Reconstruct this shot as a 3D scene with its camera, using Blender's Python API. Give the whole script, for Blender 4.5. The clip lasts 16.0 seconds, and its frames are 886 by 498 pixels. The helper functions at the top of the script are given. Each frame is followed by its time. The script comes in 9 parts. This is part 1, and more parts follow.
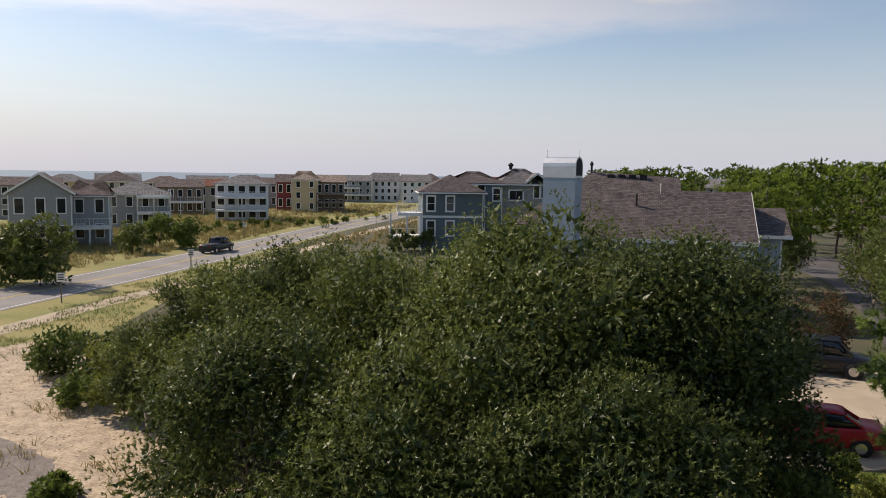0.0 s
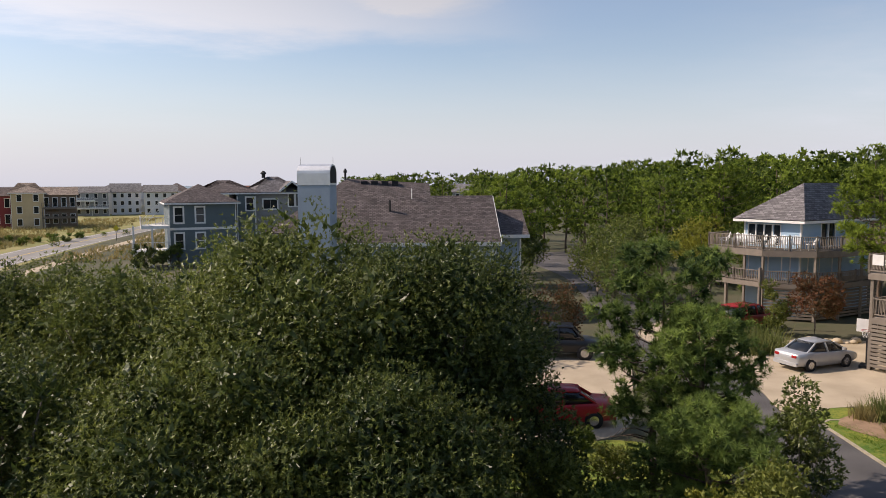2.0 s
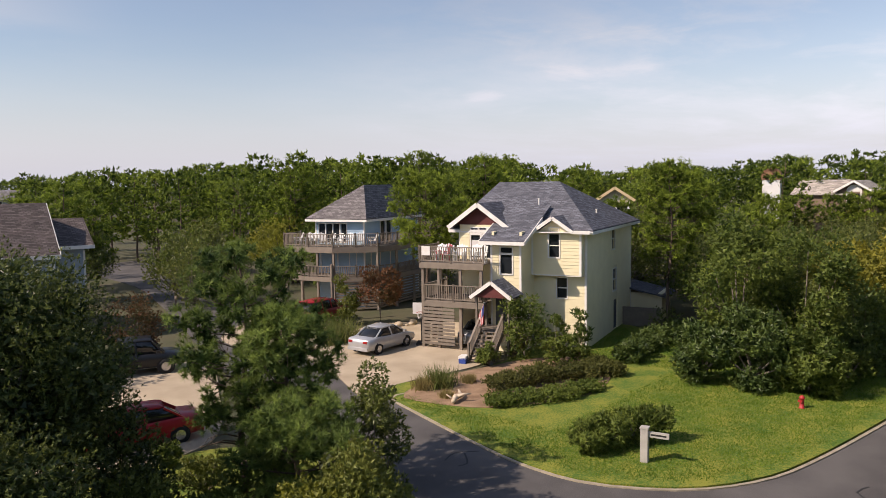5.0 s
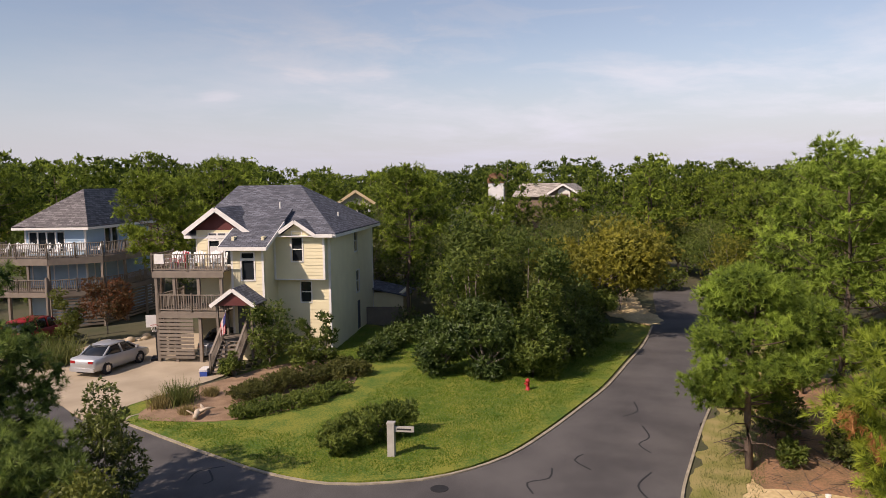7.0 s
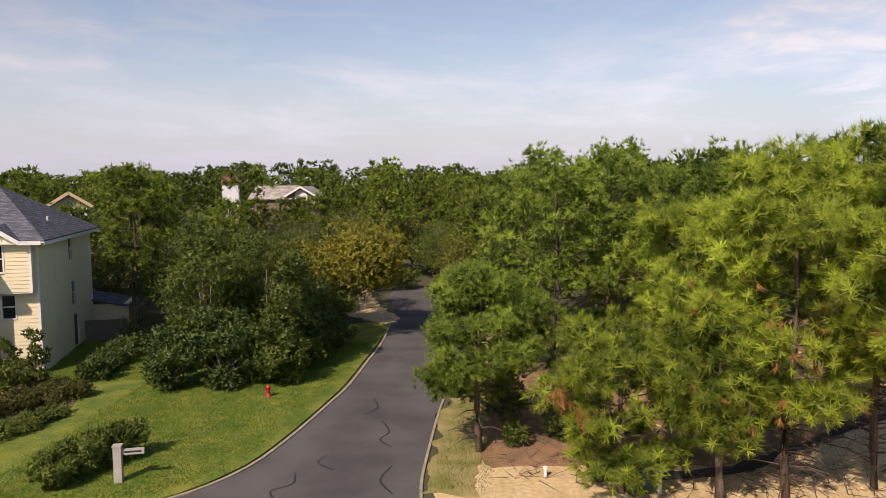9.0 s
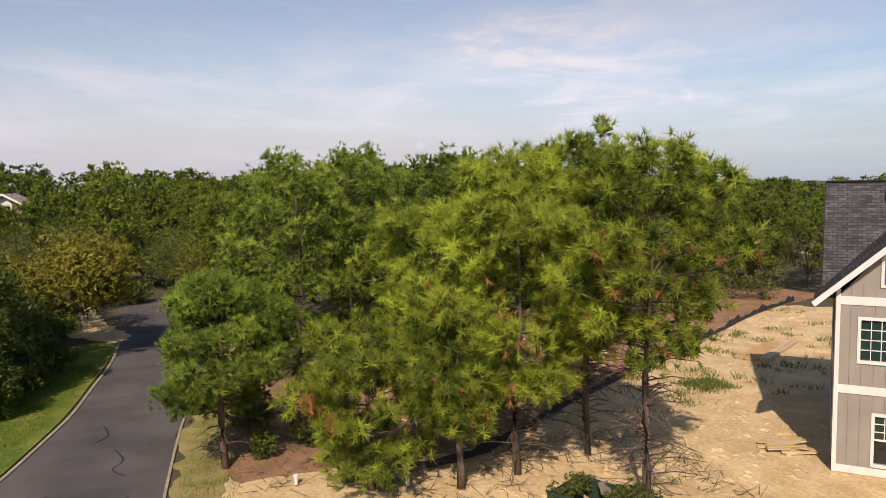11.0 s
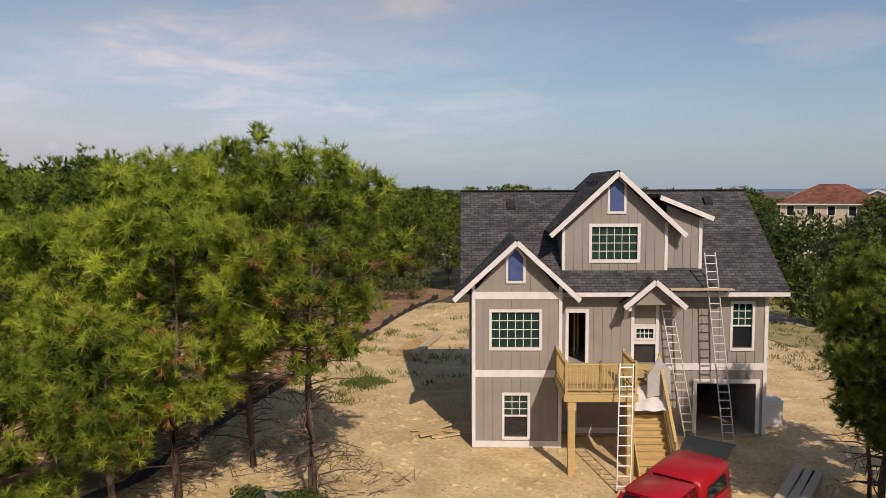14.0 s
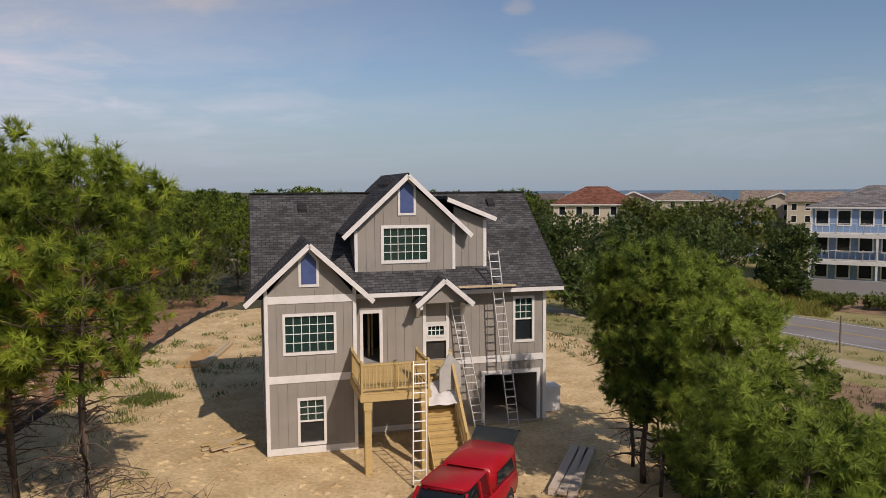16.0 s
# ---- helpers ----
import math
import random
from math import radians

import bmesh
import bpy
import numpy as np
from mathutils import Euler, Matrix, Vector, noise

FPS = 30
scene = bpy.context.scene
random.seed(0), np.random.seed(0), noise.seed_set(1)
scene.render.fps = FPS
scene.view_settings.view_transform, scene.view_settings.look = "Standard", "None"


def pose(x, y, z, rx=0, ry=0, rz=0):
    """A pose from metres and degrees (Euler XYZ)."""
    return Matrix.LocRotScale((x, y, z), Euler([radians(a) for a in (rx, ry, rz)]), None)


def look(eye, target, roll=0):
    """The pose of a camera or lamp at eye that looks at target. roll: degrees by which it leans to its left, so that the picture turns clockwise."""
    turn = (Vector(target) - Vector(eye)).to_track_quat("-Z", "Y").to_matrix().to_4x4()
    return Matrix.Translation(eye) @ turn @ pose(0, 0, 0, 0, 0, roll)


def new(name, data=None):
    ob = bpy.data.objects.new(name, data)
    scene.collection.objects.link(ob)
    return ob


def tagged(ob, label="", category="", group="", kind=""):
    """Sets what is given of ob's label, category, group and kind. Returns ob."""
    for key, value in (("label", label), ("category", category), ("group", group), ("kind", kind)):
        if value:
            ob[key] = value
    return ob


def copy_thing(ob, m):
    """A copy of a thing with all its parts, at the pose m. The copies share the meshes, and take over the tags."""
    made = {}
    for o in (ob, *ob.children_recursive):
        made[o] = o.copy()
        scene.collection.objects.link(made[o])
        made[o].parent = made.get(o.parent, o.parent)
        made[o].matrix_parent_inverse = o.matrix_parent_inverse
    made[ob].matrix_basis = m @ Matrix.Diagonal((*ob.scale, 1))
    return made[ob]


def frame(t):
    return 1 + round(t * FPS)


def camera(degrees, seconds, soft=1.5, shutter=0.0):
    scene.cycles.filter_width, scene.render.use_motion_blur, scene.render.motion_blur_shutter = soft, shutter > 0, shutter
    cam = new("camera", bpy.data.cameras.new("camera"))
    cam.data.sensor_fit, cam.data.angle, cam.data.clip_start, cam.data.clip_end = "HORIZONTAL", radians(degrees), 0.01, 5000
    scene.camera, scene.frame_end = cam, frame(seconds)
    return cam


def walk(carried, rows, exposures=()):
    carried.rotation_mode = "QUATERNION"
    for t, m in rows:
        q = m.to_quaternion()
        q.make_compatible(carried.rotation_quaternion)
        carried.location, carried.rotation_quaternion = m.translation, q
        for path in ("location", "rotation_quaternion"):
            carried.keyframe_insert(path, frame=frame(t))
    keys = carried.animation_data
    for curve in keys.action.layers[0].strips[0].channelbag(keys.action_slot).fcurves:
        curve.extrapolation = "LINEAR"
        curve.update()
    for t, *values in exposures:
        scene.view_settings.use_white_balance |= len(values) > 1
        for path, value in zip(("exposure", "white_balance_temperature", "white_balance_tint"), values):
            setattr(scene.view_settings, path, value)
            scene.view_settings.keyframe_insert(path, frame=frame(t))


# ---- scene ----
cam = camera(61.5, 16.0, soft=0.6)
EYE = (0.0, 0.0, 10.0)
# seconds, yaw, pitch, roll of a hovering camera that turns in its place
PATH = [
    (0, 0.84, -5.72, -0.85),
    (0.5, -4.44, -5.58, -0.75),
    (1, -9.13, -5.36, -0.55),
    (1.5, -13.42, -5.19, -0.3),
    (2, -17.82, -5.04, 0.17),
    (2.5, -22.82, -5.03, 0.30),
    (3, -27.58, -5.09, 0.36),
    (3.5, -34.16, -5.11, 0.59),
    (4, -39.58, -5.11, 0.80),
    (4.5, -44.61, -5.08, 0.84),
    (7, -69.31, -5.10, 0.88),
    (7.5, -74.19, -5.12, 0.88),
    (8, -79.80, -5.20, 0.80),
    (8.5, -84.78, -5.20, 0.54),
    (9, -89.26, -5.12, 0.39),
    (11.5, -113.69, -4.91, 0.97),
    (12, -118.16, -4.82, 0.95),
    (12.5, -122.88, -4.87, 0.58),
    (13, -126.97, -4.80, 0.41),
    (13.5, -131.53, -4.73, 0.31),
    (14, -134.78, -4.66, 0.25),
    (14.5, -138.76, -4.61, 0.22),
    (15, -143.33, -4.56, 0.20),
    (15.5, -146.87, -4.57, 0.27),
    (16, -150.69, -4.56, 0.33),
]
walk(cam, [(t, pose(*EYE, 90 + p, r, y)) for t, y, p, r in PATH],
     exposures=[(0.0, 0.18, 7050, 18), (2.5, 0.36, 7100, 20), (4.5, 0.36, 7200, 21), (7.0, 0.16, 7250, 24), (9.0, 0.16, 7300, 25), (12.5, -0.12, 7300, 23), (16.0, -0.46, 6800, 21)])

# ---- world, sun ----
SUN_YAW, SUN_UP = 62.5, 41.0
to_sun = Vector((-math.sin(radians(SUN_YAW)) * math.cos(radians(SUN_UP)), math.cos(radians(SUN_YAW)) * math.cos(radians(SUN_UP)), math.sin(radians(SUN_UP))))
world = bpy.data.worlds.new("sky")
scene.world = world
world.use_nodes = True
wt = world.node_tree
wt.nodes.clear()


def wnode(kind, **sets):
    n = wt.nodes.new(kind)
    for k, v in sets.items():
        n.inputs[k].default_value = v
    return n


sky = wt.nodes.new("ShaderNodeTexSky")
sky.sky_type, sky.sun_disc = "NISHITA", False
sky.sun_elevation, sky.sun_rotation = radians(SUN_UP), radians(-SUN_YAW)
sky.altitude, sky.air_density, sky.dust_density, sky.ozone_density = 0.0, 1.1, 0.8, 2.6
wcoord = wt.nodes.new("ShaderNodeTexCoord")
wsep = wt.nodes.new("ShaderNodeSeparateXYZ")
wt.links.new(wcoord.outputs["Generated"], wsep.inputs[0])
# clouds lie on a flat deck: direction divided by its height
wup = wt.nodes.new("ShaderNodeMath")
wup.operation = "ADD"
wup.inputs[1].default_value = 0.07
wt.links.new(wsep.outputs["Z"], wup.inputs[0])
wdiv = wt.nodes.new("ShaderNodeVectorMath")
wdiv.operation = "DIVIDE"
wcomb = wt.nodes.new("ShaderNodeCombineXYZ")
for k in range(3):
    wt.links.new(wup.outputs[0], wcomb.inputs[k])
wt.links.new(wcoord.outputs["Generated"], wdiv.inputs[0])
wt.links.new(wcomb.outputs[0], wdiv.inputs[1])
wmap = wt.nodes.new("ShaderNodeMapping")
wmap.inputs["Rotation"].default_value = (0, 0, 0.7)
wmap.inputs["Scale"].default_value = (0.6, 0.85, 1.0)
wmap.inputs["Location"].default_value = (3.1, 1.7, 0.0)
wt.links.new(wdiv.outputs[0], wmap.inputs["Vector"])
wno = wnode("ShaderNodeTexNoise", Scale=0.6, Detail=10.0, Roughness=0.62, Distortion=0.2)
wt.links.new(wmap.outputs[0], wno.inputs["Vector"])
wramp = wt.nodes.new("ShaderNodeValToRGB")
wramp.color_ramp.elements[0].position, wramp.color_ramp.elements[0].color = 0.44, (0, 0, 0, 1)
wramp.color_ramp.elements[1].position, wramp.color_ramp.elements[1].color = 0.74, (0.75, 0.75, 0.75, 1)
wt.links.new(wno.outputs["Fac"], wramp.inputs[0])
# clouds and haze take their brightness from the sky behind them
wbw = wt.nodes.new("ShaderNodeRGBToBW")
wt.links.new(sky.outputs[0], wbw.inputs[0])


def tinted_sky(tint):
    m = wt.nodes.new("ShaderNodeMix")
    m.data_type, m.blend_type = "RGBA", "MULTIPLY"
    m.inputs["Factor"].default_value, m.inputs["B"].default_value = 1.0, tint
    wt.links.new(wbw.outputs[0], m.inputs["A"])
    return m.outputs["Result"]


wmix = wt.nodes.new("ShaderNodeMix")
wmix.data_type = "RGBA"
wt.links.new(tinted_sky((1.25, 1.38, 1.54, 1)), wmix.inputs["B"])
# a broad veil to the south-east, a white bank high over the sea, clearer blue between
def toward(az, lo, hi, a, b):
    dot = wt.nodes.new("ShaderNodeVectorMath")
    dot.operation = "DOT_PRODUCT"
    dot.inputs[1].default_value = (-math.sin(radians(az)), math.cos(radians(az)), 0.0)
    wt.links.new(wcoord.outputs["Generated"], dot.inputs[0])
    r = wt.nodes.new("ShaderNodeMapRange")
    r.interpolation_type = "SMOOTHSTEP"
    for k, val in (("From Min", lo), ("From Max", hi), ("To Min", a), ("To Max", b)):
        r.inputs[k].default_value = val
    wt.links.new(dot.outputs["Value"], r.inputs["Value"])
    return r.outputs[0]


def wmath(op, a, b):
    n = wt.nodes.new("ShaderNodeMath")
    n.operation = op
    n.use_clamp = True
    for k, v in enumerate((a, b)):
        if isinstance(v, float):
            n.inputs[k].default_value = v
        else:
            wt.links.new(v, n.inputs[k])
    return n.outputs[0]


veil = wmath("MULTIPLY", wramp.outputs[0], toward(-98.0, 0.4, 0.97, 0.12, 1.0))
veil = wmath("ADD", veil, wmath("MULTIPLY", toward(-95.0, 0.45, 1.0, 0.0, 0.3), wno.outputs["Fac"]))
bank_h = wt.nodes.new("ShaderNodeMath")
bank_h.operation = "MULTIPLY_ADD"
bank_h.inputs[1].default_value = 0.16
wt.links.new(wno.outputs["Fac"], bank_h.inputs[0])
wt.links.new(wsep.outputs["Z"], bank_h.inputs[2])
bank = wt.nodes.new("ShaderNodeMapRange")
bank.interpolation_type = "SMOOTHSTEP"
for k, val in (("From Min", 0.238), ("From Max", 0.28), ("To Min", 0.0), ("To Max", 1.0)):
    bank.inputs[k].default_value = val
wt.links.new(bank_h.outputs[0], bank.inputs["Value"])
veil = wmath("ADD", veil, wmath("MULTIPLY", bank.outputs[0], toward(14.0, 0.72, 0.95, 0.0, 0.9)))
puff_to = Vector((math.sin(radians(107.3)) * math.cos(radians(2.95)), math.cos(radians(107.3)) * math.cos(radians(2.95)), math.sin(radians(2.95))))
puff_dot = wt.nodes.new("ShaderNodeVectorMath")
puff_dot.operation = "DOT_PRODUCT"
puff_dot.inputs[1].default_value = puff_to
wt.links.new(wcoord.outputs["Generated"], puff_dot.inputs[0])
puff = wt.nodes.new("ShaderNodeMapRange")
puff.interpolation_type = "SMOOTHSTEP"
for k, val in (("From Min", math.cos(radians(0.42))), ("From Max", math.cos(radians(0.1))), ("To Min", 0.0), ("To Max", 0.5)):
    puff.inputs[k].default_value = val
wt.links.new(puff_dot.outputs["Value"], puff.inputs["Value"])
veil = wmath("ADD", veil, puff.outputs[0])

wfmap = wt.nodes.new("ShaderNodeMapping")
wfmap.inputs["Scale"].default_value = (1.0, 1.0, 4.5)
wfmap.inputs["Rotation"].default_value = (0.06, 0.03, 0)
wt.links.new(wcoord.outputs["Generated"], wfmap.inputs["Vector"])
wfine = wnode("ShaderNodeTexNoise", Scale=6.5, Detail=8.0, Roughness=0.6, Distortion=0.5)
wt.links.new(wfmap.outputs[0], wfine.inputs["Vector"])


def wisp(az, el, half_az, half_el, amount):
    """A thin cloud streak round one direction of the sky, torn by the noise."""
    side = (-math.cos(radians(az)), -math.sin(radians(az)), 0.0)
    across = wt.nodes.new("ShaderNodeVectorMath")
    across.operation = "DOT_PRODUCT"
    across.inputs[1].default_value = side
    wt.links.new(wcoord.outputs["Generated"], across.inputs[0])
    sq = []
    for src, mid, half in ((across.outputs["Value"], 0.0, math.sin(radians(half_az))), (wsep.outputs["Z"], math.sin(radians(el)), math.sin(radians(half_el)))):
        off = wt.nodes.new("ShaderNodeMath")
        off.operation = "SUBTRACT"
        off.inputs[1].default_value = mid
        wt.links.new(src, off.inputs[0])
        div = wt.nodes.new("ShaderNodeMath")
        div.operation = "DIVIDE"
        div.inputs[1].default_value = half
        wt.links.new(off.outputs[0], div.inputs[0])
        p2 = wt.nodes.new("ShaderNodeMath")
        p2.operation = "MULTIPLY"
        wt.links.new(div.outputs[0], p2.inputs[0])
        wt.links.new(div.outputs[0], p2.inputs[1])
        sq.append(p2.outputs[0])
    total = wt.nodes.new("ShaderNodeMath")
    wt.links.new(sq[0], total.inputs[0])
    wt.links.new(sq[1], total.inputs[1])
    torn = wt.nodes.new("ShaderNodeMath")
    torn.operation = "MULTIPLY_ADD"
    torn.inputs[1].default_value = -4.6
    wt.links.new(wfine.outputs["Fac"], torn.inputs[0])
    wt.links.new(total.outputs[0], torn.inputs[2])
    r = wt.nodes.new("ShaderNodeMapRange")
    r.interpolation_type = "SMOOTHSTEP"
    for k, val in (("From Min", -2.9), ("From Max", -1.2), ("To Min", amount), ("To Max", 0.0)):
        r.inputs[k].default_value = val
    wt.links.new(torn.outputs[0], r.inputs["Value"])
    return wmath("MULTIPLY", r.outputs[0], toward(az, 0.3, 0.6, 0.0, 1.0))


# mottled thin cloud over the wood
mott = wt.nodes.new("ShaderNodeMapRange")
mott.interpolation_type = "SMOOTHSTEP"
for k, val in (("From Min", 0.46), ("From Max", 0.66), ("To Min", 0.0), ("To Max", 0.2)):
    mott.inputs[k].default_value = val
wt.links.new(wfine.outputs["Fac"], mott.inputs["Value"])
veil = wmath("ADD", veil, wmath("MULTIPLY", mott.outputs[0], toward(-88.0, 0.6, 0.95, 0.0, 1.0)))
# azimuth, height, half width, half height in degrees, and thickness
for streak in ((-120, 9.0, 9, 4.5, 0.6), (-137, 6.5, 6, 1.6, 0.45), (-124, 5.0, 10, 1.6, 0.4), (-160.8, 10.0, 5.5, 1.8, 0.4), (-172, 4.2, 9, 2.4, 0.45), (-180.5, 5.8, 4, 1.6, 0.45),
               (-132.5, 13.5, 3, 1.5, 0.5), (-156.4, 13.5, 1.2, 0.7, 0.5), (-52.9, 6.5, 1.8, 0.6, 0.5), (-16, 13.5, 6, 1.2, 0.6), (-61, 10, 7, 3, 0.25)):
    veil = wmath("ADD", veil, wisp(*streak))
wt.links.new(veil, wmix.inputs["Factor"])
# clearer and bluer over the sea to the south
wblue = wt.nodes.new("ShaderNodeMix")
wblue.data_type, wblue.blend_type = "RGBA", "MULTIPLY"
wblue.inputs["B"].default_value = (0.85, 0.98, 1.06, 1)
wt.links.new(toward(-165.0, 0.45, 0.95, 0.0, 1.0), wblue.inputs["Factor"])
wt.links.new(sky.outputs[0], wblue.inputs["A"])
wt.links.new(wblue.outputs["Result"], wmix.inputs["A"])
# haze whitens the sky towards the horizon
whz = wt.nodes.new("ShaderNodeMapRange")
whz.interpolation_type = "SMOOTHSTEP"
for k, val in (("From Min", -0.01), ("From Max", 0.18), ("To Min", 0.85), ("To Max", 0.0)):
    whz.inputs[k].default_value = val
wt.links.new(wsep.outputs["Z"], whz.inputs["Value"])
wmix2 = wt.nodes.new("ShaderNodeMix")
wmix2.data_type = "RGBA"
whue = wt.nodes.new("ShaderNodeMix")
whue.data_type = "RGBA"
whue.inputs["A"].default_value, whue.inputs["B"].default_value = (4.4, 5.0, 6.1, 1), (3.6, 4.9, 6.1, 1)
wt.links.new(toward(-165.0, 0.5, 1.0, 0.0, 1.0), whue.inputs["Factor"])
wt.links.new(whue.outputs["Result"], wmix2.inputs["B"])
wt.links.new(wmath("MULTIPLY", whz.outputs[0], toward(-165.0, 0.5, 1.0, 1.0, 0.9)), wmix2.inputs["Factor"])
wt.links.new(wmix.outputs["Result"], wmix2.inputs["A"])
wbg = wnode("ShaderNodeBackground", Strength=0.11)
wt.links.new(wmix2.outputs["Result"], wbg.inputs["Color"])
wout = wt.nodes.new("ShaderNodeOutputWorld")
wt.links.new(wbg.outputs[0], wout.inputs["Surface"])
sun = new("sun", bpy.data.lights.new("sun", "SUN"))
sun.data.energy, sun.data.angle, sun.data.color = 4.2, radians(0.55), (1.0, 0.93, 0.82)
sun.matrix_world = look((0, 0, 0), -to_sun)
scene.view_settings.exposure = 0.0

# ---- materials ----


def material(name, c1, c2=None, scale=6.0, rough=0.85, bump=0.0, bump_scale=40.0, fine=0.25, metal=0.0, spec=0.4, stretch=(1, 1, 1), coat=0.0, per_object=0.0, per_island=0.0):
    """Two colours mixed by coarse and fine noise in object space, with a fine relief."""
    m = bpy.data.materials.new(name)
    m.use_nodes = True
    t = m.node_tree
    b = t.nodes["Principled BSDF"]
    b.inputs["Roughness"].default_value, b.inputs["Metallic"].default_value = rough, metal
    b.inputs["Specular IOR Level"].default_value, b.inputs["Coat Weight"].default_value = spec, coat
    c2 = c2 or tuple(min(1, v * 0.78) for v in c1)
    co = t.nodes.new("ShaderNodeTexCoord")
    mp = t.nodes.new("ShaderNodeMapping")
    mp.inputs["Scale"].default_value = stretch
    t.links.new(co.outputs["Object"], mp.inputs["Vector"])
    n1, n2 = t.nodes.new("ShaderNodeTexNoise"), t.nodes.new("ShaderNodeTexNoise")
    n1.inputs["Scale"].default_value, n1.inputs["Detail"].default_value = scale, 5
    n2.inputs["Scale"].default_value, n2.inputs["Detail"].default_value = bump_scale, 3
    for n in (n1, n2):
        t.links.new(mp.outputs[0], n.inputs["Vector"])
    add = t.nodes.new("ShaderNodeMath")
    add.operation = "MULTIPLY_ADD"
    add.inputs[1].default_value = fine
    t.links.new(n2.outputs["Fac"], add.inputs[0])
    t.links.new(n1.outputs["Fac"], add.inputs[2])
    last = add.outputs[0]
    for amount, kind, out in ((per_object, "ShaderNodeObjectInfo", "Random"), (per_island, "ShaderNodeNewGeometry", "Random Per Island")):
        if amount:
            src = t.nodes.new(kind)
            a2 = t.nodes.new("ShaderNodeMath")
            a2.operation = "MULTIPLY_ADD"
            a2.inputs[1].default_value = amount
            t.links.new(src.outputs[out], a2.inputs[0])
            t.links.new(last, a2.inputs[2])
            last = a2.outputs[0]
    mr = t.nodes.new("ShaderNodeMapRange")
    mid = 0.5 + fine * 0.5 + per_object * 0.5 + per_island * 0.5
    half = 0.2 + per_object * 0.4 + per_island * 0.4
    mr.inputs["From Min"].default_value, mr.inputs["From Max"].default_value = mid - half, mid + half
    t.links.new(last, mr.inputs["Value"])
    mx = t.nodes.new("ShaderNodeMix")
    mx.data_type = "RGBA"
    mx.inputs["A"].default_value, mx.inputs["B"].default_value = (*c1, 1), (*c2, 1)
    t.links.new(mr.outputs[0], mx.inputs["Factor"])
    t.links.new(mx.outputs["Result"], b.inputs["Base Color"])
    if bump:
        bp = t.nodes.new("ShaderNodeBump")
        bp.inputs["Strength"].default_value, bp.inputs["Distance"].default_value = bump, 0.02
        t.links.new(n2.outputs["Fac"], bp.inputs["Height"])
        t.links.new(bp.outputs[0], b.inputs["Normal"])
    return m


def leaf_material(name, c1, c2, rough=0.5, through_light=0.35, spec=0.35):
    """Foliage: colour varies from leaf to leaf and tree to tree, and light comes through."""
    m = bpy.data.materials.new(name)
    m.use_nodes = True
    t = m.node_tree
    t.nodes.clear()
    out = t.nodes.new("ShaderNodeOutputMaterial")
    b, tr, mix = t.nodes.new("ShaderNodeBsdfPrincipled"), t.nodes.new("ShaderNodeBsdfTranslucent"), t.nodes.new("ShaderNodeMixShader")
    b.inputs["Roughness"].default_value, b.inputs["Specular IOR Level"].default_value = rough, spec
    o = t.nodes.new("ShaderNodeObjectInfo")
    co, no = t.nodes.new("ShaderNodeTexCoord"), t.nodes.new("ShaderNodeTexNoise")
    no.inputs["Scale"].default_value = 0.55
    tone = t.nodes.new("ShaderNodeAttribute")
    tone.attribute_name = "tone"
    t.links.new(co.outputs["Object"], no.inputs["Vector"])
    a1, a2 = t.nodes.new("ShaderNodeMath"), t.nodes.new("ShaderNodeMath")
    a1.operation = a2.operation = "MULTIPLY_ADD"
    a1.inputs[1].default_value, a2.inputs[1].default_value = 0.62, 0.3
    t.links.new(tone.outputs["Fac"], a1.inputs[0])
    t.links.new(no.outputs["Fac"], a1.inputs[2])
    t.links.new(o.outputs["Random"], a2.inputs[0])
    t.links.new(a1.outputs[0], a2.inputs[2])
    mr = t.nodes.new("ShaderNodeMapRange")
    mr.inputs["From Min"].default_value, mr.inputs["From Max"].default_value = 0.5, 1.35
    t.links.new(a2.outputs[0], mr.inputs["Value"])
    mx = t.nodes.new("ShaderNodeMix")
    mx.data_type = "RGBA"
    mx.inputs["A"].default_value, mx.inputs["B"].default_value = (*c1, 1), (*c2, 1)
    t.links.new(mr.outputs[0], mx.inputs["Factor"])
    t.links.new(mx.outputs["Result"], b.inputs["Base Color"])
    t.links.new(mx.outputs["Result"], tr.inputs["Color"])
    mix.inputs[0].default_value = through_light
    t.links.new(b.outputs[0], mix.inputs[1])
    t.links.new(tr.outputs[0], mix.inputs[2])
    t.links.new(mix.outputs[0], out.inputs["Surface"])
    return m


def striped(name, c1, c2, pitch, depth, axis="Z", rough=0.7, scale=3.0, jitter=0.0):
    """Lapped boards or shingle courses too fine to build: a saw-tooth relief along one axis of the object."""
    m = material(name, c1, c2, scale=scale, rough=rough, bump_scale=30)
    t = m.node_tree
    b = t.nodes["Principled BSDF"]
    co, sp = t.nodes.new("ShaderNodeTexCoord"), t.nodes.new("ShaderNodeSeparateXYZ")
    t.links.new(co.outputs["Object"], sp.inputs[0])
    d, f = t.nodes.new("ShaderNodeMath"), t.nodes.new("ShaderNodeMath")
    d.operation, f.operation = "DIVIDE", "FRACT"
    d.inputs[1].default_value = pitch
    t.links.new(sp.outputs[axis], d.inputs[0])
    t.links.new(d.outputs[0], f.inputs[0])
    bp = t.nodes.new("ShaderNodeBump")
    bp.invert = True
    bp.inputs["Strength"].default_value, bp.inputs["Distance"].default_value = 1.0, depth
    t.links.new(f.outputs[0], bp.inputs["Height"])
    t.links.new(bp.outputs[0], b.inputs["Normal"])
    return m


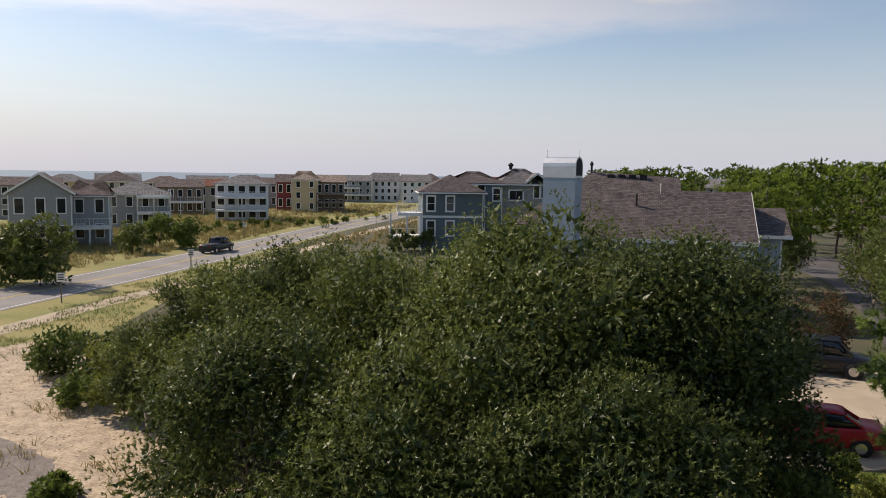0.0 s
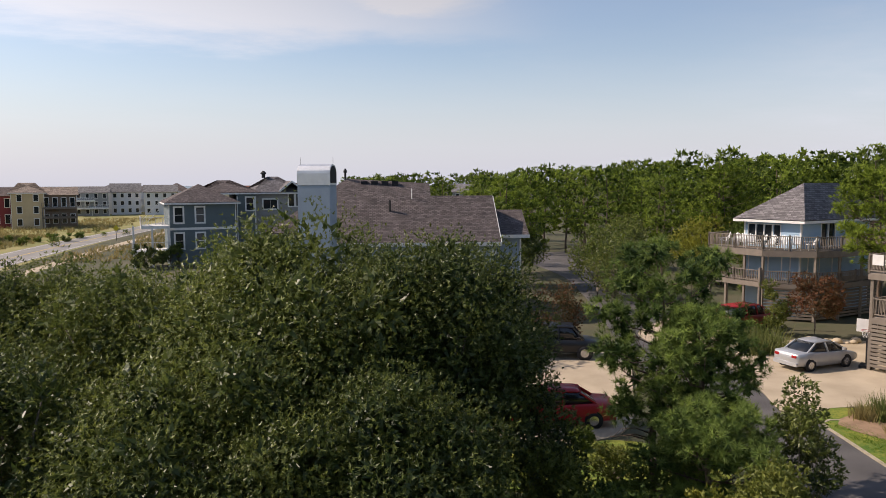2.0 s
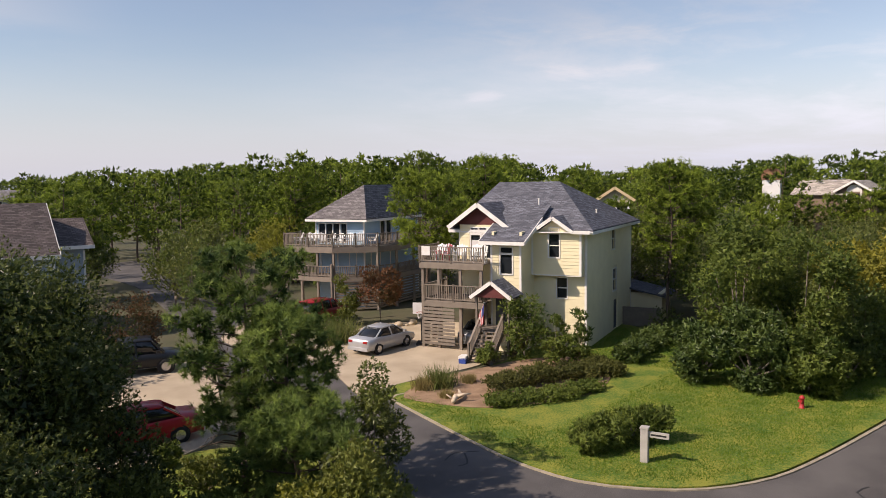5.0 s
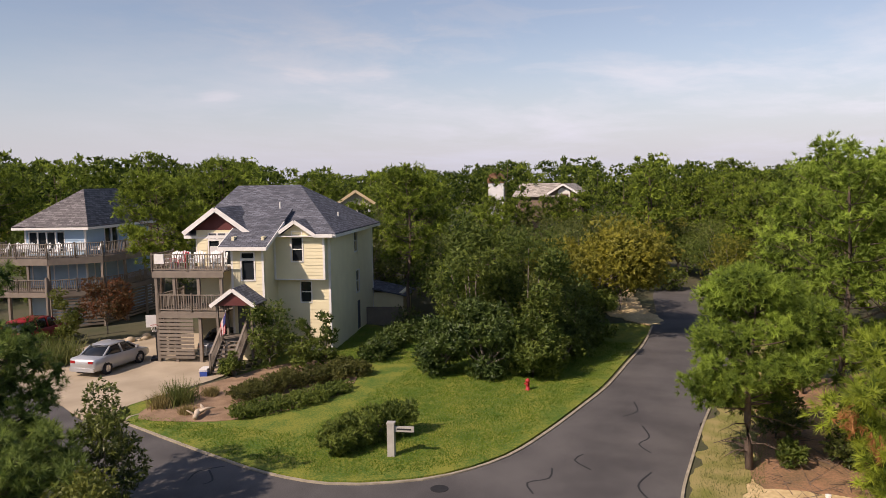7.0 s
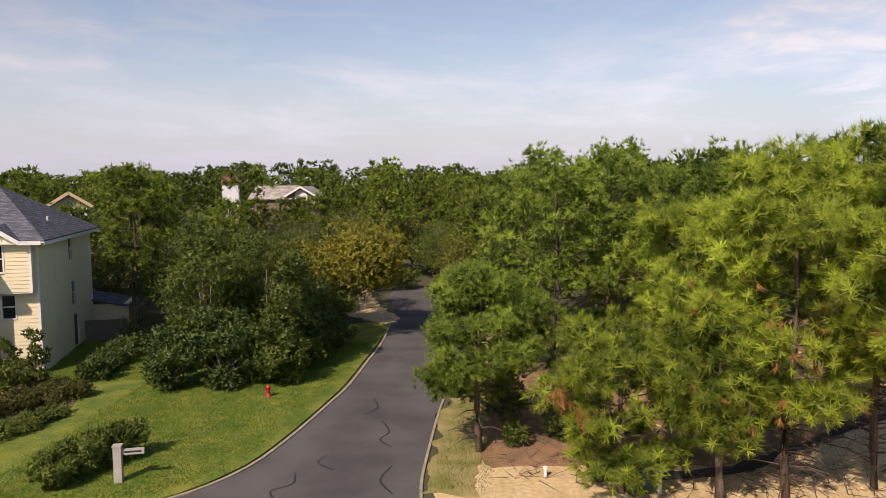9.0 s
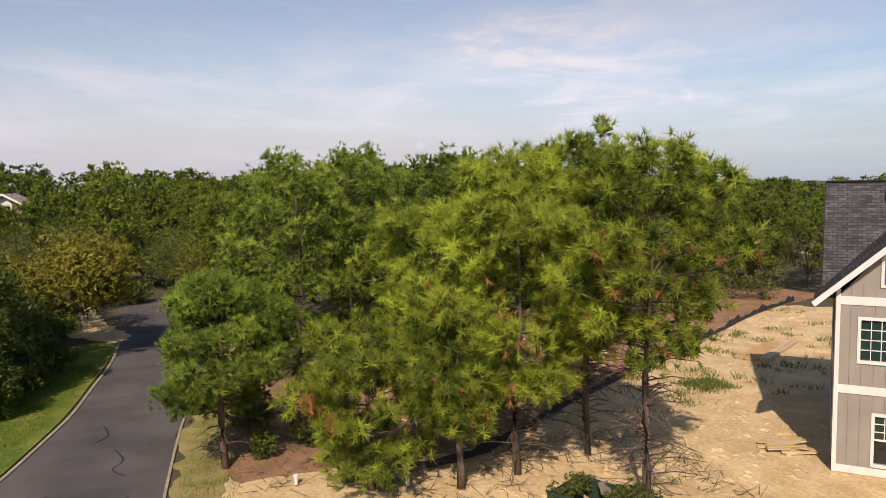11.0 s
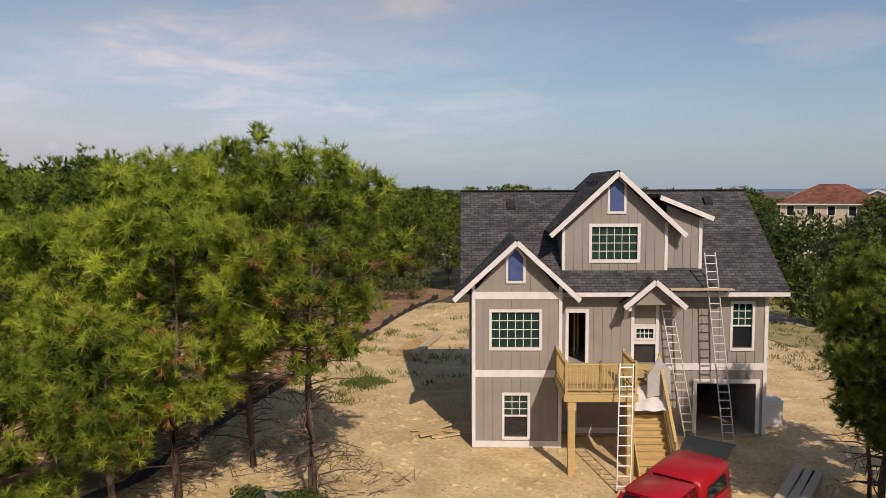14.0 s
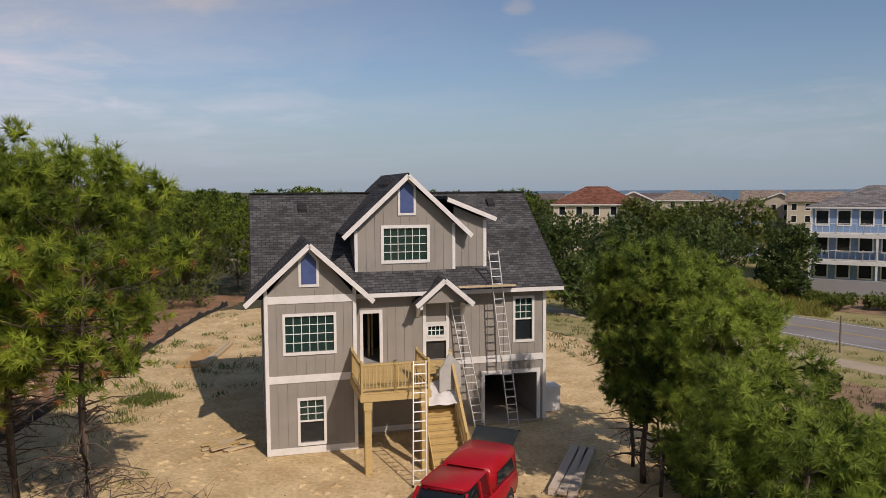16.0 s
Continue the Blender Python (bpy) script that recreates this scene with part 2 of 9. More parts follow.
def shingles(name, c1, c2, c3, course=0.14, tab=0.32):
    """Roof shingles: brick-like tabs that differ in tone, with a stained wash over them."""
    m = material(name, c1, c2, scale=0.9, rough=0.95, spec=0.15)
    t = m.node_tree
    b = t.nodes["Principled BSDF"]
    co = t.nodes.new("ShaderNodeTexCoord")
    br = t.nodes.new("ShaderNodeTexBrick")
    br.offset = 0.5
    br.inputs["Scale"].default_value = 1.0
    br.inputs["Brick Width"].default_value, br.inputs["Row Height"].default_value = tab, course
    br.inputs["Mortar Size"].default_value, br.inputs["Mortar Smooth"].default_value, br.inputs["Bias"].default_value = 0.018, 0.3, 0.0
    br.inputs["Color1"].default_value, br.inputs["Color2"].default_value, br.inputs["Mortar"].default_value = (0.6, 0.6, 0.6, 1), (1.3, 1.3, 1.3, 1), (0.42, 0.42, 0.42, 1)
    t.links.new(co.outputs["UV"], br.inputs["Vector"])
    mul = t.nodes.new("ShaderNodeMix")
    mul.data_type, mul.blend_type = "RGBA", "MULTIPLY"
    mul.inputs["Factor"].default_value = 1.0
    src = b.inputs["Base Color"].links[0].from_socket
    t.links.new(src, mul.inputs["A"])
    t.links.new(br.outputs["Color"], mul.inputs["B"])
    no = t.nodes.new("ShaderNodeTexNoise")
    no.inputs["Scale"].default_value, no.inputs["Detail"].default_value = 3.0, 6
    t.links.new(co.outputs["UV"], no.inputs["Vector"])
    st = t.nodes.new("ShaderNodeMapRange")
    st.inputs["From Min"].default_value, st.inputs["From Max"].default_value = 0.52, 0.72
    st.inputs["To Max"].default_value = 0.35
    t.links.new(no.outputs["Fac"], st.inputs["Value"])
    mx = t.nodes.new("ShaderNodeMix")
    mx.data_type = "RGBA"
    mx.inputs["B"].default_value = (*c3, 1)
    t.links.new(st.outputs[0], mx.inputs["Factor"])
    t.links.new(mul.outputs["Result"], mx.inputs["A"])
    t.links.new(mx.outputs["Result"], b.inputs["Base Color"])
    bp = t.nodes.new("ShaderNodeBump")
    bp.inputs["Strength"].default_value, bp.inputs["Distance"].default_value = 0.6, 0.012
    t.links.new(br.outputs["Fac"], bp.inputs["Height"])
    bp.invert = True
    t.links.new(bp.outputs[0], b.inputs["Normal"])
    return m


def glass(name, tint=(0.5, 0.56, 0.6), rough=0.02, clear=1.0):
    """Window glass with the sky's gloss on it: see-through at clear=1, an opaque tint at 0."""
    m = bpy.data.materials.new(name)
    m.use_nodes = True
    b = m.node_tree.nodes["Principled BSDF"]
    b.inputs["Base Color"].default_value, b.inputs["Roughness"].default_value, b.inputs["Specular IOR Level"].default_value = (*tint, 1), rough, 0.6
    b.inputs["Transmission Weight"].default_value, b.inputs["IOR"].default_value = clear, 1.5
    return m


WHITE = material("white_trim_paint", (0.76, 0.74, 0.7), (0.66, 0.64, 0.6), scale=2.5, rough=0.55)
# opaque panes: the dark of the rooms behind is put into their colour
GLASS = glass("window_glass", (0.018, 0.022, 0.026), 0.04, 0.0)
GLASS_GREEN = glass("green_window_glass", (0.035, 0.09, 0.075), 0.02, 0.6)
BARK = material("pine_bark", (0.16, 0.115, 0.085), (0.07, 0.05, 0.04), scale=4, bump=0.8, bump_scale=14, stretch=(3, 3, 1))
BARK_GREY = material("grey_bark", (0.2, 0.17, 0.14), (0.09, 0.075, 0.06), scale=5, bump=0.6, bump_scale=18)
ASPHALT = material("worn_asphalt", (0.115, 0.107, 0.102), (0.06, 0.056, 0.055), scale=0.4, rough=0.92, bump=0.5, bump_scale=40, fine=0.7)
ROAD = material("pale_asphalt", (0.27, 0.255, 0.235), (0.195, 0.185, 0.17), scale=0.3, rough=0.92, bump=0.2, bump_scale=40)
CONCRETE = material("sandy_concrete", (0.47, 0.385, 0.275), (0.34, 0.275, 0.19), scale=0.5, rough=0.9, bump=0.25, bump_scale=30)
SAND = material("building_sand", (0.68, 0.52, 0.285), (0.47, 0.335, 0.165), scale=0.7, rough=1.0, bump=1.0, bump_scale=6, fine=0.9)
LAWN = material("mown_lawn", (0.055, 0.12, 0.011), (0.215, 0.22, 0.03), scale=0.7, rough=0.95, bump=1.0, bump_scale=14, fine=1.1)
FOREST = material("forest_floor", (0.1, 0.085, 0.05), (0.05, 0.06, 0.025), scale=0.2, rough=1.0, bump=1.0, bump_scale=6)
DUNE = material("dune_grass", (0.31, 0.255, 0.1), (0.165, 0.18, 0.05), scale=0.16, rough=1.0, bump=1.0, bump_scale=5, fine=0.5)
MULCH = material("brown_mulch", (0.34, 0.225, 0.14), (0.2, 0.125, 0.075), scale=1.4, rough=1.0, bump=1.0, bump_scale=18, fine=0.5)
OAK_LEAF = leaf_material("live_oak_leaf", (0.036, 0.06, 0.014), (0.235, 0.265, 0.058), rough=0.45, through_light=0.34, spec=0.42)
# shaded copy of the pine needles: less sun is put into the colour
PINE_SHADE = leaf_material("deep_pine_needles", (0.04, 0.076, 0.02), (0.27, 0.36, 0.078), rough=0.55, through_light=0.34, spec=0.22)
DARK_LEAF = leaf_material("dark_evergreen_leaf", (0.026, 0.056, 0.014), (0.14, 0.195, 0.042), rough=0.5, through_light=0.3, spec=0.35)
PINE_LEAF = leaf_material("pine_needles", (0.088, 0.136, 0.02), (0.57, 0.68, 0.085), rough=0.5, through_light=0.48, spec=0.25)
PINE_FAR = leaf_material("far_pine_needles", (0.042, 0.074, 0.012), (0.3, 0.385, 0.046), rough=0.6, through_light=0.38, spec=0.2)
PINE_SOFT = leaf_material("soft_pine_needles", (0.055, 0.095, 0.018), (0.4, 0.5, 0.075), rough=0.55, through_light=0.36, spec=0.22)
PINE_STAND = leaf_material("stand_pine_needles", (0.066, 0.115, 0.02), (0.42, 0.56, 0.085), rough=0.55, through_light=0.46, spec=0.22)
YELLOW_LEAF = leaf_material("yellowing_leaf", (0.12, 0.14, 0.02), (0.36, 0.35, 0.048), rough=0.55, through_light=0.4)
SHRUB_LEAF = leaf_material("shrub_leaf", (0.05, 0.085, 0.016), (0.22, 0.27, 0.052), rough=0.55, through_light=0.35, spec=0.25)
BROWN_LEAF = leaf_material("dead_needles", (0.3, 0.13, 0.04), (0.42, 0.2, 0.07), rough=0.7, through_light=0.25)


# ---- builders ----


class Shape:
    """Collects corners and faces, and makes one mesh of them."""

    def __init__(self):
        self.v, self.f, self.smooth = [], [], False

    def face(self, *pts):
        n = len(self.v)
        self.v += [tuple(p) for p in pts]
        self.f.append(tuple(range(n, n + len(pts))))
        return self

    def box(self, x0, y0, z0, x1, y1, z1):
        n = len(self.v)
        self.v += [(x, y, z) for z in (z0, z1) for x, y in ((x0, y0), (x1, y0), (x1, y1), (x0, y1))]
        self.f += [tuple(n + i for i in q) for q in ((3, 2, 1, 0), (4, 5, 6, 7), (0, 1, 5, 4), (1, 2, 6, 5), (2, 3, 7, 6), (3, 0, 4, 7))]
        return self

    def prism(self, pts, by):
        """A closed outline pushed along a vector."""
        n, k = len(self.v), len(pts)
        self.v += [tuple(p) for p in pts] + [tuple(Vector(p) + Vector(by)) for p in pts]
        self.f += [tuple(range(n + k - 1, n - 1, -1)), tuple(range(n + k, n + 2 * k))]
        self.f += [(n + i, n + (i + 1) % k, n + k + (i + 1) % k, n + k + i) for i in range(k)]
        return self

    def beam(self, a, b, w, h, up=(0, 0, 1)):
        """A straight bar of section w x h from a to b."""
        a, b = Vector(a), Vector(b)
        d = (b - a).normalized()
        side = d.cross(Vector(up))
        side = (side if side.length > 1e-4 else d.cross(Vector((1, 0, 0)))).normalized()
        top = side.cross(d).normalized()
        q = [a + side * (sx * w / 2) + top * (sz * h / 2) for sx, sz in ((-1, -1), (1, -1), (1, 1), (-1, 1))]
        return self.prism(q, b - a)

    def tube(self, pts, radii, n=7):
        """A round limb through points, tapering."""
        base = len(self.v)
        pts = [Vector(p) for p in pts]
        for i, (p, r) in enumerate(zip(pts, radii)):
            d = (pts[min(i + 1, len(pts) - 1)] - pts[max(i - 1, 0)]).normalized()
            s = d.cross(Vector((0, 0, 1)))
            s = (s if s.length > 0.05 else d.cross(Vector((1, 0, 0)))).normalized()
            u = s.cross(d)
            for k in range(n):
                a = 2 * math.pi * k / n
                self.v.append(tuple(p + (s * math.cos(a) + u * math.sin(a)) * r))
        for i in range(len(pts) - 1):
            for k in range(n):
                a, b = base + i * n + k, base + i * n + (k + 1) % n
                self.f.append((a, b, b + n, a + n))
        self.f.append(tuple(base + k for k in range(n - 1, -1, -1)))
        self.f.append(tuple(base + (len(pts) - 1) * n + k for k in range(n)))
        return self

    def lathe(self, rings, n=16, at=(0, 0, 0)):
        """Rings of (radius, height) turned about the upright."""
        base = len(self.v)
        for r, z in rings:
            for k in range(n):
                a = 2 * math.pi * k / n
                self.v.append((at[0] + r * math.cos(a), at[1] + r * math.sin(a), at[2] + z))
        for i in range(len(rings) - 1):
            for k in range(n):
                a, b = base + i * n + k, base + i * n + (k + 1) % n
                self.f.append((a, b, b + n, a + n))
        self.f.append(tuple(base + k for k in range(n - 1, -1, -1)))
        self.f.append(tuple(base + (len(rings) - 1) * n + k for k in range(n)))
        return self

    def raw(self, verts, faces):
        n = len(self.v)
        self.v += [tuple(p) for p in verts]
        self.f += [tuple(n + i for i in f) for f in faces]
        return self

    def mesh(self, name, mat):
        me = bpy.data.meshes.new(name)
        me.from_pydata(self.v, [], self.f)
        if self.smooth:
            me.polygons.foreach_set("use_smooth", [True] * len(me.polygons))
        me.materials.append(mat)
        me.update()
        return me


def part(name, shape, mat, parent, label=""):
    """One mesh object under a thing or a part."""
    ob = new(name, shape if isinstance(shape, bpy.types.Mesh) else shape.mesh(name, mat))
    ob.parent = parent
    if label:
        ob["label"] = label
    return ob


def thing(name, label, category, m=None, group="", kind=""):
    ob = new(name)
    ob.empty_display_size = 0.3
    ob.matrix_basis = m or Matrix()
    return tagged(ob, label, category, group, kind)


def solid(name, shape, mat, label, category, m=None, group="", kind=""):
    ob = new(name, shape.mesh(name, mat))
    ob.matrix_basis = m or Matrix()
    return tagged(ob, label, category, group, kind)


def roof_uv(me):
    """UV in metres on every face: u along the level line, v up the slope."""
    uv = me.uv_layers.new(name="UVMap")
    for p in me.polygons:
        n = p.normal
        u = Vector((0, 0, 1)).cross(n)
        u = (u if u.length > 1e-3 else Vector((1, 0, 0))).normalized()
        v = n.cross(u)
        for li in p.loop_indices:
            co = me.vertices[me.loops[li].vertex_index].co
            uv.data[li].uv = (co.dot(u), co.dot(v))


def smooth_line(pts, step=1.2, closed=False):
    """A rounded line through points of the plan."""
    out, n = [], len(pts)
    for i in range(n if closed else n - 1):
        p0, p1, p2, p3 = (Vector(pts[(i + k) % n] if closed else pts[max(0, min(n - 1, i + k))]) for k in (-1, 0, 1, 2))
        k = max(2, int((p2 - p1).length / step))
        for j in range(k):
            s = j / k
            out.append(0.5 * (2 * p1 + (p2 - p0) * s + (2 * p0 - 5 * p1 + 4 * p2 - p3) * s * s + (3 * p1 - p0 - 3 * p2 + p3) * s ** 3))
    if not closed:
        out.append(Vector(pts[-1]))
    return out


def slab(name, outline, top, mat, label, category, thick=0.3):
    """A flat sheet of ground with an outline of its own and a real edge."""
    bm = bmesh.new()
    vs = [bm.verts.new((p[0], p[1], top)) for p in outline]
    f = bm.faces.new(vs)
    if f.normal.z < 0:
        f.normal_flip()
    low = bmesh.ops.extrude_face_region(bm, geom=[f])
    bmesh.ops.translate(bm, vec=(0, 0, -thick), verts=[g for g in low["geom"] if isinstance(g, bmesh.types.BMVert)])
    bmesh.ops.triangulate(bm, faces=[q for q in bm.faces if len(q.verts) > 4])
    bmesh.ops.recalc_face_normals(bm, faces=bm.faces)
    me = bpy.data.meshes.new(name)
    bm.to_mesh(me)
    bm.free()
    me.materials.append(mat)
    return tagged(new(name, me), label, category, kind="structure")


def ribbon(line, w):
    """The outline of a strip of that width along a line."""
    left, right = [], []
    for i, p in enumerate(line):
        d = (Vector(line[min(i + 1, len(line) - 1)]) - Vector(line[max(i - 1, 0)])).normalized()
        s = Vector((-d.y, d.x))
        left.append(Vector(p) + s * w / 2)
        right.append(Vector(p) - s * w / 2)
    return left + right[::-1]

# ---- ground, roads ----


def polar(yaw, d):
    return -math.sin(radians(yaw)) * d, math.cos(radians(yaw)) * d


ground = Shape()
R_OUT = 4000.0
N_G = 60
rings_r = [0, 8, 16, 24, 32, 42, 54, 70, 95, 130, 190, 300, 600, 1500, R_OUT]
gv, gf = [(0.0, 0.0, -0.04)], []
for ri, r in enumerate(rings_r[1:]):
    for k in range(N_G):
        a = 2 * math.pi * k / N_G
        x, y = r * math.cos(a), r * math.sin(a)
        gv.append((x, y, -0.04))
for k in range(N_G):
    gf.append((0, 1 + k, 1 + (k + 1) % N_G))
for ri in range(len(rings_r) - 2):
    for k in range(N_G):
        a, b = 1 + ri * N_G + k, 1 + ri * N_G + (k + 1) % N_G
        gf.append((a, a + N_G, b + N_G, b))
ground.raw(gv, gf)
solid("ground", ground, FOREST, "dark sandy forest floor with needles and low growth", "ground", kind="structure")

def rough(line, amp=0.3, step=0.3):
    """A closed outline with an uneven, worn edge."""
    out = []
    for p, q in zip(line, list(line[1:]) + [line[0]]):
        p, q = Vector(p), Vector(q)
        n = max(1, int((q - p).length / step))
        for i in range(n):
            c = p.lerp(q, i / n)
            k = Vector((c.x * 0.9, c.y * 0.9, 2.0))
            out.append(c + Vector((noise.noise(k), noise.noise(k + Vector((9, 4, 0))))) * amp + Vector((noise.noise(k * 4), noise.noise(k * 4 + Vector((5, 8, 0))))) * amp * 0.4)
    return out


# dune grass on the seaward side, along the main road
slab("ground_dune_grass", smooth_line([(-20.08, 29.95), (-22.16, 59.94), (-21.29, 109.94), (-8.52, 199.98), (-2.79, 299.99), (-301.1, 419.21), (-400, 100), (-300.35, -98.95), (-100.63, -179.65), (39.33, -160.17), (59.21, -95.5), (17.74, -52.09), (1.84, -46.01), (-12.1, -29.96), (-22, 0)], 6, True), -0.03, DUNE, "ochre dune grass with sandy patches along the road", "grass")
MAIN = smooth_line([(-3.1, 419.99), (3.03, 300.01), (-3.6, 229.99), (-12.6, 184.0), (-21.4, 140.0), (-26.6, 106.0), (-30.9, 75.5), (-35.9, 49.4), (-39.5, 22.0), (-35.5, -14.0), (-20.0, -43.0), (0.8, -57.8), (19.69, -66.09), (59.13, -82.63), (138.42, -102.18)], 3)
slab("road", ribbon(MAIN, 7.6), -0.01, ROAD, "two-lane grey asphalt road with painted lines", "road")
PAINT_Y = material("yellow_road_paint", (0.55, 0.4, 0.1), (0.4, 0.3, 0.1), scale=2, rough=0.8)
PAINT_W = material("white_road_paint", (0.65, 0.64, 0.6), (0.5, 0.49, 0.46), scale=2, rough=0.8)


def offset_line(line, off):
    out = []
    for i, p in enumerate(line):
        d = (Vector(line[min(i + 1, len(line) - 1)]) - Vector(line[max(i - 1, 0)])).normalized()
        out.append(Vector(p) + Vector((-d.y, d.x)) * off)
    return out


for off, w, mt, lb in ((0.12, 0.12, PAINT_Y, "yellow"), (-0.12, 0.12, PAINT_Y, "yellow"), (3.3, 0.13, PAINT_W, "white"), (-3.3, 0.13, PAINT_W, "white")):
    slab("road_marking", ribbon(offset_line(MAIN, off), w), -0.004, mt, lb + " painted line along the grey road", "road marking", 0.006)
slab("pavement", ribbon(offset_line(MAIN[:200], 8.6), 1.9), -0.02, CONCRETE, "pale concrete footpath beside the road", "path")
# the side street: from the turning circle past the camera and away east
slab("street", smooth_line([(25.3, 29.01), (24.14, 24.09), (23.23, 21.44), (22.06, 17.79), (21.27, 14.84), (21.15, 12.32), (21.93, 10.29), (23.19, 8.68), (25.46, 7.26), (28.5, 6.46), (32.63, 5.71), (36.15, 5.2), (40.97, 4.85), (45.98, 4.5), (55.99, 4.6), (69.99, 5.6),
     (70.01, 0.4), (56.01, -0.4), (46, -0.6), (34.6, 0.46), (31.2, 0.7), (27.3, 0.94), (23.69, 1.03), (18, 0.7), (10, 0.04), (3.98, -2.04), (-2.01, 1.99), (3.83, 7.1), (10.71, 9.34), (14.58, 13.47), (17.41, 18.57), (19.75, 25.59), (23.04, 36.62), (29.69, 52.76), (36.33, 70.88), (39.11, 84.9), (43.87, 96), (55.57, 97.43), (55.71, 85.53), (47.94, 81.25), (41.26, 67.1), (33.66, 48.95), (28.43, 36.85)], 1.0, True), 0.0, ASPHALT, "worn grey asphalt side street with tar-sealed cracks", "road")
LAWN_LINE = smooth_line([(25.18, 25.82), (24.34, 24.09), (23.44, 21.45), (22.26, 17.79), (21.47, 14.85), (21.35, 12.42), (22.12, 10.5), (23.28, 8.89), (25.55, 7.48), (28.59, 6.68), (32.73, 5.93), (36.25, 5.42), (40.97, 5.07), (45.98, 4.71), (51.98, 4.7), (51.92, 7.55), (45.86, 9.69), (44.58, 17.13), (47.3, 25.34), (39.28, 25.17), (33.29, 24.01), (29.26, 24.42)], 1.0, True)
slab("lawn", LAWN_LINE, 0.03, LAWN, "green mown lawn with yellowing edges", "lawn")
EDGE = material("pale_sandy_edging", (0.4, 0.34, 0.25), (0.24, 0.21, 0.15), scale=2.5, rough=0.95)
LAWN_EDGE = smooth_line([(25.26, 24.01), (24.25, 23.97), (23.31, 21.38), (22.12, 17.76), (21.3, 14.83), (21.16, 12.32), (21.93, 10.31), (23.2, 8.67), (25.44, 7.3), (28.48, 6.5), (32.6, 5.75), (36.13, 5.2), (40.89, 4.85), (45.92, 4.5), (52, 4.5)], 0.8)
slab("kerb", ribbon(LAWN_EDGE, 0.13), 0.045, EDGE, "pale sandy edging strip between street and lawn", "kerb", 0.1)
slab("kerb", ribbon(smooth_line([(20, 0.8), (23.7, 1.1), (27.3, 0.95), (31.2, 0.7), (34.6, 0.4), (46, -0.65), (56, -0.45)], 0.8), 0.1), 0.02, EDGE, "pale sandy verge along the street", "kerb", 0.08)
slab("driveway", smooth_line([(23.6, 25.08), (26.2, 25.45), (29.24, 24.92), (32.76, 24.81), (37.16, 28.14), (41.03, 32.27), (37.83, 37.23), (32.85, 37.06), (27.78, 34.35), (25.59, 29.32)], 0.8, True), 0.035, CONCRETE, "sandy concrete driveway", "driveway")
slab("driveway", smooth_line([(26.47, 36.27), (28.9, 37.86), (36.71, 41.18), (40.57, 46.3), (35.63, 48.05), (29.79, 44.83), (26.89, 41.74)], 0.8, True), 0.035, CONCRETE, "sandy concrete driveway of the blue house", "driveway")
slab("driveway", smooth_line([(11.5, 25.5), (15.8, 25.6), (20, 31.6), (23.0, 37.8), (19.8, 41.6), (15.8, 40.6), (12, 34), (9, 29)], 0.8, True), 0.035, CONCRETE, "pale concrete parking apron with parked cars", "driveway")
slab("ground_sand_lot", rough(smooth_line([(24, 0.52), (29, -2.96), (32.99, -6.03), (39.85, -18.32), (45.56, -30.66), (47.37, -42.71), (37.45, -52.4), (21.71, -50.13), (11.81, -44.05), (4.87, -38.02), (2.9, -30.01), (3.93, -20.01), (7.89, -12.07), (14.99, -4.05), (20, -0.53)], 1.5, True), 0.7), -0.02, SAND, "bare trampled building sand with sparse weeds", "sand")
slab("ground_sand", rough(smooth_line([(-26.1, 37.93), (-19.11, 41.95), (-13.08, 29.97), (-5.05, 19.99), (-2.02, 7.99), (-10, 4), (-22, 12)], 1.5, True), 0.7), -0.02, material("dune_sand", (0.52, 0.415, 0.29), (0.3, 0.235, 0.165), scale=1.6, rough=1.0, bump=1.0, bump_scale=9, fine=1.1), "pale dune sand with tufts of grass", "sand")

LITTER = material("red_needle_litter", (0.37, 0.2, 0.11), (0.17, 0.115, 0.06), scale=0.8, rough=1.0, bump=1.0, bump_scale=14, fine=1.0)
slab("ground_verge", rough(ribbon(smooth_line([(23.2, 0.1), (27.3, -0.1), (31.2, -0.4), (34.6, -0.7), (46, -2.2), (56, -3.3)], 0.8), 1.7), 0.5), 0.0, material("dry_verge_grass", (0.17, 0.18, 0.035), (0.36, 0.28, 0.12), scale=0.9, rough=1.0, bump=1.0, bump_scale=25, fine=0.7), "thin yellowing grass verge beside the street", "grass")

slab("ground_verge", smooth_line([(-25, -30), (-3, -27), (3, -31), (5.2, -38.5), (12, -44.5), (22, -50.5), (38, -53.5), (58, -70), (60, -95), (30, -72), (0, -68), (-25, -62)], 1.5, True), -0.0255, material("sandy_grass", (0.4, 0.32, 0.16), (0.2, 0.2, 0.055), scale=0.7, rough=1.0, bump=1.0, bump_scale=12, fine=0.9), "sandy verge with thin grass along the road", "verge")
slab("ground_mulch_bank", rough(smooth_line([(-9.5, -31.0), (-3, -28.6), (1.6, -31.5), (2.6, -37.5), (1.4, -43.0), (-4, -40.5), (-8.5, -36)], 1.2, True), 0.8), -0.012, MULCH, "planted brown mulch bank beside the footpath", "mulch bed")
slab("ground_mulch_bank", rough(smooth_line([(-9, -76.6), (-9, -68.2), (-2, -67.2), (3.6, -68.4), (4.6, -72), (2.0, -76.6)], 1.5, True), 0.8), 0.01, MULCH, "sloping mulch bed with round shrubs before the blue house", "mulch bed")
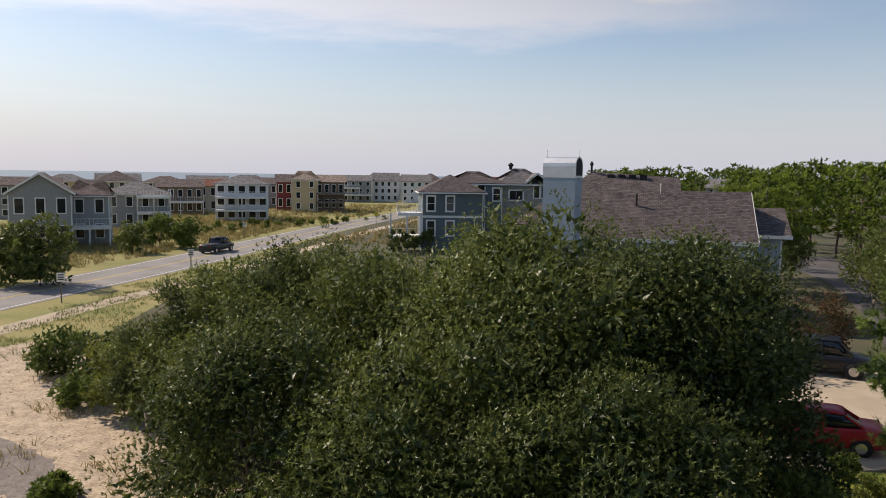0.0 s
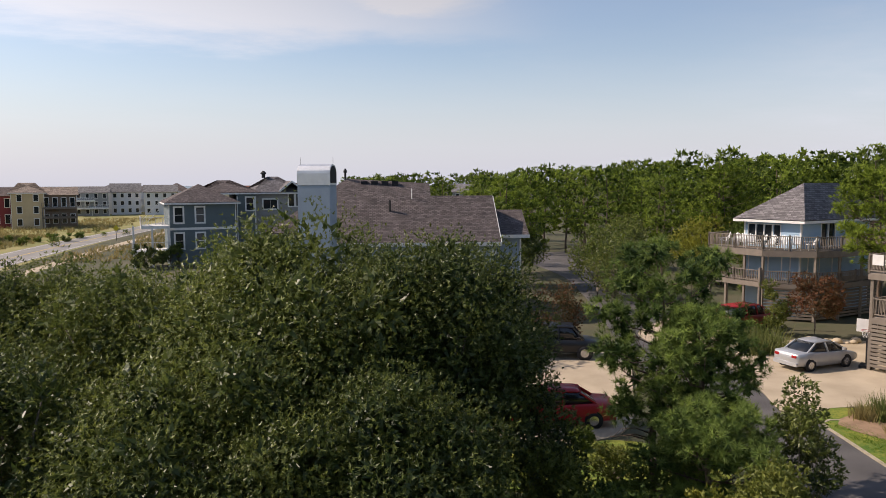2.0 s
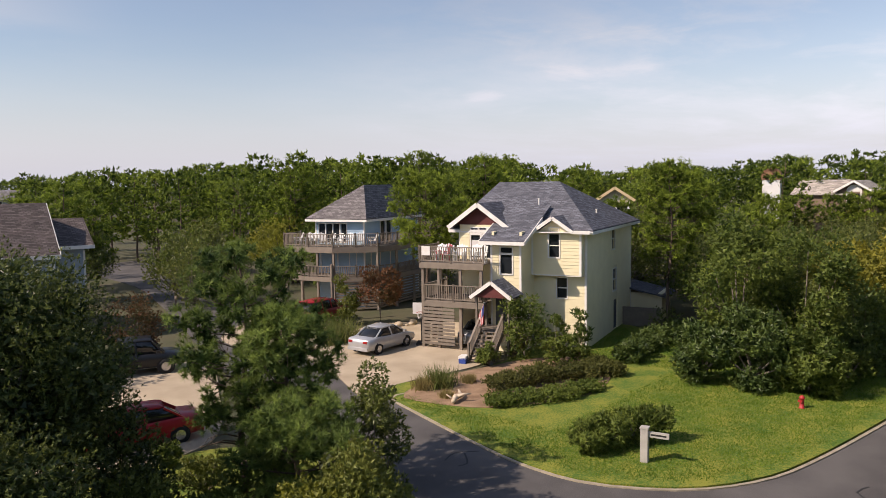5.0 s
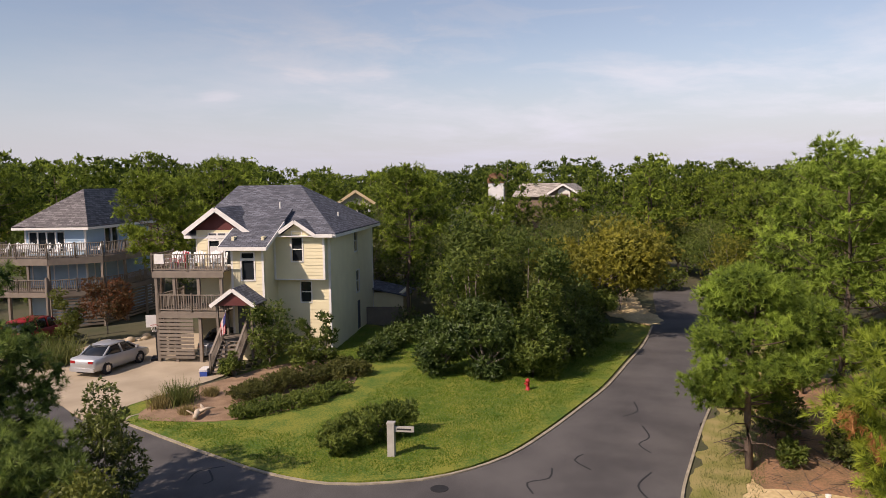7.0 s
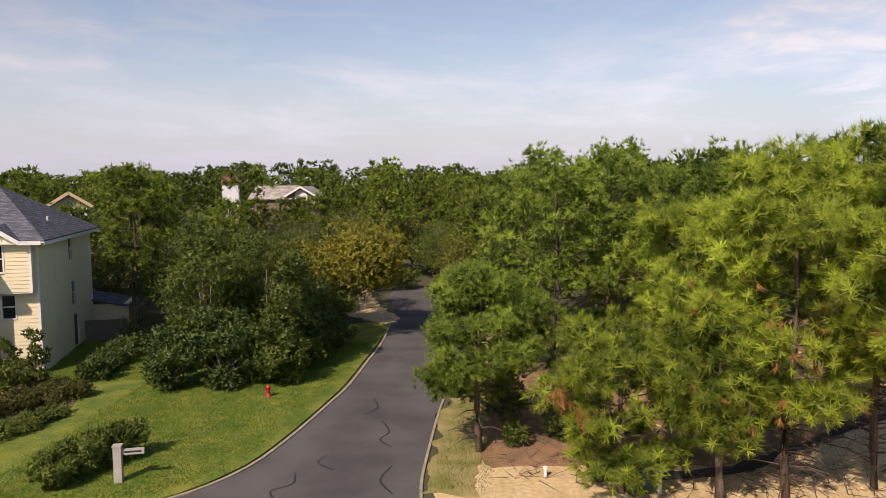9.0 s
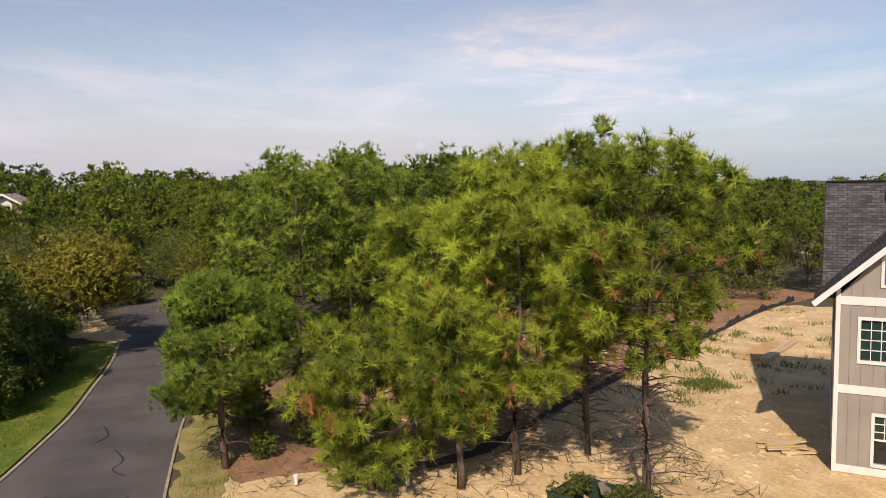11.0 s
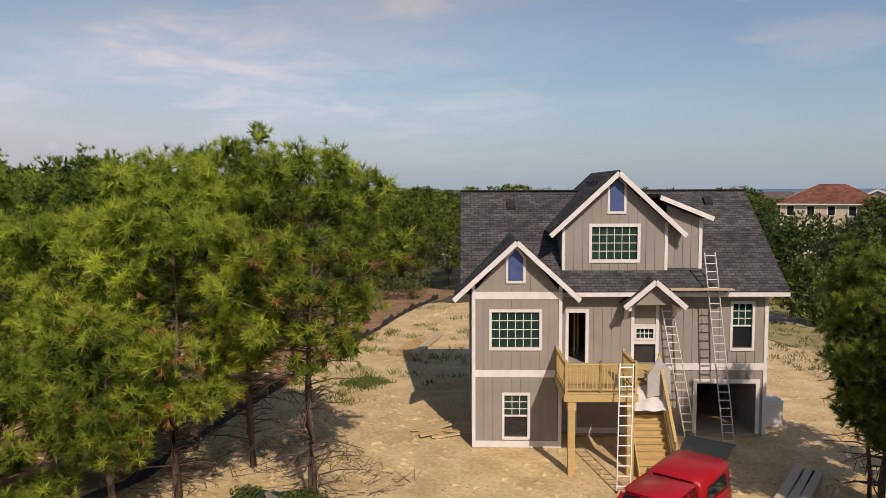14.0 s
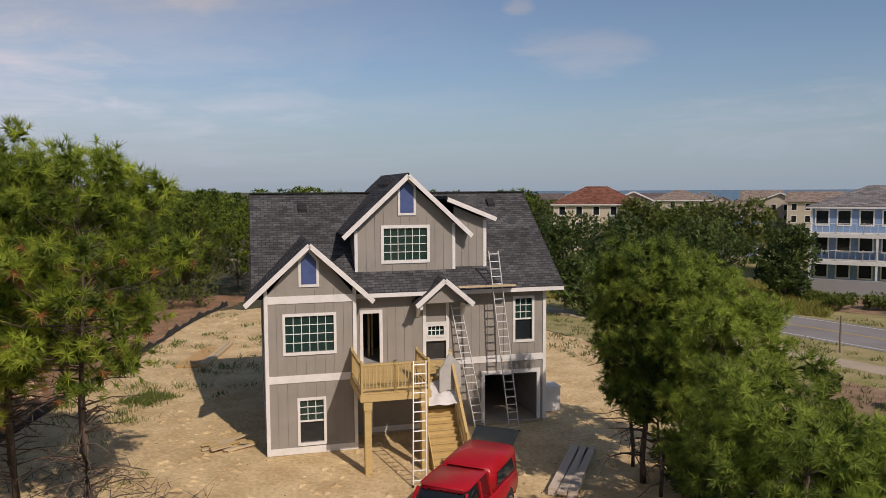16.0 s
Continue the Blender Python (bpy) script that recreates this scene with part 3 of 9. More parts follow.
slab("ground_sand", rough(smooth_line([(52.4, 4.9), (56.5, 8.6), (63, 12.5), (70, 12.5), (71, 8.4), (64, 6.9), (58, 5.3), (54, 3.9)], 1.0, True), 0.5), 0.028, SAND, "pale sand drive at the far end of the street", "driveway")
slab("ground_grass_patch", rough(smooth_line([(8.6, 22.2), (12, 20.6), (16, 19.8), (17.6, 22), (15, 25.0), (11, 25.1), (9, 24.2)], 0.8, True), 0.5), -0.012, LAWN, "rough grass below the pines", "grass")
slab("ground_gravel_path", rough(ribbon(smooth_line([polar(34, 33), polar(30.6, 26.5), polar(27.2, 22.0), polar(22, 17.5)], 0.8), 2.0), 0.6), -0.012, material("grey_gravel", (0.26, 0.22, 0.19), (0.15, 0.13, 0.11), scale=3, rough=1.0, bump=1.0, bump_scale=18, fine=1.0), "worn grey gravel track over the dune sand", "path")

# ---- trees ----


def mesh_of(name, verts, per, mat, tone=None):
    """A mesh of many alike faces with per corners each. tone: how light each face's leaf is, 0 to 1."""
    verts = np.asarray(verts, dtype=np.float32).reshape(-1, 3)
    n, f = len(verts), len(verts) // per
    me = bpy.data.meshes.new(name)
    me.vertices.add(n)
    me.vertices.foreach_set("co", verts.ravel())
    me.loops.add(n)
    me.loops.foreach_set("vertex_index", np.arange(n, dtype=np.int32))
    me.polygons.add(f)
    me.polygons.foreach_set("loop_start", np.arange(0, n, per, dtype=np.int32))
    at = me.attributes.new("tone", "FLOAT", "FACE")
    at.data.foreach_set("value", np.asarray(tone if tone is not None else np.random.default_rng(n).uniform(0, 1, f), dtype=np.float32))
    me.materials.append(mat)
    me.update(calc_edges=True)
    return me


def unit(rng, n):
    d = rng.normal(size=(n, 3))
    return d / np.linalg.norm(d, axis=1, keepdims=True)


def broadleaf(seed, height, spread, low, leaves=9000, lobes=26, leaf=(0.15, 0.085), mat=None, trunk_r=0.16, squash=1.0, core=True, limbs_apart=False):
    """Trunk and crown meshes of a leafy tree: limbs that fork to lobes of small leaves with gaps between them."""
    rng = np.random.default_rng(seed)
    mid = low + (height - low) * 0.42
    d = unit(rng, lobes)
    d[:, 2] = np.abs(d[:, 2]) * 1.1 - 0.35 if low > 0.3 else d[:, 2] * 0.9
    d /= np.linalg.norm(d, axis=1, keepdims=True)
    r_lobe = spread * rng.uniform(0.26, 0.4, lobes) * squash
    up, down = height - mid, mid - low
    k = rng.uniform(0.62, 1.0, lobes)
    c = np.stack([d[:, 0] * (spread - r_lobe) * k, d[:, 1] * (spread - r_lobe) * k, mid + np.where(d[:, 2] > 0, d[:, 2] * (up - r_lobe * 0.8), d[:, 2] * down) * k], 1)
    per = rng.multinomial(leaves, r_lobe ** 2 / (r_lobe ** 2).sum())
    per = np.maximum(1, per // 4)
    cs, ns, us, tone = [], [], [], []
    k5 = 5
    for i in range(lobes):
        u = unit(rng, per[i])
        u[:, 2] = u[:, 2] * 0.9 + 0.12
        rad = r_lobe[i] * (1 - np.abs(rng.normal(0, 0.14, per[i]))) * (1 + 0.18 * np.sin(u[:, 0] * 7 + i) * np.sin(u[:, 1] * 6 + 2 * i))
        cs.append(c[i] + u * rad[:, None] * np.array([1, 1, 0.85]))
        nn = u + rng.normal(0, 0.3, (per[i], 3)) + [0, 0, 0.55]
        us.append(u)
        tone.append(np.repeat(np.clip(rng.uniform(0.2, 0.6) + rng.normal(0, 0.2, per[i]), 0, 1), k5))
        ns.append(nn / np.linalg.norm(nn, axis=1, keepdims=True))
    v = tufts(np.concatenate(cs), np.concatenate(ns), k5, leaf[0] * 1.25, leaf[1] * 1.15, rng, cone=0.7, out=np.concatenate(us))
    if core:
        # inner leaves that close the lobes, their shade painted as the darkest tone
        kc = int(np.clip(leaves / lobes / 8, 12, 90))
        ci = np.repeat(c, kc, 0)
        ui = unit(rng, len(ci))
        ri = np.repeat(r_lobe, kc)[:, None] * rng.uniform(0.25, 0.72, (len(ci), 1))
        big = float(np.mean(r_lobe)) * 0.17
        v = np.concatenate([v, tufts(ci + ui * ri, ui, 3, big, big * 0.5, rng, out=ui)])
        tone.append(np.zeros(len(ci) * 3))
    tr = Shape()
    tr.smooth = True
    fork = low + (mid - low) * 0.4
    tr.tube([(0, 0, -0.2), (0.05, 0.03, fork * 0.5), (0, 0, fork)], [trunk_r * 1.3, trunk_r, trunk_r * 0.85], 8)
    arms = []
    for i in range(min(lobes, 14)):
        e = Vector(c[i])
        m1 = Vector((e.x * 0.45, e.y * 0.45, fork + (e.z - fork) * 0.35))
        limb = Shape() if limbs_apart else tr
        limb.smooth = True
        limb.tube([(0, 0, fork - 0.1), m1, e], [trunk_r * 0.6, trunk_r * 0.35, trunk_r * 0.12], 5)
        if limbs_apart:
            arms.append(limb.mesh("limb", BARK_GREY))
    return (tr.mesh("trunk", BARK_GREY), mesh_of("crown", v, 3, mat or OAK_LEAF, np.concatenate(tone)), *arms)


def tufts(pos, dirs, needles, length, width, rng, cone=0.95, out=None, stem=0.6):
    """Needle tufts: thin three-cornered blades that fan out from each tip, their flats turned outward."""
    n = len(pos)
    base = np.repeat(pos, needles, 0)
    d = np.repeat(dirs, needles, 0) * cone + unit(rng, n * needles)
    d /= np.linalg.norm(d, axis=1, keepdims=True)
    face = unit(rng, n * needles)
    if out is not None:
        face = face * 0.5 + np.repeat(out, needles, 0)
    side = np.cross(d, face)
    side /= np.linalg.norm(side, axis=1, keepdims=True) + 1e-9
    L = (length * rng.uniform(0.7, 1.2, n * needles))[:, None]
    b0 = base - np.repeat(dirs, needles, 0) * length * rng.uniform(0, stem, n * needles)[:, None]
    return np.stack([b0 - side * width / 2, b0 + side * width / 2, b0 + d * L], 1).reshape(-1, 3)


def pine(seed, height, spread, bare, n_tufts=1500, needles=38, length=0.33, width=0.025, mat=None, lean=0.0, trunk_r=0.13, dead=0, fine=True, brown=0):
    """Trunk and crown meshes of a coastal pine: a thin bole, upswept limbs, and at their ends rounded masses of brush-like needle tufts."""
    rng = np.random.default_rng(seed)
    height -= 0.25 + length * 0.8
    tr = Shape()
    tr.smooth = True
    a = rng.uniform(0, 6.28)
    bend = lambda z: Vector((math.cos(a) * lean * (z / height) ** 1.5 * height + 0.12 * math.sin(z * 0.9 + a), math.sin(a) * lean * (z / height) ** 1.5 * height + 0.1 * math.sin(z * 0.7), z))
    zs = [-0.2] + [height * 0.97 * i / 8 for i in range(1, 9)]
    tr.tube([bend(max(0, z)) if z > 0 else Vector((0, 0, z)) for z in zs], [trunk_r * (1.15 - 0.98 * i / 8) for i in range(9)], 8)
    limbs = int(12 + height * 2.4) if fine else int(8 + height * 1.5)
    lobes, radii, outs = [], [], []
    for i in range(limbs):
        s = (i + rng.uniform(0, 1)) / limbs
        z = bare + (height * 0.93 - bare) * s
        prof = spread * (min(1.0, 0.5 + 1.5 * s) * math.sqrt(max(0.0, 1 - (max(0, s - 0.3) / 0.72) ** 2)) * rng.uniform(0.62, 1.08) + 0.08)
        az = i * 2.4 + rng.uniform(-0.5, 0.5)
        rise = rng.uniform(-0.05, 0.35) + 0.4 * s
        p0 = bend(z)
        out = Vector((math.cos(az), math.sin(az), 0))
        p1 = p0 + out * prof * 0.5 + Vector((0, 0, prof * 0.5 * rise * 0.6))
        p2 = p0 + out * prof * 0.9 + Vector((0, 0, prof * rise))
        r = max(0.012, trunk_r * 0.32 * (1 - 0.6 * s))
        tr.tube([p0, p1, p2], [r, r * 0.65, r * 0.25], 5 if fine else 3)
        r0 = spread * rng.uniform(0.13, 0.21) + 0.12
        side = out.cross(Vector((0, 0, 1)))
        ends = [(p2 - out * r0 * 0.6, r0)]
        if prof > spread * 0.5:
            ends += [(p0.lerp(p2, rng.uniform(0.5, 0.7)) + side * r0 * sg * rng.uniform(0.8, 1.3) + Vector((0, 0, r0 * rng.uniform(0, 0.5))), r0 * rng.uniform(0.7, 0.95)) for sg in (-1, 1)]
        for c, rr in ends:
            lobes.append(c)
            radii.append(rr)
            outs.append(out)
            if fine:
                q0 = p0.lerp(p1, 0.8)
                tr.tube([q0, c], [r * 0.4, r * 0.15], 3)
    lobes.append(bend(height * 0.97))
    radii.append(0.4)
    outs.append(Vector((0, 0, 1)))
    # dead bare twigs below the crown
    for i in range(dead):
        z = bare * rng.uniform(0.2, 1.5)
        az = rng.uniform(0, 6.28)
        p0 = bend(z)
        e = p0 + Vector((math.cos(az), math.sin(az), rng.uniform(-0.25, 0.25))) * rng.uniform(0.6, 1.9)
        m1 = p0.lerp(e, 0.5) + Vector((0, 0, 0.12))
        tr.tube([p0, m1, e], [0.03, 0.02, 0.008], 4)
        for _ in range(3):
            e2 = m1.lerp(e, rng.uniform(0, 1))
            tr.tube([e2, e2 + Vector(rng.normal(0, 0.22, 3))], [0.012, 0.005], 3)
    lobes, radii = np.array([tuple(p) for p in lobes]), np.array(radii)
    outs = np.array([tuple(p) for p in outs])
    who = rng.choice(len(lobes), n_tufts, p=radii ** 2 / (radii ** 2).sum())
    u = unit(rng, n_tufts) + outs[who] * 0.25 + np.array([0, 0, 0.4])
    u /= np.linalg.norm(u, axis=1, keepdims=True)
    pos = lobes[who] + u * (radii[who] * rng.uniform(0.72, 1.08, n_tufts))[:, None] * np.array([1, 1, 0.8])
    dirs = u + np.array([0, 0, 0.5])
    dirs /= np.linalg.norm(dirs, axis=1, keepdims=True)
    v = tufts(pos, dirs, needles, length, width, rng, out=u, cone=0.6, stem=0.22 if fine else 0.5)
    tone = np.repeat(np.clip(rng.normal(0.42, 0.24, n_tufts) + rng.normal(0, 0.12, len(lobes))[who], 0.05, 1), needles)
    # inner needles, all in the darkest tone: shade inside the crown put into colour
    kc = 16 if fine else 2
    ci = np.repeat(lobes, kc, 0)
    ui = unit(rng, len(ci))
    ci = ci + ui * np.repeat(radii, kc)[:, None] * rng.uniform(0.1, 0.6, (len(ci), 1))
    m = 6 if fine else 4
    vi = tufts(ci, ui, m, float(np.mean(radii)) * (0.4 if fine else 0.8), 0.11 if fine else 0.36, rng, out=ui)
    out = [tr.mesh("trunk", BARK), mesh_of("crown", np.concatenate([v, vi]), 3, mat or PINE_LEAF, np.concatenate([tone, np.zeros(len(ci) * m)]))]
    if brown:
        # browned tufts left on the lower limbs
        low = np.argsort(lobes[:, 2])[:max(3, int(len(lobes) * 0.6))]
        at = rng.choice(low, brown)
        ub = unit(rng, brown)
        vb = tufts(lobes[at] + ub * (radii[at] * rng.uniform(0.6, 1.05, brown))[:, None], ub + np.array([0, 0, -0.5]), 24, length * 0.9, width, rng, out=ub, cone=0.6, stem=0.3)
        out.append(mesh_of("dead_needles", vb, 3, BROWN_LEAF))
    return tuple(out)


def tree(name, meshes, label, x, y, turn=0.0, size=1.0, z=0.0, category="tree", group=""):
    ob = thing(name, label, category, pose(x, y, z, 0, 0, turn) @ Matrix.Scale(size, 4), group)
    part("trunk", meshes[0], None, ob)
    part("crown", meshes[1], None, ob)
    for extra in meshes[2:]:
        part(extra.name.split(".")[0], extra, None, ob)
    return ob


# the dense stand of live oaks in front of the grey house
# the last oak is an addition, set sunward of the red car to shade it
OAKS = [(-6.5, 20.5, 10.1, 5.4, 1.2, 26000), (-17.0, 20.5, 9.2, 4.0, 0.6, 24000), (9.2, 29.0, 7.7, 4.8, 0.6, 14000), (14.7, 18.5, 6.9, 3.9, 0.4, 16000),
        (1.6, 16.0, 7.2, 4.0, 0.5, 20000), (-12.2, 15.5, 6.6, 3.8, 0.4, 20000), (4.2, 23.5, 8.4, 4.4, 0.8, 18000), (-2.2, 13.0, 5.2, 3.4, 0.3, 15000), (10.7, 14.0, 4.6, 3.2, 0.2, 14000), (-17.6, 15.0, 4.9, 2.8, 0.2, 16000), (-20.6, 22.0, 8.7, 2.9, 0.5, 14000), (13.5, 24.0, 7.2, 3.6, 0.4, 14000), (-19.2, 31.5, 7.4, 3.6, 0.4, 12000)]
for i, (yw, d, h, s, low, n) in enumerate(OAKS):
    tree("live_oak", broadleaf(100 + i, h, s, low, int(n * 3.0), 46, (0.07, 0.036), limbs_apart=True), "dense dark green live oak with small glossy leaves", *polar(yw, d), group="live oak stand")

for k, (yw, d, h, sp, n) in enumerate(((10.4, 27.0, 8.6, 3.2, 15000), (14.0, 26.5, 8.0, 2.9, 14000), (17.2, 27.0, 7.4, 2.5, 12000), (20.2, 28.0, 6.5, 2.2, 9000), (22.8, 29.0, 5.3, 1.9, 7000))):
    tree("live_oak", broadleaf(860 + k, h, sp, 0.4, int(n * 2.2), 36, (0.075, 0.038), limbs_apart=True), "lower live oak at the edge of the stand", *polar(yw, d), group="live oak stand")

slab("ground_needle_litter", rough(smooth_line([(26.0, -0.9), (28.5, -1.0), (33, -1.2), (40, -4), (52, -22), (56, -46), (50, -52), (45.5, -41), (39, -31.5), (31, -18.5), (26.8, -12.3), (25.6, -8.0), (25.5, -4.0)], 1.2, True), 0.7), -0.01, LITTER, "reddish pine-needle litter beside the silt fence", "needle litter")

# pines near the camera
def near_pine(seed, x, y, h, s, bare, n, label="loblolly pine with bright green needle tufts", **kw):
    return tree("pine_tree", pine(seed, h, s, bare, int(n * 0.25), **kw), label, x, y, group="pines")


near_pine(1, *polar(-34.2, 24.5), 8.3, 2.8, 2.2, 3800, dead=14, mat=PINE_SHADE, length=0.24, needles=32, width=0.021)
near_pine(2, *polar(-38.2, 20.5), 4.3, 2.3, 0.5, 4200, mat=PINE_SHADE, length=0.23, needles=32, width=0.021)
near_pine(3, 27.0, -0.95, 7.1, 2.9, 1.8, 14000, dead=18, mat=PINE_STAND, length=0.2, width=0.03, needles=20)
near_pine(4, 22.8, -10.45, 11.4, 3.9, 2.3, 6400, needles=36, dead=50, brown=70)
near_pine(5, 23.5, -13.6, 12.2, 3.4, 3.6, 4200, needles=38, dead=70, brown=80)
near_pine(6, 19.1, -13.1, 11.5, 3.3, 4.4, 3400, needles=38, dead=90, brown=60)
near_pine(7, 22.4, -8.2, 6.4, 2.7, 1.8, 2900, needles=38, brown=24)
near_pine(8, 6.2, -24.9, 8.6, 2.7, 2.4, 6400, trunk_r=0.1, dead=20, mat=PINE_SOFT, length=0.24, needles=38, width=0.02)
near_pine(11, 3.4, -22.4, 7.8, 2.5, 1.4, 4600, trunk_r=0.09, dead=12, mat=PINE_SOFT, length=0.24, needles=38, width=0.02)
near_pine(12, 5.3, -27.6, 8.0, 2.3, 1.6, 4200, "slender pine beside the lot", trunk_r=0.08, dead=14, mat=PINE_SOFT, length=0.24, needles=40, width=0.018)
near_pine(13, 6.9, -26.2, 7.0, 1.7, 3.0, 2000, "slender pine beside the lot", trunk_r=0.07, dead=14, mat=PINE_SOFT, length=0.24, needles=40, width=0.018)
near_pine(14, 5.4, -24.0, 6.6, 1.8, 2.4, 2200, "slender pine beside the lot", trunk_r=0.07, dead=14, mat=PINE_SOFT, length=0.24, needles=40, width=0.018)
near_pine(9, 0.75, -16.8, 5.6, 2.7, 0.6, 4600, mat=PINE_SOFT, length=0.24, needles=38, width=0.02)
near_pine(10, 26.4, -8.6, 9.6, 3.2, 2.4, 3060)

# forest behind: a few kinds, set out again and again
rng = np.random.default_rng(7)
MID = [pine(40 + k, h, s, b, 760, needles=9, length=0.27, width=0.05, mat=PINE_FAR, fine=False) for k, (h, s, b) in enumerate(((11.3, 3.4, 3.0), (12.2, 3.1, 3.8), (10.2, 3.6, 2.4), (12.6, 3.7, 4.0)))]
FAR = [pine(50 + k, h, s, b, 430, needles=4, length=0.38, width=0.15, mat=PINE_FAR, fine=False) for k, (h, s, b) in enumerate(((11.6, 3.5, 2.2), (12.6, 3.4, 3.0), (10.8, 3.7, 1.6)))]
LEAFY = [broadleaf(60 + k, h, s, 0.4, 4600, 28, (0.17, 0.085), m) for k, (h, s, m) in enumerate(((7.5, 3.6, OAK_LEAF), (8.5, 4.2, SHRUB_LEAF), (7.0, 3.8, YELLOW_LEAF)))]
LEAFY_FAR = [broadleaf(65 + k, h, s, 0.4, 1500, 24, (0.4, 0.22), m) for k, (h, s, m) in enumerate(((7.5, 3.6, OAK_LEAF), (8.5, 4.2, SHRUB_LEAF), (7.0, 3.8, YELLOW_LEAF)))]
PLAIN = [pine(80 + k, h, s, b, 170, needles=3, length=0.6, width=0.3, mat=PINE_FAR, fine=False) for k, (h, s, b) in enumerate(((11.6, 3.5, 2.2), (12.6, 3.4, 3.0), (10.8, 3.7, 1.6)))]
SHRUBS = [broadleaf(70 + k, h, s, 0.05, 900, 12, (0.18, 0.1), m, trunk_r=0.05) for k, (h, s, m) in enumerate(((2.6, 2.0, SHRUB_LEAF), (3.4, 2.3, OAK_LEAF)))]
CLEAR = [(43, 22, 12.5), (46, 43, 11.5), (16, 54, 14), (47, 88, 9), (36, 65, 6), (30, 40, 9), (40, 56, 6), (60, 0, 4), (50, 1, 5)]
STOCK = {"mid": (MID, "pine_tree", ["dark green coastal pine at the wood's edge"] * 4), "far": (FAR, "pine_tree", ["distant dark green pine in the wood"] * 3), "leafy": (LEAFY, "leafy_tree", ["dark evergreen oak in the wood", "green leafy tree in the wood", "yellowing leafy tree in the wood"]), "leafy_far": (LEAFY_FAR, "leafy_tree", ["distant dark evergreen oak", "distant green leafy tree", "distant yellowing leafy tree"]), "shrub": (SHRUBS, "shrub", ["low green shrub under the pines", "dark evergreen shrub under the pines"])}
protos = {}


def plant(kind, k, x, y, size, turn):
    if kind == "leafy" and math.hypot(x, y) > 90:
        kind = "leafy_far"
    meshes, name, labels = STOCK[kind]
    if (kind, k) not in protos:
        protos[kind, k] = tree(name, meshes[k], labels[k], x, y, turn, size, group="woodland", category="shrub" if kind == "shrub" else "tree")
    else:
        ob = copy_thing(protos[kind, k], Matrix())
        ob.matrix_basis = pose(x, y, 0, 0, 0, turn) @ Matrix.Scale(size, 4)


def free(x, y, yw, d):
    if any(math.hypot(x - cx, y - cy) < r for cx, cy, r in CLEAR):
        return False
    if yw < -128 and d < 60 or yw < -147 and d < 95 or yw < -158 or (yw > -29.5 and yw < -24.6 and d < 102) or (yw > -24.6 and d < 68) or (yw > -20 and d < 120):
        return False
    return not (5 < x < 49 and -52 < y < 3) and not (20 < x < 60 and -3.5 < y < 7 and d < 66)


CREST = ((-160, 0.0), (-134, 0.1), (-128, 0.6), (-121, 1.1), (-110, 2.0), (-102, 2.3), (-94, 1.1), (-88, 1.25), (-81, 1.9), (-74, 2.1), (-70, 1.2), (-66, 1.6), (-62, 1.0), (-59, 1.3), (-56, 1.9), (-49, 2.45), (-40, 2.45), (-33, 2.1), (-27, 1.3), (-10, 0.8))


def growth(yw, d):
    """How tall the wood stands by direction: its tops follow one skyline, rising with the ground behind."""
    rise = float(np.interp(yw, [q[0] for q in CREST], [q[1] for q in CREST]))
    return min(1.5, (10.0 + d * math.tan(radians(rise))) / 11.9)


def sow(n, d0, d1, kinds, power):
    done = 0
    for _ in range(n * 6):
        yw = rng.uniform(-160, -12)
        d = d0 + (d1 - d0) * rng.uniform(0, 1) ** power
        x, y = polar(yw, d)
        if not free(x, y, yw, d):
            continue
        kind = kinds[int(rng.integers(0, len(kinds)))]
        low = -84 < yw < -68.5 and d < 95
        if low and kind != "shrub":
            kind = "leafy"
        plant(kind, int(rng.integers(0, len(STOCK[kind][0]))), x, y, rng.uniform(0.85, 1.03) * (1 if kind == "shrub" else 0.86 if low else growth(yw, d)), rng.uniform(0, 360))
        done += 1
        if done >= n:
            break


sow(125, 44, 84, ["mid", "mid", "mid", "leafy"], 0.8)
sow(140, 72, 125, ["far"] * 7 + ["leafy"], 0.9)
sow(70, 44, 90, ["shrub"], 0.8)


# scattered shrubs on the dune before the beach houses
for k in range(46):
    yw, d = 5 + 25 * (k * 0.618 % 1), 70 + 110 * (k * 0.377 % 1)
    x, y = polar(yw, d)
    if abs(x + 31) > 7.5 and not (-31 < x < -10 and d < 100) and x < -4 - max(0, (y - 150) * 0.1) - 16 * (y < 150):
        plant("shrub", k % 2, x, y, rng.uniform(0.3, 0.75), k * 50)
# evergreen oaks before the far roofs, and round the turning circle
for k in range(34):
    yw, d = -153 - 21 * (k * 0.618 % 1), 98 + 75 * (k * 0.377 % 1)
    plant("leafy", k % 2, *polar(yw, d), rng.uniform(0.95, 1.1) * (1.0 if k % 2 else 1.12), rng.uniform(0, 360))
for yw, d, sz in ((-24.4, 106, 1.1), (-25.6, 110, 1.15), (-27.2, 108, 1.1), (-28.6, 104, 1.1), (-29.6, 66, 0.9), (-30.8, 58, 0.85), (-31.6, 70, 1.0), (-23.6, 72, 0.95), (-23.2, 84, 1.0)):
    plant("leafy" if d < 80 else "far", int(d) % 2, *polar(yw, d), sz, yw * 40)


for yw, d, sz in ((-75.4, 90, 0.74), (-77.2, 88, 0.76), (-79.0, 86, 0.74), (-80.6, 90, 0.8), (-73.2, 84, 0.72), (-71.4, 88, 0.78), (-82.5, 84, 0.84)):
    plant("leafy", int(d) % 2, *polar(yw, d), sz * (1.12 if int(d) % 2 == 0 else 1), yw * 30)


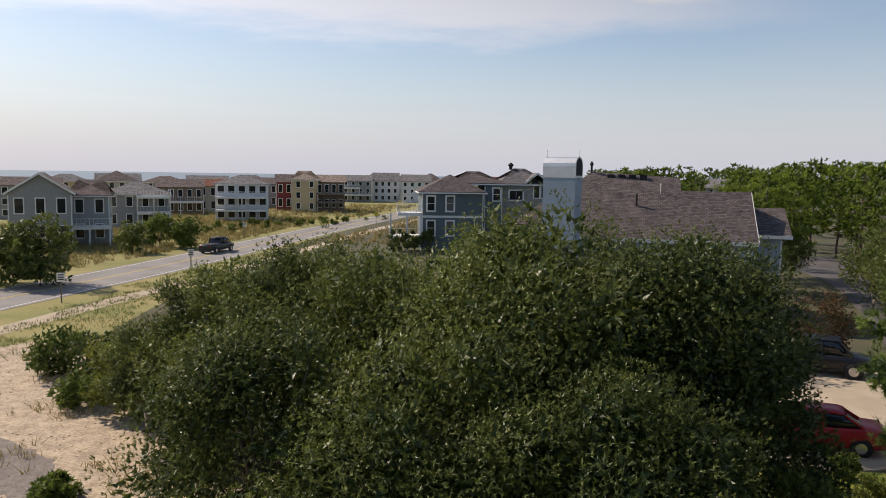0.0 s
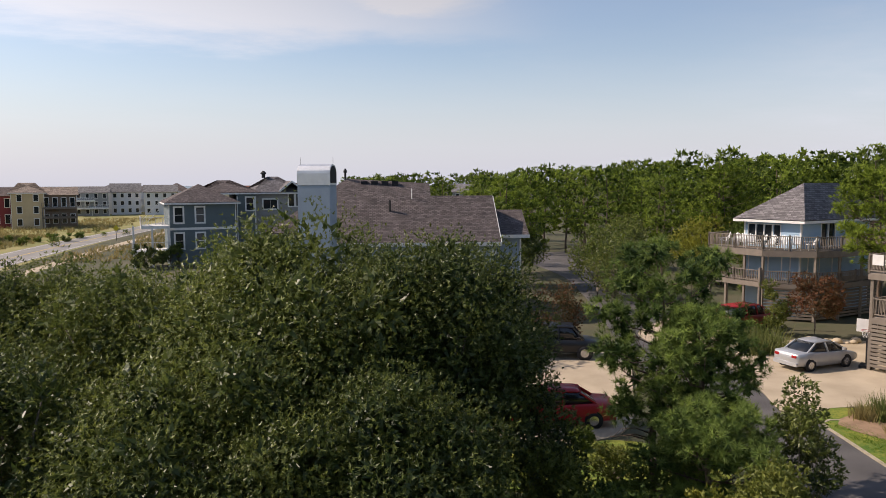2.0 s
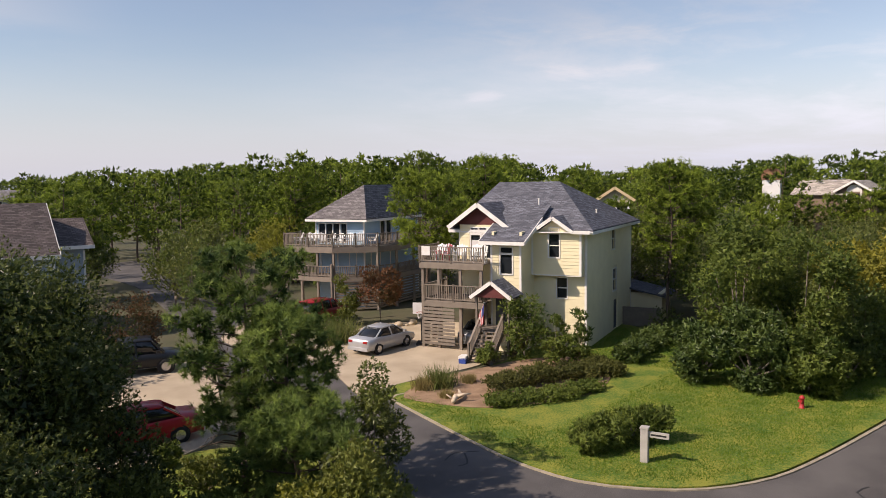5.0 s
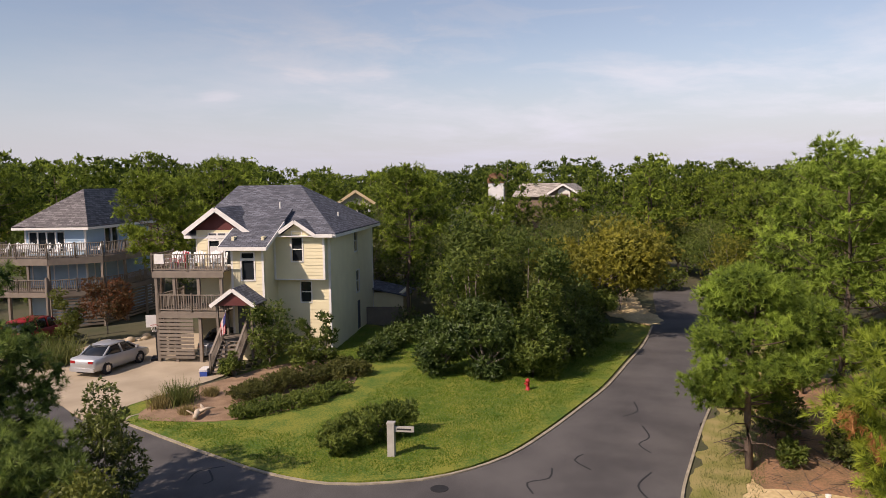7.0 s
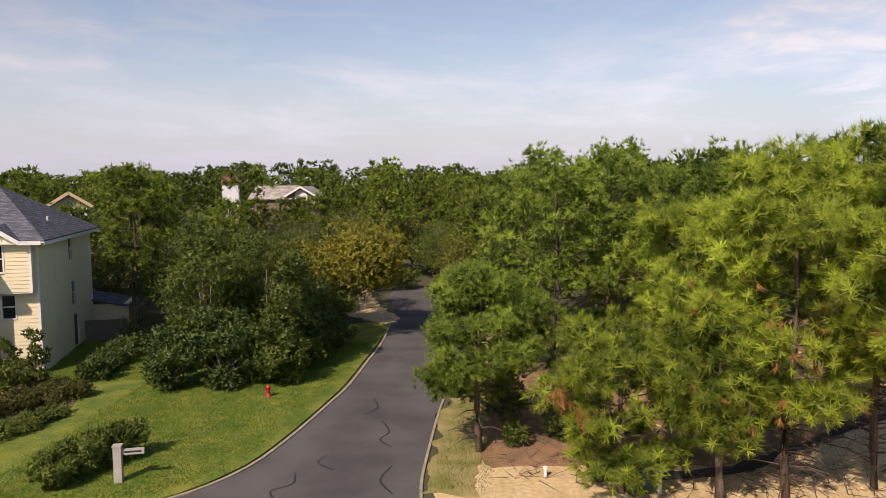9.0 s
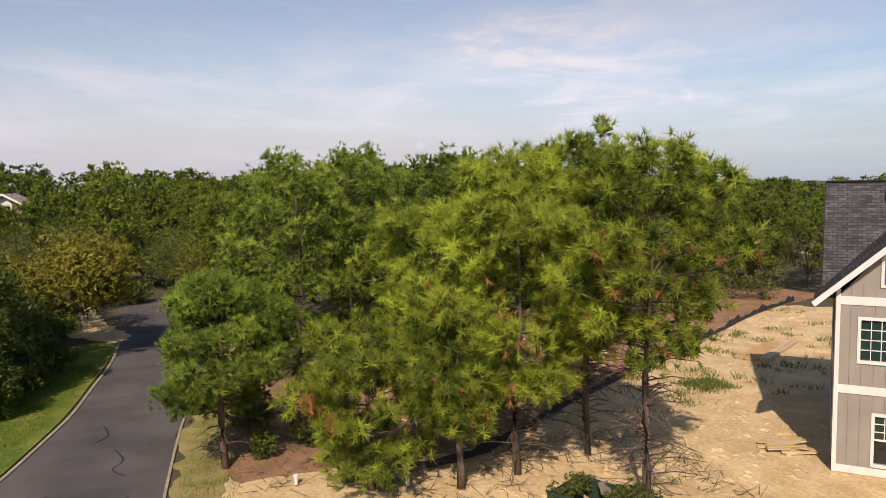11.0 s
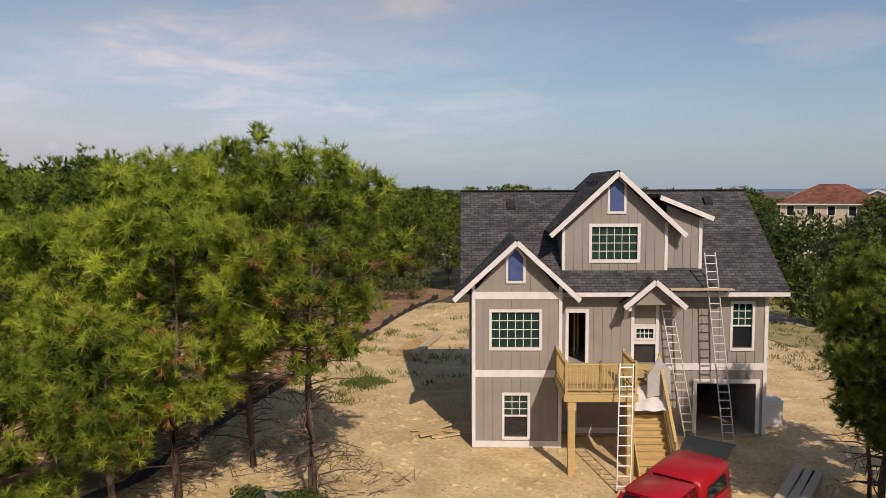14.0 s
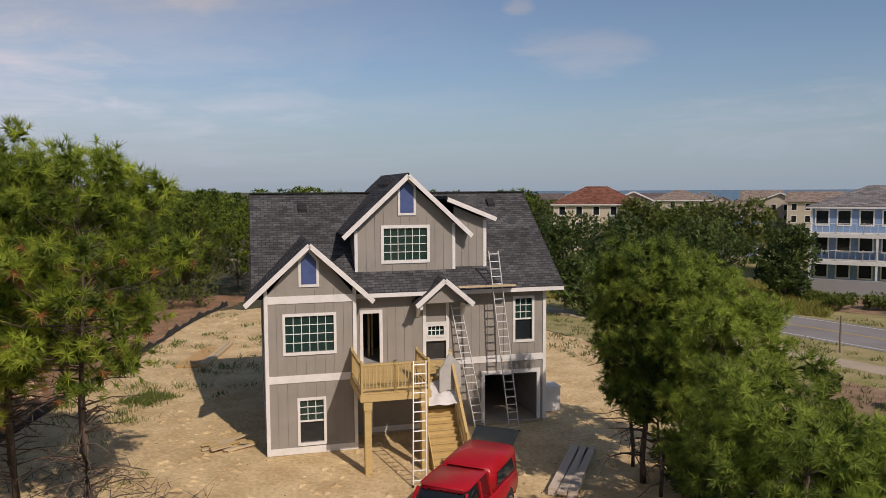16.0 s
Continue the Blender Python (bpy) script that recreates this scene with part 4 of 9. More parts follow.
for yw, d, sz in ((-61.6, 63, 1.12), (-62.9, 60, 1.08), (-64.3, 64, 1.1)):
    plant("leafy", 0, *polar(yw, d), sz, yw * 30)
for k in range(16):
    plant("leafy", k % 2, *polar(-150 - 33 * (k * 0.618 % 1), 165 + 50 * (k * 0.377 % 1)), rng.uniform(0.95, 1.05) * (1.0 if k % 2 else 1.1), k * 70)
# the wood closes behind the bend of the street
for k in range(22):
    plant("far", k % 3, *polar(-80.6 - 10.5 * (k * 0.618 % 1), 94 + 34 * (k * 0.377 % 1)), 0.86 + 0.1 * (k * 0.23 % 1), k * 70)
for k in range(9):
    plant("leafy", k % 2, *polar(-82.5 - 7.0 * (k * 0.618 % 1), 76 + 14 * (k * 0.377 % 1)), 0.72 + 0.16 * (k * 0.23 % 1), k * 50)
# undergrowth and small trees behind the lawn
for k, (x, y, sz) in enumerate(((45.5, 11.0, 0.6), (48.0, 9.3, 0.7), (50.2, 12.0, 0.75), (52.5, 8.4, 0.8), (48.0, 14.6, 0.7), (51.5, 15.5, 0.8), (54.5, 11.5, 0.85), (50.0, 19.0, 0.8), (53.5, 19.5, 0.9), (46.8, 16.6, 0.5), (55.5, 15.5, 0.9), (57.5, 7.4, 0.8), (60, 11, 0.9), (58, 19, 0.9))):
    plant("leafy", k % 2, x, y, sz, k * 55)
for k in range(26):
    plant("shrub", k % 2, 44.5 + 14 * (k * 0.618 % 1), 8.0 + 13 * (k * 0.377 % 1), 0.35 + 0.3 * (k * 0.23 % 1), k * 40)


def far_wood(n, d0, d1):
    """The far part of the wood: many pines in one mesh."""
    base = []
    for tr, cr in PLAIN:
        a = np.empty(len(cr.vertices) * 3, dtype=np.float32)
        cr.vertices.foreach_get("co", a)
        k = np.empty(len(cr.polygons), dtype=np.float32)
        cr.attributes["tone"].data.foreach_get("value", k)
        base.append((a.reshape(-1, 3), k))
    vs, ts = [], []
    while len(vs) < n:
        yw, d = rng.uniform(-160, -10), d0 + (d1 - d0) * rng.uniform(0, 1)
        x, y = polar(yw, d)
        if not free(x, y, yw, d):
            continue
        a, k = base[int(rng.integers(0, 3))]
        t, sc = rng.uniform(0, 6.28), rng.uniform(0.86, 1.02) * growth(yw, d)
        c, s = math.cos(t), math.sin(t)
        q = np.stack([a[:, 0] * c - a[:, 1] * s, a[:, 0] * s + a[:, 1] * c, a[:, 2]], 1) * sc + np.array([x, y, 0])
        vs.append(q)
        ts.append(np.clip(k + rng.normal(0, 0.15), 0, 1))
    return tagged(new("far_wood", mesh_of("far_wood", np.concatenate(vs), 3, PINE_FAR, np.concatenate(ts))), "far dark green pine wood to the horizon", "wood", kind="stuff")


far_wood(460, 118, 330)

# ---- house builders ----
SIDING_GREY = material("grey_batten_siding", (0.31, 0.285, 0.245), (0.26, 0.24, 0.205), scale=1.2, rough=0.75, fine=0.15)
BLACK_ROOF = shingles("charcoal_shingles", (0.098, 0.098, 0.098), (0.055, 0.055, 0.056), (0.13, 0.125, 0.12), course=0.15, tab=0.36)
FRESH_WOOD = material("fresh_yellow_pine", (0.6, 0.44, 0.19), (0.45, 0.31, 0.12), scale=3, rough=0.65, stretch=(1, 1, 6), per_object=0.4)
PALE_WOOD = material("pale_lumber", (0.62, 0.5, 0.32), (0.5, 0.38, 0.22), scale=3, rough=0.75, per_object=0.5)
OLD_WOOD = material("weathered_grey_wood", (0.24, 0.2, 0.16), (0.15, 0.125, 0.1), scale=2.5, rough=0.9, per_object=0.5, bump=0.3, bump_scale=30)
ALU = material("ladder_aluminium", (0.72, 0.72, 0.7), (0.6, 0.6, 0.58), scale=5, rough=0.45, metal=0.35)
BLUE_FILM = material("blue_protective_film", (0.07, 0.11, 0.26), (0.05, 0.08, 0.2), scale=2.5, rough=0.5)
# near-black colour that stands in for the shade indoors
ROOM_SHADE = material("dark_interior", (0.05, 0.045, 0.04), (0.03, 0.028, 0.025), scale=1.5, rough=0.9)
PLYWOOD = material("grey_wall_board", (0.4, 0.39, 0.37), (0.33, 0.32, 0.3), scale=1.5, rough=0.85)


class Face:
    """One upright face of a house: a runs along it, out is the way it looks, z is up."""

    def __init__(self, parent, origin, angle):
        self.parent, self.o, c, s = parent, Vector(origin), math.cos(radians(angle)), math.sin(radians(angle))
        self.d, self.n = Vector((c, s)), Vector((s, -c))

    def at(self, a, out, z):
        p = self.o + self.d * a + self.n * out
        return (p.x, p.y, z)

    def bar(self, shape, a0, o0, z0, a1, o1, z1):
        q = [self.at(a0, o0, z0), self.at(a1, o0, z0), self.at(a1, o1, z0), self.at(a0, o1, z0)]
        return shape.prism(q, (0, 0, z1 - z0))

    def wall(self, name, a0, a1, z0, z1, mat, holes=(), thick=0.15, label=""):
        """A wall with openings right through it."""
        xs = sorted({a0, a1, *[min(max(h[i], a0), a1) for h in holes for i in (0, 2)]})
        zs = sorted({z0, z1, *[min(max(h[i], z0), z1) for h in holes for i in (1, 3)]})
        solid_cell = lambda i, j: 0 <= i < len(xs) - 1 and 0 <= j < len(zs) - 1 and not any(h[0] < (xs[i] + xs[i + 1]) / 2 < h[2] and h[1] < (zs[j] + zs[j + 1]) / 2 < h[3] for h in holes)
        s, seen = Shape(), {}

        def corner(i, j, o):
            if (i, j, o) not in seen:
                seen[i, j, o] = len(s.v)
                s.v.append(self.at(xs[i], o, zs[j]))
            return seen[i, j, o]

        for i in range(len(xs) - 1):
            for j in range(len(zs) - 1):
                if not solid_cell(i, j):
                    continue
                q = ((i, j), (i + 1, j), (i + 1, j + 1), (i, j + 1))
                s.f.append(tuple(corner(*p, 0.0) for p in q))
                s.f.append(tuple(corner(*p, -thick) for p in q[::-1]))
                for (a, b), (di, dj) in zip(((q[0], q[1]), (q[1], q[2]), (q[2], q[3]), (q[3], q[0])), ((0, -1), (1, 0), (0, 1), (-1, 0))):
                    if not solid_cell(i + di, j + dj):
                        s.f.append((corner(*b, 0.0), corner(*a, 0.0), corner(*a, -thick), corner(*b, -thick)))
        if mat.name.endswith("lap_siding"):
            self.courses(a0 + 0.1, a1 - 0.1, z0, z1, mat, holes)
        return part(name, s, mat, self.parent, label)

    def courses(self, a0, a1, z0, z1, mat, holes, pitch=0.2):
        """Lapped siding: each course stands proud at its foot and tucks under the one above."""
        s = Shape()
        z = z0
        while z < z1 - 0.08:
            top = min(z + pitch, z1)
            spans = [(a0, a1)]
            for h in holes:
                if h[1] - 0.12 < top and h[3] + 0.12 > z:
                    nxt = []
                    for lo, hi in spans:
                        if h[0] - 0.12 > lo:
                            nxt.append((lo, min(hi, h[0] - 0.12)))
                        if h[2] + 0.12 < hi:
                            nxt.append((max(lo, h[2] + 0.12), hi))
                    spans = nxt
            for lo, hi in spans:
                if hi - lo > 0.08:
                    k = self.d * (hi - lo)
                    s.prism([self.at(lo, 0.001, z), self.at(lo, 0.027, z), self.at(lo, 0.005, top), self.at(lo, 0.001, top)], (k.x, k.y, 0))
            z += pitch
        if s.f:
            part("lap_siding", s, mat, self.parent)

    def slice(self, name, pts, mat, o0=-0.15, o1=0.0, label=""):
        """Any outline of (a, z) with thickness: gables and panels."""
        k = self.n * (o1 - o0)
        return part(name, Shape().prism([self.at(a, o0, z) for a, z in pts], (k.x, k.y, 0)), mat, self.parent, label)

    def window(self, a0, z0, a1, z1, grid=(1, 1), trim=0.11, pane=None, trim_mat=None, hung=False, label="", sub=True, out=0.03):
        """Trim round an opening, a pane set back in it, and bars across the pane."""
        tm = trim_mat or WHITE
        s = Shape()
        self.bar(s, a0 - trim, -0.05, z0 - trim, a0, out, z1 + trim)
        self.bar(s, a1, -0.05, z0 - trim, a1 + trim, out, z1 + trim)
        self.bar(s, a0, -0.05, z1, a1, out, z1 + trim)
        self.bar(s, a0, -0.05, z0 - trim, a1, out + 0.02, z0)
        w = part("window", s, tm, self.parent, label)
        g = Shape()
        cols, rows = grid
        zg = (z0 + z1) / 2 if hung else z0
        self.bar(g, a0, -0.09, zg, a1, -0.075, z1)
        p = part("pane", g, pane or GLASS, w)
        p.visible_shadow = False
        if hung:
            g = Shape()
            self.bar(g, a0, -0.12, z0, a1, -0.105, zg)
            part("pane", g, GLASS, w).visible_shadow = False
        for i in range(1, cols):
            b = Shape()
            x = a0 + (a1 - a0) * i / cols
            self.bar(b, x - 0.014, -0.074, zg, x + 0.014, -0.05, z1)
            part("muntin", b, tm, w)
        for j in range(1, rows):
            b = Shape()
            z = zg + (z1 - zg) * j / rows
            self.bar(b, a0, -0.0735, z - 0.014, a1, -0.052, z + 0.014)
            part("muntin", b, tm, w)
        if hung:
            b = Shape()
            self.bar(b, a0, -0.074, zg - 0.03, a1, -0.03, zg + 0.03)
            part("sash_rail", b, tm, w)
        return w

    def battens(self, a0, a1, z0, top, step=0.41, mat=None, holes=()):
        """Upright strips over the joints, each cut where an opening stands. top: a height, or a function of a."""
        n = int((a1 - a0) / step)
        for i in range(1, n + 1):
            a = a0 + (a1 - a0) * i / (n + 1)
            z1 = top(a) if callable(top) else top
            spans = [(z0, z1)]
            for h in holes:
                if h[0] - 0.1 < a < h[2] + 0.1:
                    nxt = []
                    for lo, hi in spans:
                        if h[1] > lo:
                            nxt.append((lo, min(hi, h[1])))
                        if h[3] < hi:
                            nxt.append((max(lo, h[3]), hi))
                    spans = nxt
            for lo, hi in spans:
                if hi - lo > 0.12:
                    b = Shape()
                    self.bar(b, a - 0.024, 0.0, lo, a + 0.024, 0.022, hi)
                    part("batten", b, mat, self.parent)

    def board(self, a0, z0, a1, z1, out=0.032, name="trim_board", mat=None):
        s = Shape()
        self.bar(s, a0, 0.0, z0, a1, out, z1)
        return part(name, s, mat or WHITE, self.parent)


def roof_slab(parent, pts, mat, thick=0.14, name="roof_plane", label=""):
    """One sloping plane of a roof: its upper outline, pushed down by its thickness."""
    a, b, c = (Vector(p) for p in pts[:3])
    n = (b - a).cross(c - a).normalized()
    if n.z < 0:
        n, pts = -n, pts[::-1]
    s = Shape().prism([Vector(p) - n * thick for p in pts], n * thick)
    me = s.mesh(name, mat)
    roof_uv(me)
    return part(name, me, mat, parent, label)


def fascia(parent, a, b, w=0.05, h=0.2, mat=None):
    return part("fascia", Shape().beam(a, b, w, h), mat or WHITE, parent)


def railing(parent, a, b, z0, h=1.0, step=0.13, mat=None, post=True, size=0.035, post_w=0.09, slope=0.0):
    """Posts, top and bottom rail and single balusters from a to b in the plan. slope: rise from a to b."""
    mat = mat or FRESH_WOOD
    a, b = Vector((*a, z0)), Vector((*b, z0 + slope))
    up = Vector((0, 0, 1))
    ln = (b - a).length
    part("rail", Shape().beam(a + up * h, b + up * h, 0.12, 0.045), mat, parent)
    part("rail", Shape().beam(a + up * 0.12, b + up * 0.12, 0.05, 0.06), mat, parent)
    n = max(1, int(ln / step))
    for i in range(1, n):
        p = a.lerp(b, i / n)
        part("baluster", Shape().beam(p + up * 0.14, p + up * (h - 0.02), size, size), mat, parent)
    if post:
        for p in (a, b):
            part("post", Shape().beam(p - up * 0.02, p + up * (h + 0.1), post_w, post_w), mat, parent)


def ladder(a, b, width, side, n, label):
    """An extension ladder: two rails and single rungs from foot a to head b; side is the way across."""
    a, b, side = Vector(a), Vector(b), Vector(side).normalized() * width / 2
    ob = thing("ladder", label, "ladder", Matrix.Translation(a), group="ladders")
    d = b - a
    out = d.cross(side).normalized()
    for s in (-1, 1):
        part("rail", Shape().beam(side * s, d + side * s, 0.03, 0.075, out), ALU, ob)
    for i in range(n):
        p = d * ((i + 0.6) / n)
        part("rung", Shape().beam(p - side, p + side, 0.035, 0.03, out), ALU, ob)
    for s in (-1, 1):
        part("foot", Shape().beam(side * s - d.normalized() * 0.02, side * s + d.normalized() * 0.06, 0.06, 0.11, out), RUBBER, ob)
    return ob


RUBBER = material("black_rubber", (0.025, 0.025, 0.026), (0.015, 0.015, 0.016), scale=6, rough=0.8)

# ---- the new house, still being built ----
MX = 0.905
NEW_M = pose(19.2, -20.6, 0, 0, 0, -136.3)
house = thing("house", "new grey board-and-batten house with white trim and charcoal shingles, unfinished", "house", NEW_M @ Matrix.Diagonal((MX, 1, 1, 1)))
MY = 1.6
front, main = Face(house, (0, 0), 0), Face(house, (0, MY), 0)
W_MAIN, Y_BACK, EAVE, RIDGE_Y, RIDGE = 13.05, 10.8, 5.95, 6.2, 9.88
SL = (RIDGE - EAVE) / (RIDGE_Y - 1.15)
SL_G = 0.84
up_main = lambda y: EAVE + (y - 1.15) * SL
# front section
h_sec = [(0.82, 3.92, 2.82, 5.28), (1.36, 0.42, 2.34, 2.05)]
front.wall("wall", 0, 3.75, 0, 6.0, SIDING_GREY, h_sec)
front.slice("gable", [(0, 6.0), (3.75, 6.0), (1.88, 8.0)], SIDING_GREY)
sec_side = Face(house, (3.75, 0), 90)
sec_side.wall("wall", 0, MY, 0, 6.0, SIDING_GREY)
front.window(*h_sec[0], grid=(6, 4), pane=GLASS_GREEN, label="white-trimmed picture window with muntins")
front.window(*h_sec[1], grid=(3, 3), pane=GLASS_GREEN, hung=True, label="white-trimmed sash window")
front.battens(0.1, 3.65, 0.28, 2.76, mat=SIDING_GREY, holes=[(1.25, 0.3, 2.45, 2.16)])
front.battens(0.1, 3.65, 3.04, 5.78, mat=SIDING_GREY, holes=[(0.71, 3.8, 2.93, 5.4)])
front.battens(0.1, 3.65, 6.06, lambda a: 7.95 - abs(a - 1.88) * 1.06, mat=SIDING_GREY, holes=[(1.32, 6.3, 2.36, 8.2)])
for z0, z1 in ((0, 0.26), (2.76, 3.04), (5.78, 6.06)):
    front.board(0.13, z0, 3.63, z1)
front.board(-0.02, 0, 0.13, 6.3, 0.036, "corner_board")
front.board(3.63, 0, 3.78, 6.3, 0.036, "corner_board")
sec_side.board(0.0, 0, 0.13, 6.0, 0.036, "corner_board")


def gable_light(face, a, z0, w, z1, peak):
    """A narrow pointed window, masked with blue film."""
    tr = 0.11
    o = [(a - w / 2 - tr, z0 - tr), (a + w / 2 + tr, z0 - tr), (a + w / 2 + tr, z1), (a, peak + tr * 1.3), (a - w / 2 - tr, z1)]
    fr = face.slice("window", o, WHITE, 0.0, 0.05, "pointed gable window masked with blue film")
    s = Shape().prism([face.at(x, 0.054, z) for x, z in ((a - w / 2, z0), (a + w / 2, z0), (a + w / 2, z1 - 0.02), (a, peak - 0.02), (a - w / 2, z1 - 0.02))], tuple((face.n * 0.012).to_3d()))
    part("pane", s, BLUE_FILM, fr)


gable_light(front, 1.82, 6.5, 0.62, 7.38, 7.72)
# main body
h_main = [(4.3, 2.95, 5.05, 5.0), (7.2, 2.95, 8.15, 5.35), (11.53, 3.57, 12.38, 5.35), (10.02, 0.05, 12.62, 2.12), (4.6, 0.05, 6.6, 1.9)]
main.wall("wall", 3.75, W_MAIN, 0, EAVE, SIDING_GREY, h_main[:4])
Face(house, (0, Y_BACK), 0).wall("wall", 0, W_MAIN, 0, EAVE, SIDING_GREY)
for x, ang in ((0.0, -90), (W_MAIN, 90)):
    f = Face(house, (x, Y_BACK if ang < 0 else MY), ang)
    ln = Y_BACK - MY
    f.wall("wall", 0, ln, 0, EAVE, SIDING_GREY)
    ry = RIDGE_Y - MY if ang > 0 else Y_BACK - RIDGE_Y
    f.slice("gable", [(0, EAVE), (ln, EAVE), (ry, RIDGE - 0.35)], SIDING_GREY)
    f.board(0, 0, ln, 0.26)
    f.board(0, 2.66, ln, 2.94)
    f.board(0, 0.26, 0.13, EAVE, 0.036, "corner_board")
    f.board(ln - 0.13, 0.26, ln, EAVE, 0.036, "corner_board")
    f.battens(0.1, ln - 0.1, 2.94, 5.9, mat=SIDING_GREY)
main.board(W_MAIN - 0.13, 0.0, W_MAIN + 0.03, EAVE - 0.2, 0.036, "corner_board")
main.board(8.35, 2.66, W_MAIN - 0.13, 2.94)
main.board(3.8, EAVE - 0.32, W_MAIN - 0.13, EAVE - 0.06, name="frieze_board")
main.battens(3.85, W_MAIN - 0.1, 2.98, EAVE - 0.32, mat=SIDING_GREY, holes=[(4.15, 2.6, 5.2, 5.15), (7.0, 2.6, 8.35, 5.5), (11.4, 3.45, 12.5, 5.48)])
main.battens(7.4, W_MAIN - 0.1, 0.1, 2.66, mat=SIDING_GREY, holes=[(9.83, 0.0, 12.82, 2.3)])
main.window(*h_main[2], grid=(3, 3), pane=GLASS_GREEN, hung=True, label="white-trimmed sash window")
for h, tr in ((h_main[0], 0.14), (h_main[3], 0.17)):
    s = Shape()
    main.bar(s, h[0] - tr, -0.15, h[1], h[0], 0.035, h[3] + tr)
    main.bar(s, h[2], -0.15, h[1], h[2] + tr, 0.035, h[3] + tr)
    main.bar(s, h[0], -0.15, h[3], h[2], 0.035, h[3] + tr)
    part("door_frame", s, WHITE, house)
# front door with its transom light and side trim
s = Shape()
main.bar(s, 7.06, -0.15, 2.95, 7.2, 0.035, 5.42)
main.bar(s, 8.15, -0.15, 2.95, 8.29, 0.035, 5.42)
main.bar(s, 7.2, -0.15, 5.3, 8.15, 0.035, 5.42)
main.bar(s, 7.2, -0.15, 4.42, 8.15, 0.03, 4.52)
main.bar(s, 7.2, -0.15, 3.72, 8.15, 0.03, 3.86)
part("door_frame", s, WHITE, house)
main.slice("panel", [(7.2, 4.52), (8.15, 4.52), (8.15, 5.3), (7.2, 5.3)], SIDING_GREY, -0.1, -0.02)
main.window(7.3, 3.96, 8.05, 4.34, grid=(4, 2), trim=0.09, pane=GLASS_GREEN, label="transom light over the front door")
# a dark panel fills the doorway; the shade beyond is its colour
main.slice("door", [(7.2, 2.95), (8.15, 2.95), (8.15, 3.72), (7.2, 3.72)], ROOM_SHADE, -0.14, -0.09, "dark panel painted as the shade of the open front doorway")
# boarded panel under the deck, with a white frame
main.slice("panel", [(4.7, 0.3), (7.0, 0.3), (7.0, 2.3), (4.7, 2.3)], SIDING_GREY, 0.0, 0.02)
for q in ((4.56, 0.05, 4.7, 2.35), (7.0, 0.05, 7.14, 2.35), (4.7, 0.05, 7.0, 0.28)):
    main.board(*q, out=0.045)
# rooms behind the openings, some walls near black in place of indoor shade
part("floor_slab", Shape().box(0.15, 1.45, 0.0, 12.9, 10.65, 0.06), CONCRETE, house)
part("upper_floor", Shape().box(0.15, 1.76, 2.55, 12.9, 10.65, 2.93), PLYWOOD, house)
part("garage_wall", Shape().box(12.76, 1.76, 0.06, 12.89, 9.0, 2.55), PLYWOOD, house)
part("garage_wall", Shape().box(9.4, 1.76, 0.06, 9.5, 9.0, 2.55), ROOM_SHADE, house)
part("garage_wall", Shape().box(9.5, 7.6, 0.06, 12.76, 7.7, 2.55), ROOM_SHADE, house)
part("room_wall", Shape().box(3.9, 4.6, 2.93, 12.8, 4.7, 5.6), ROOM_SHADE, house)
part("stud", Shape().box(4.72, 2.8, 2.93, 4.8, 2.9, 5.4), FRESH_WOOD, house)
part("stud", Shape().box(4.95, 3.2, 2.93, 5.03, 3.3, 5.4), FRESH_WOOD, house)
# roofs
X0, X1 = -0.5, 13.75
roof_slab(house, [(X0, 1.1, EAVE - 0.04), (X1, 1.1, EAVE - 0.04), (X1, RIDGE_Y, RIDGE), (X0, RIDGE_Y, RIDGE)], BLACK_ROOF, label="charcoal shingled roof plane")
roof_slab(house, [(X0, Y_BACK + 0.45, EAVE), (X1, Y_BACK + 0.45, EAVE), (X1, RIDGE_Y, RIDGE), (X0, RIDGE_Y, RIDGE)], BLACK_ROOF)
part("ridge_cap", Shape().beam((X0, RIDGE_Y, RIDGE + 0.0), (X1, RIDGE_Y, RIDGE + 0.0), 0.3, 0.05), BLACK_ROOF, house)
for x in (X0 - 0.02, X1 + 0.02):
    fascia(house, (x, 1.1, EAVE - 0.18), (x, RIDGE_Y, RIDGE - 0.14), 0.04, 0.17, BLACK_ROOF)
    fascia(house, (x, Y_BACK + 0.45, EAVE - 0.14), (x, RIDGE_Y, RIDGE - 0.14), 0.04, 0.17, BLACK_ROOF)
fascia(house, (3.9, 1.08, EAVE - 0.15), (X1, 1.08, EAVE - 0.15), 0.05, 0.16)


def front_gable(xc, y0, half, peak, low, label, wall_y):
    """A gable roof that runs back into the main slope, with white rakes."""
    yb_peak, yb_low = 1.15 + (peak - EAVE) / SL, max(wall_y, 1.15 + (low - EAVE) / SL)
    for s in (-1, 1):
        roof_slab(house, [(xc + s * half, y0, low), (xc, y0, peak), (xc, yb_peak, peak), (xc + s * half, yb_low, low)], BLACK_ROOF, label=label)
        fascia(house, (xc + s * half, y0 - 0.02, low - 0.13), (xc, y0 - 0.02, peak - 0.13), 0.05, 0.19)
    return yb_peak


front_gable(1.84, -0.45, 2.62, 8.1, 5.92, "shingled gable over the front section", 0.6)
# dormer with its own ridge above the main one
DY = 2.05
dorm = Face(house, (0, DY), 0)
DC, DP, DL, DH = 6.46, 10.7, 8.2, 2.98
h_d = [(5.38, 7.1, 7.4, 8.42)]
dorm.wall("dormer_wall", 4.06, 8.72, 6.3, 8.6, SIDING_GREY, h_d, 0.12)
dorm.slice("dormer_gable", [(4.06, 8.6), (8.72, 8.6), (DC, DP - 0.3)], SIDING_GREY, -0.12)
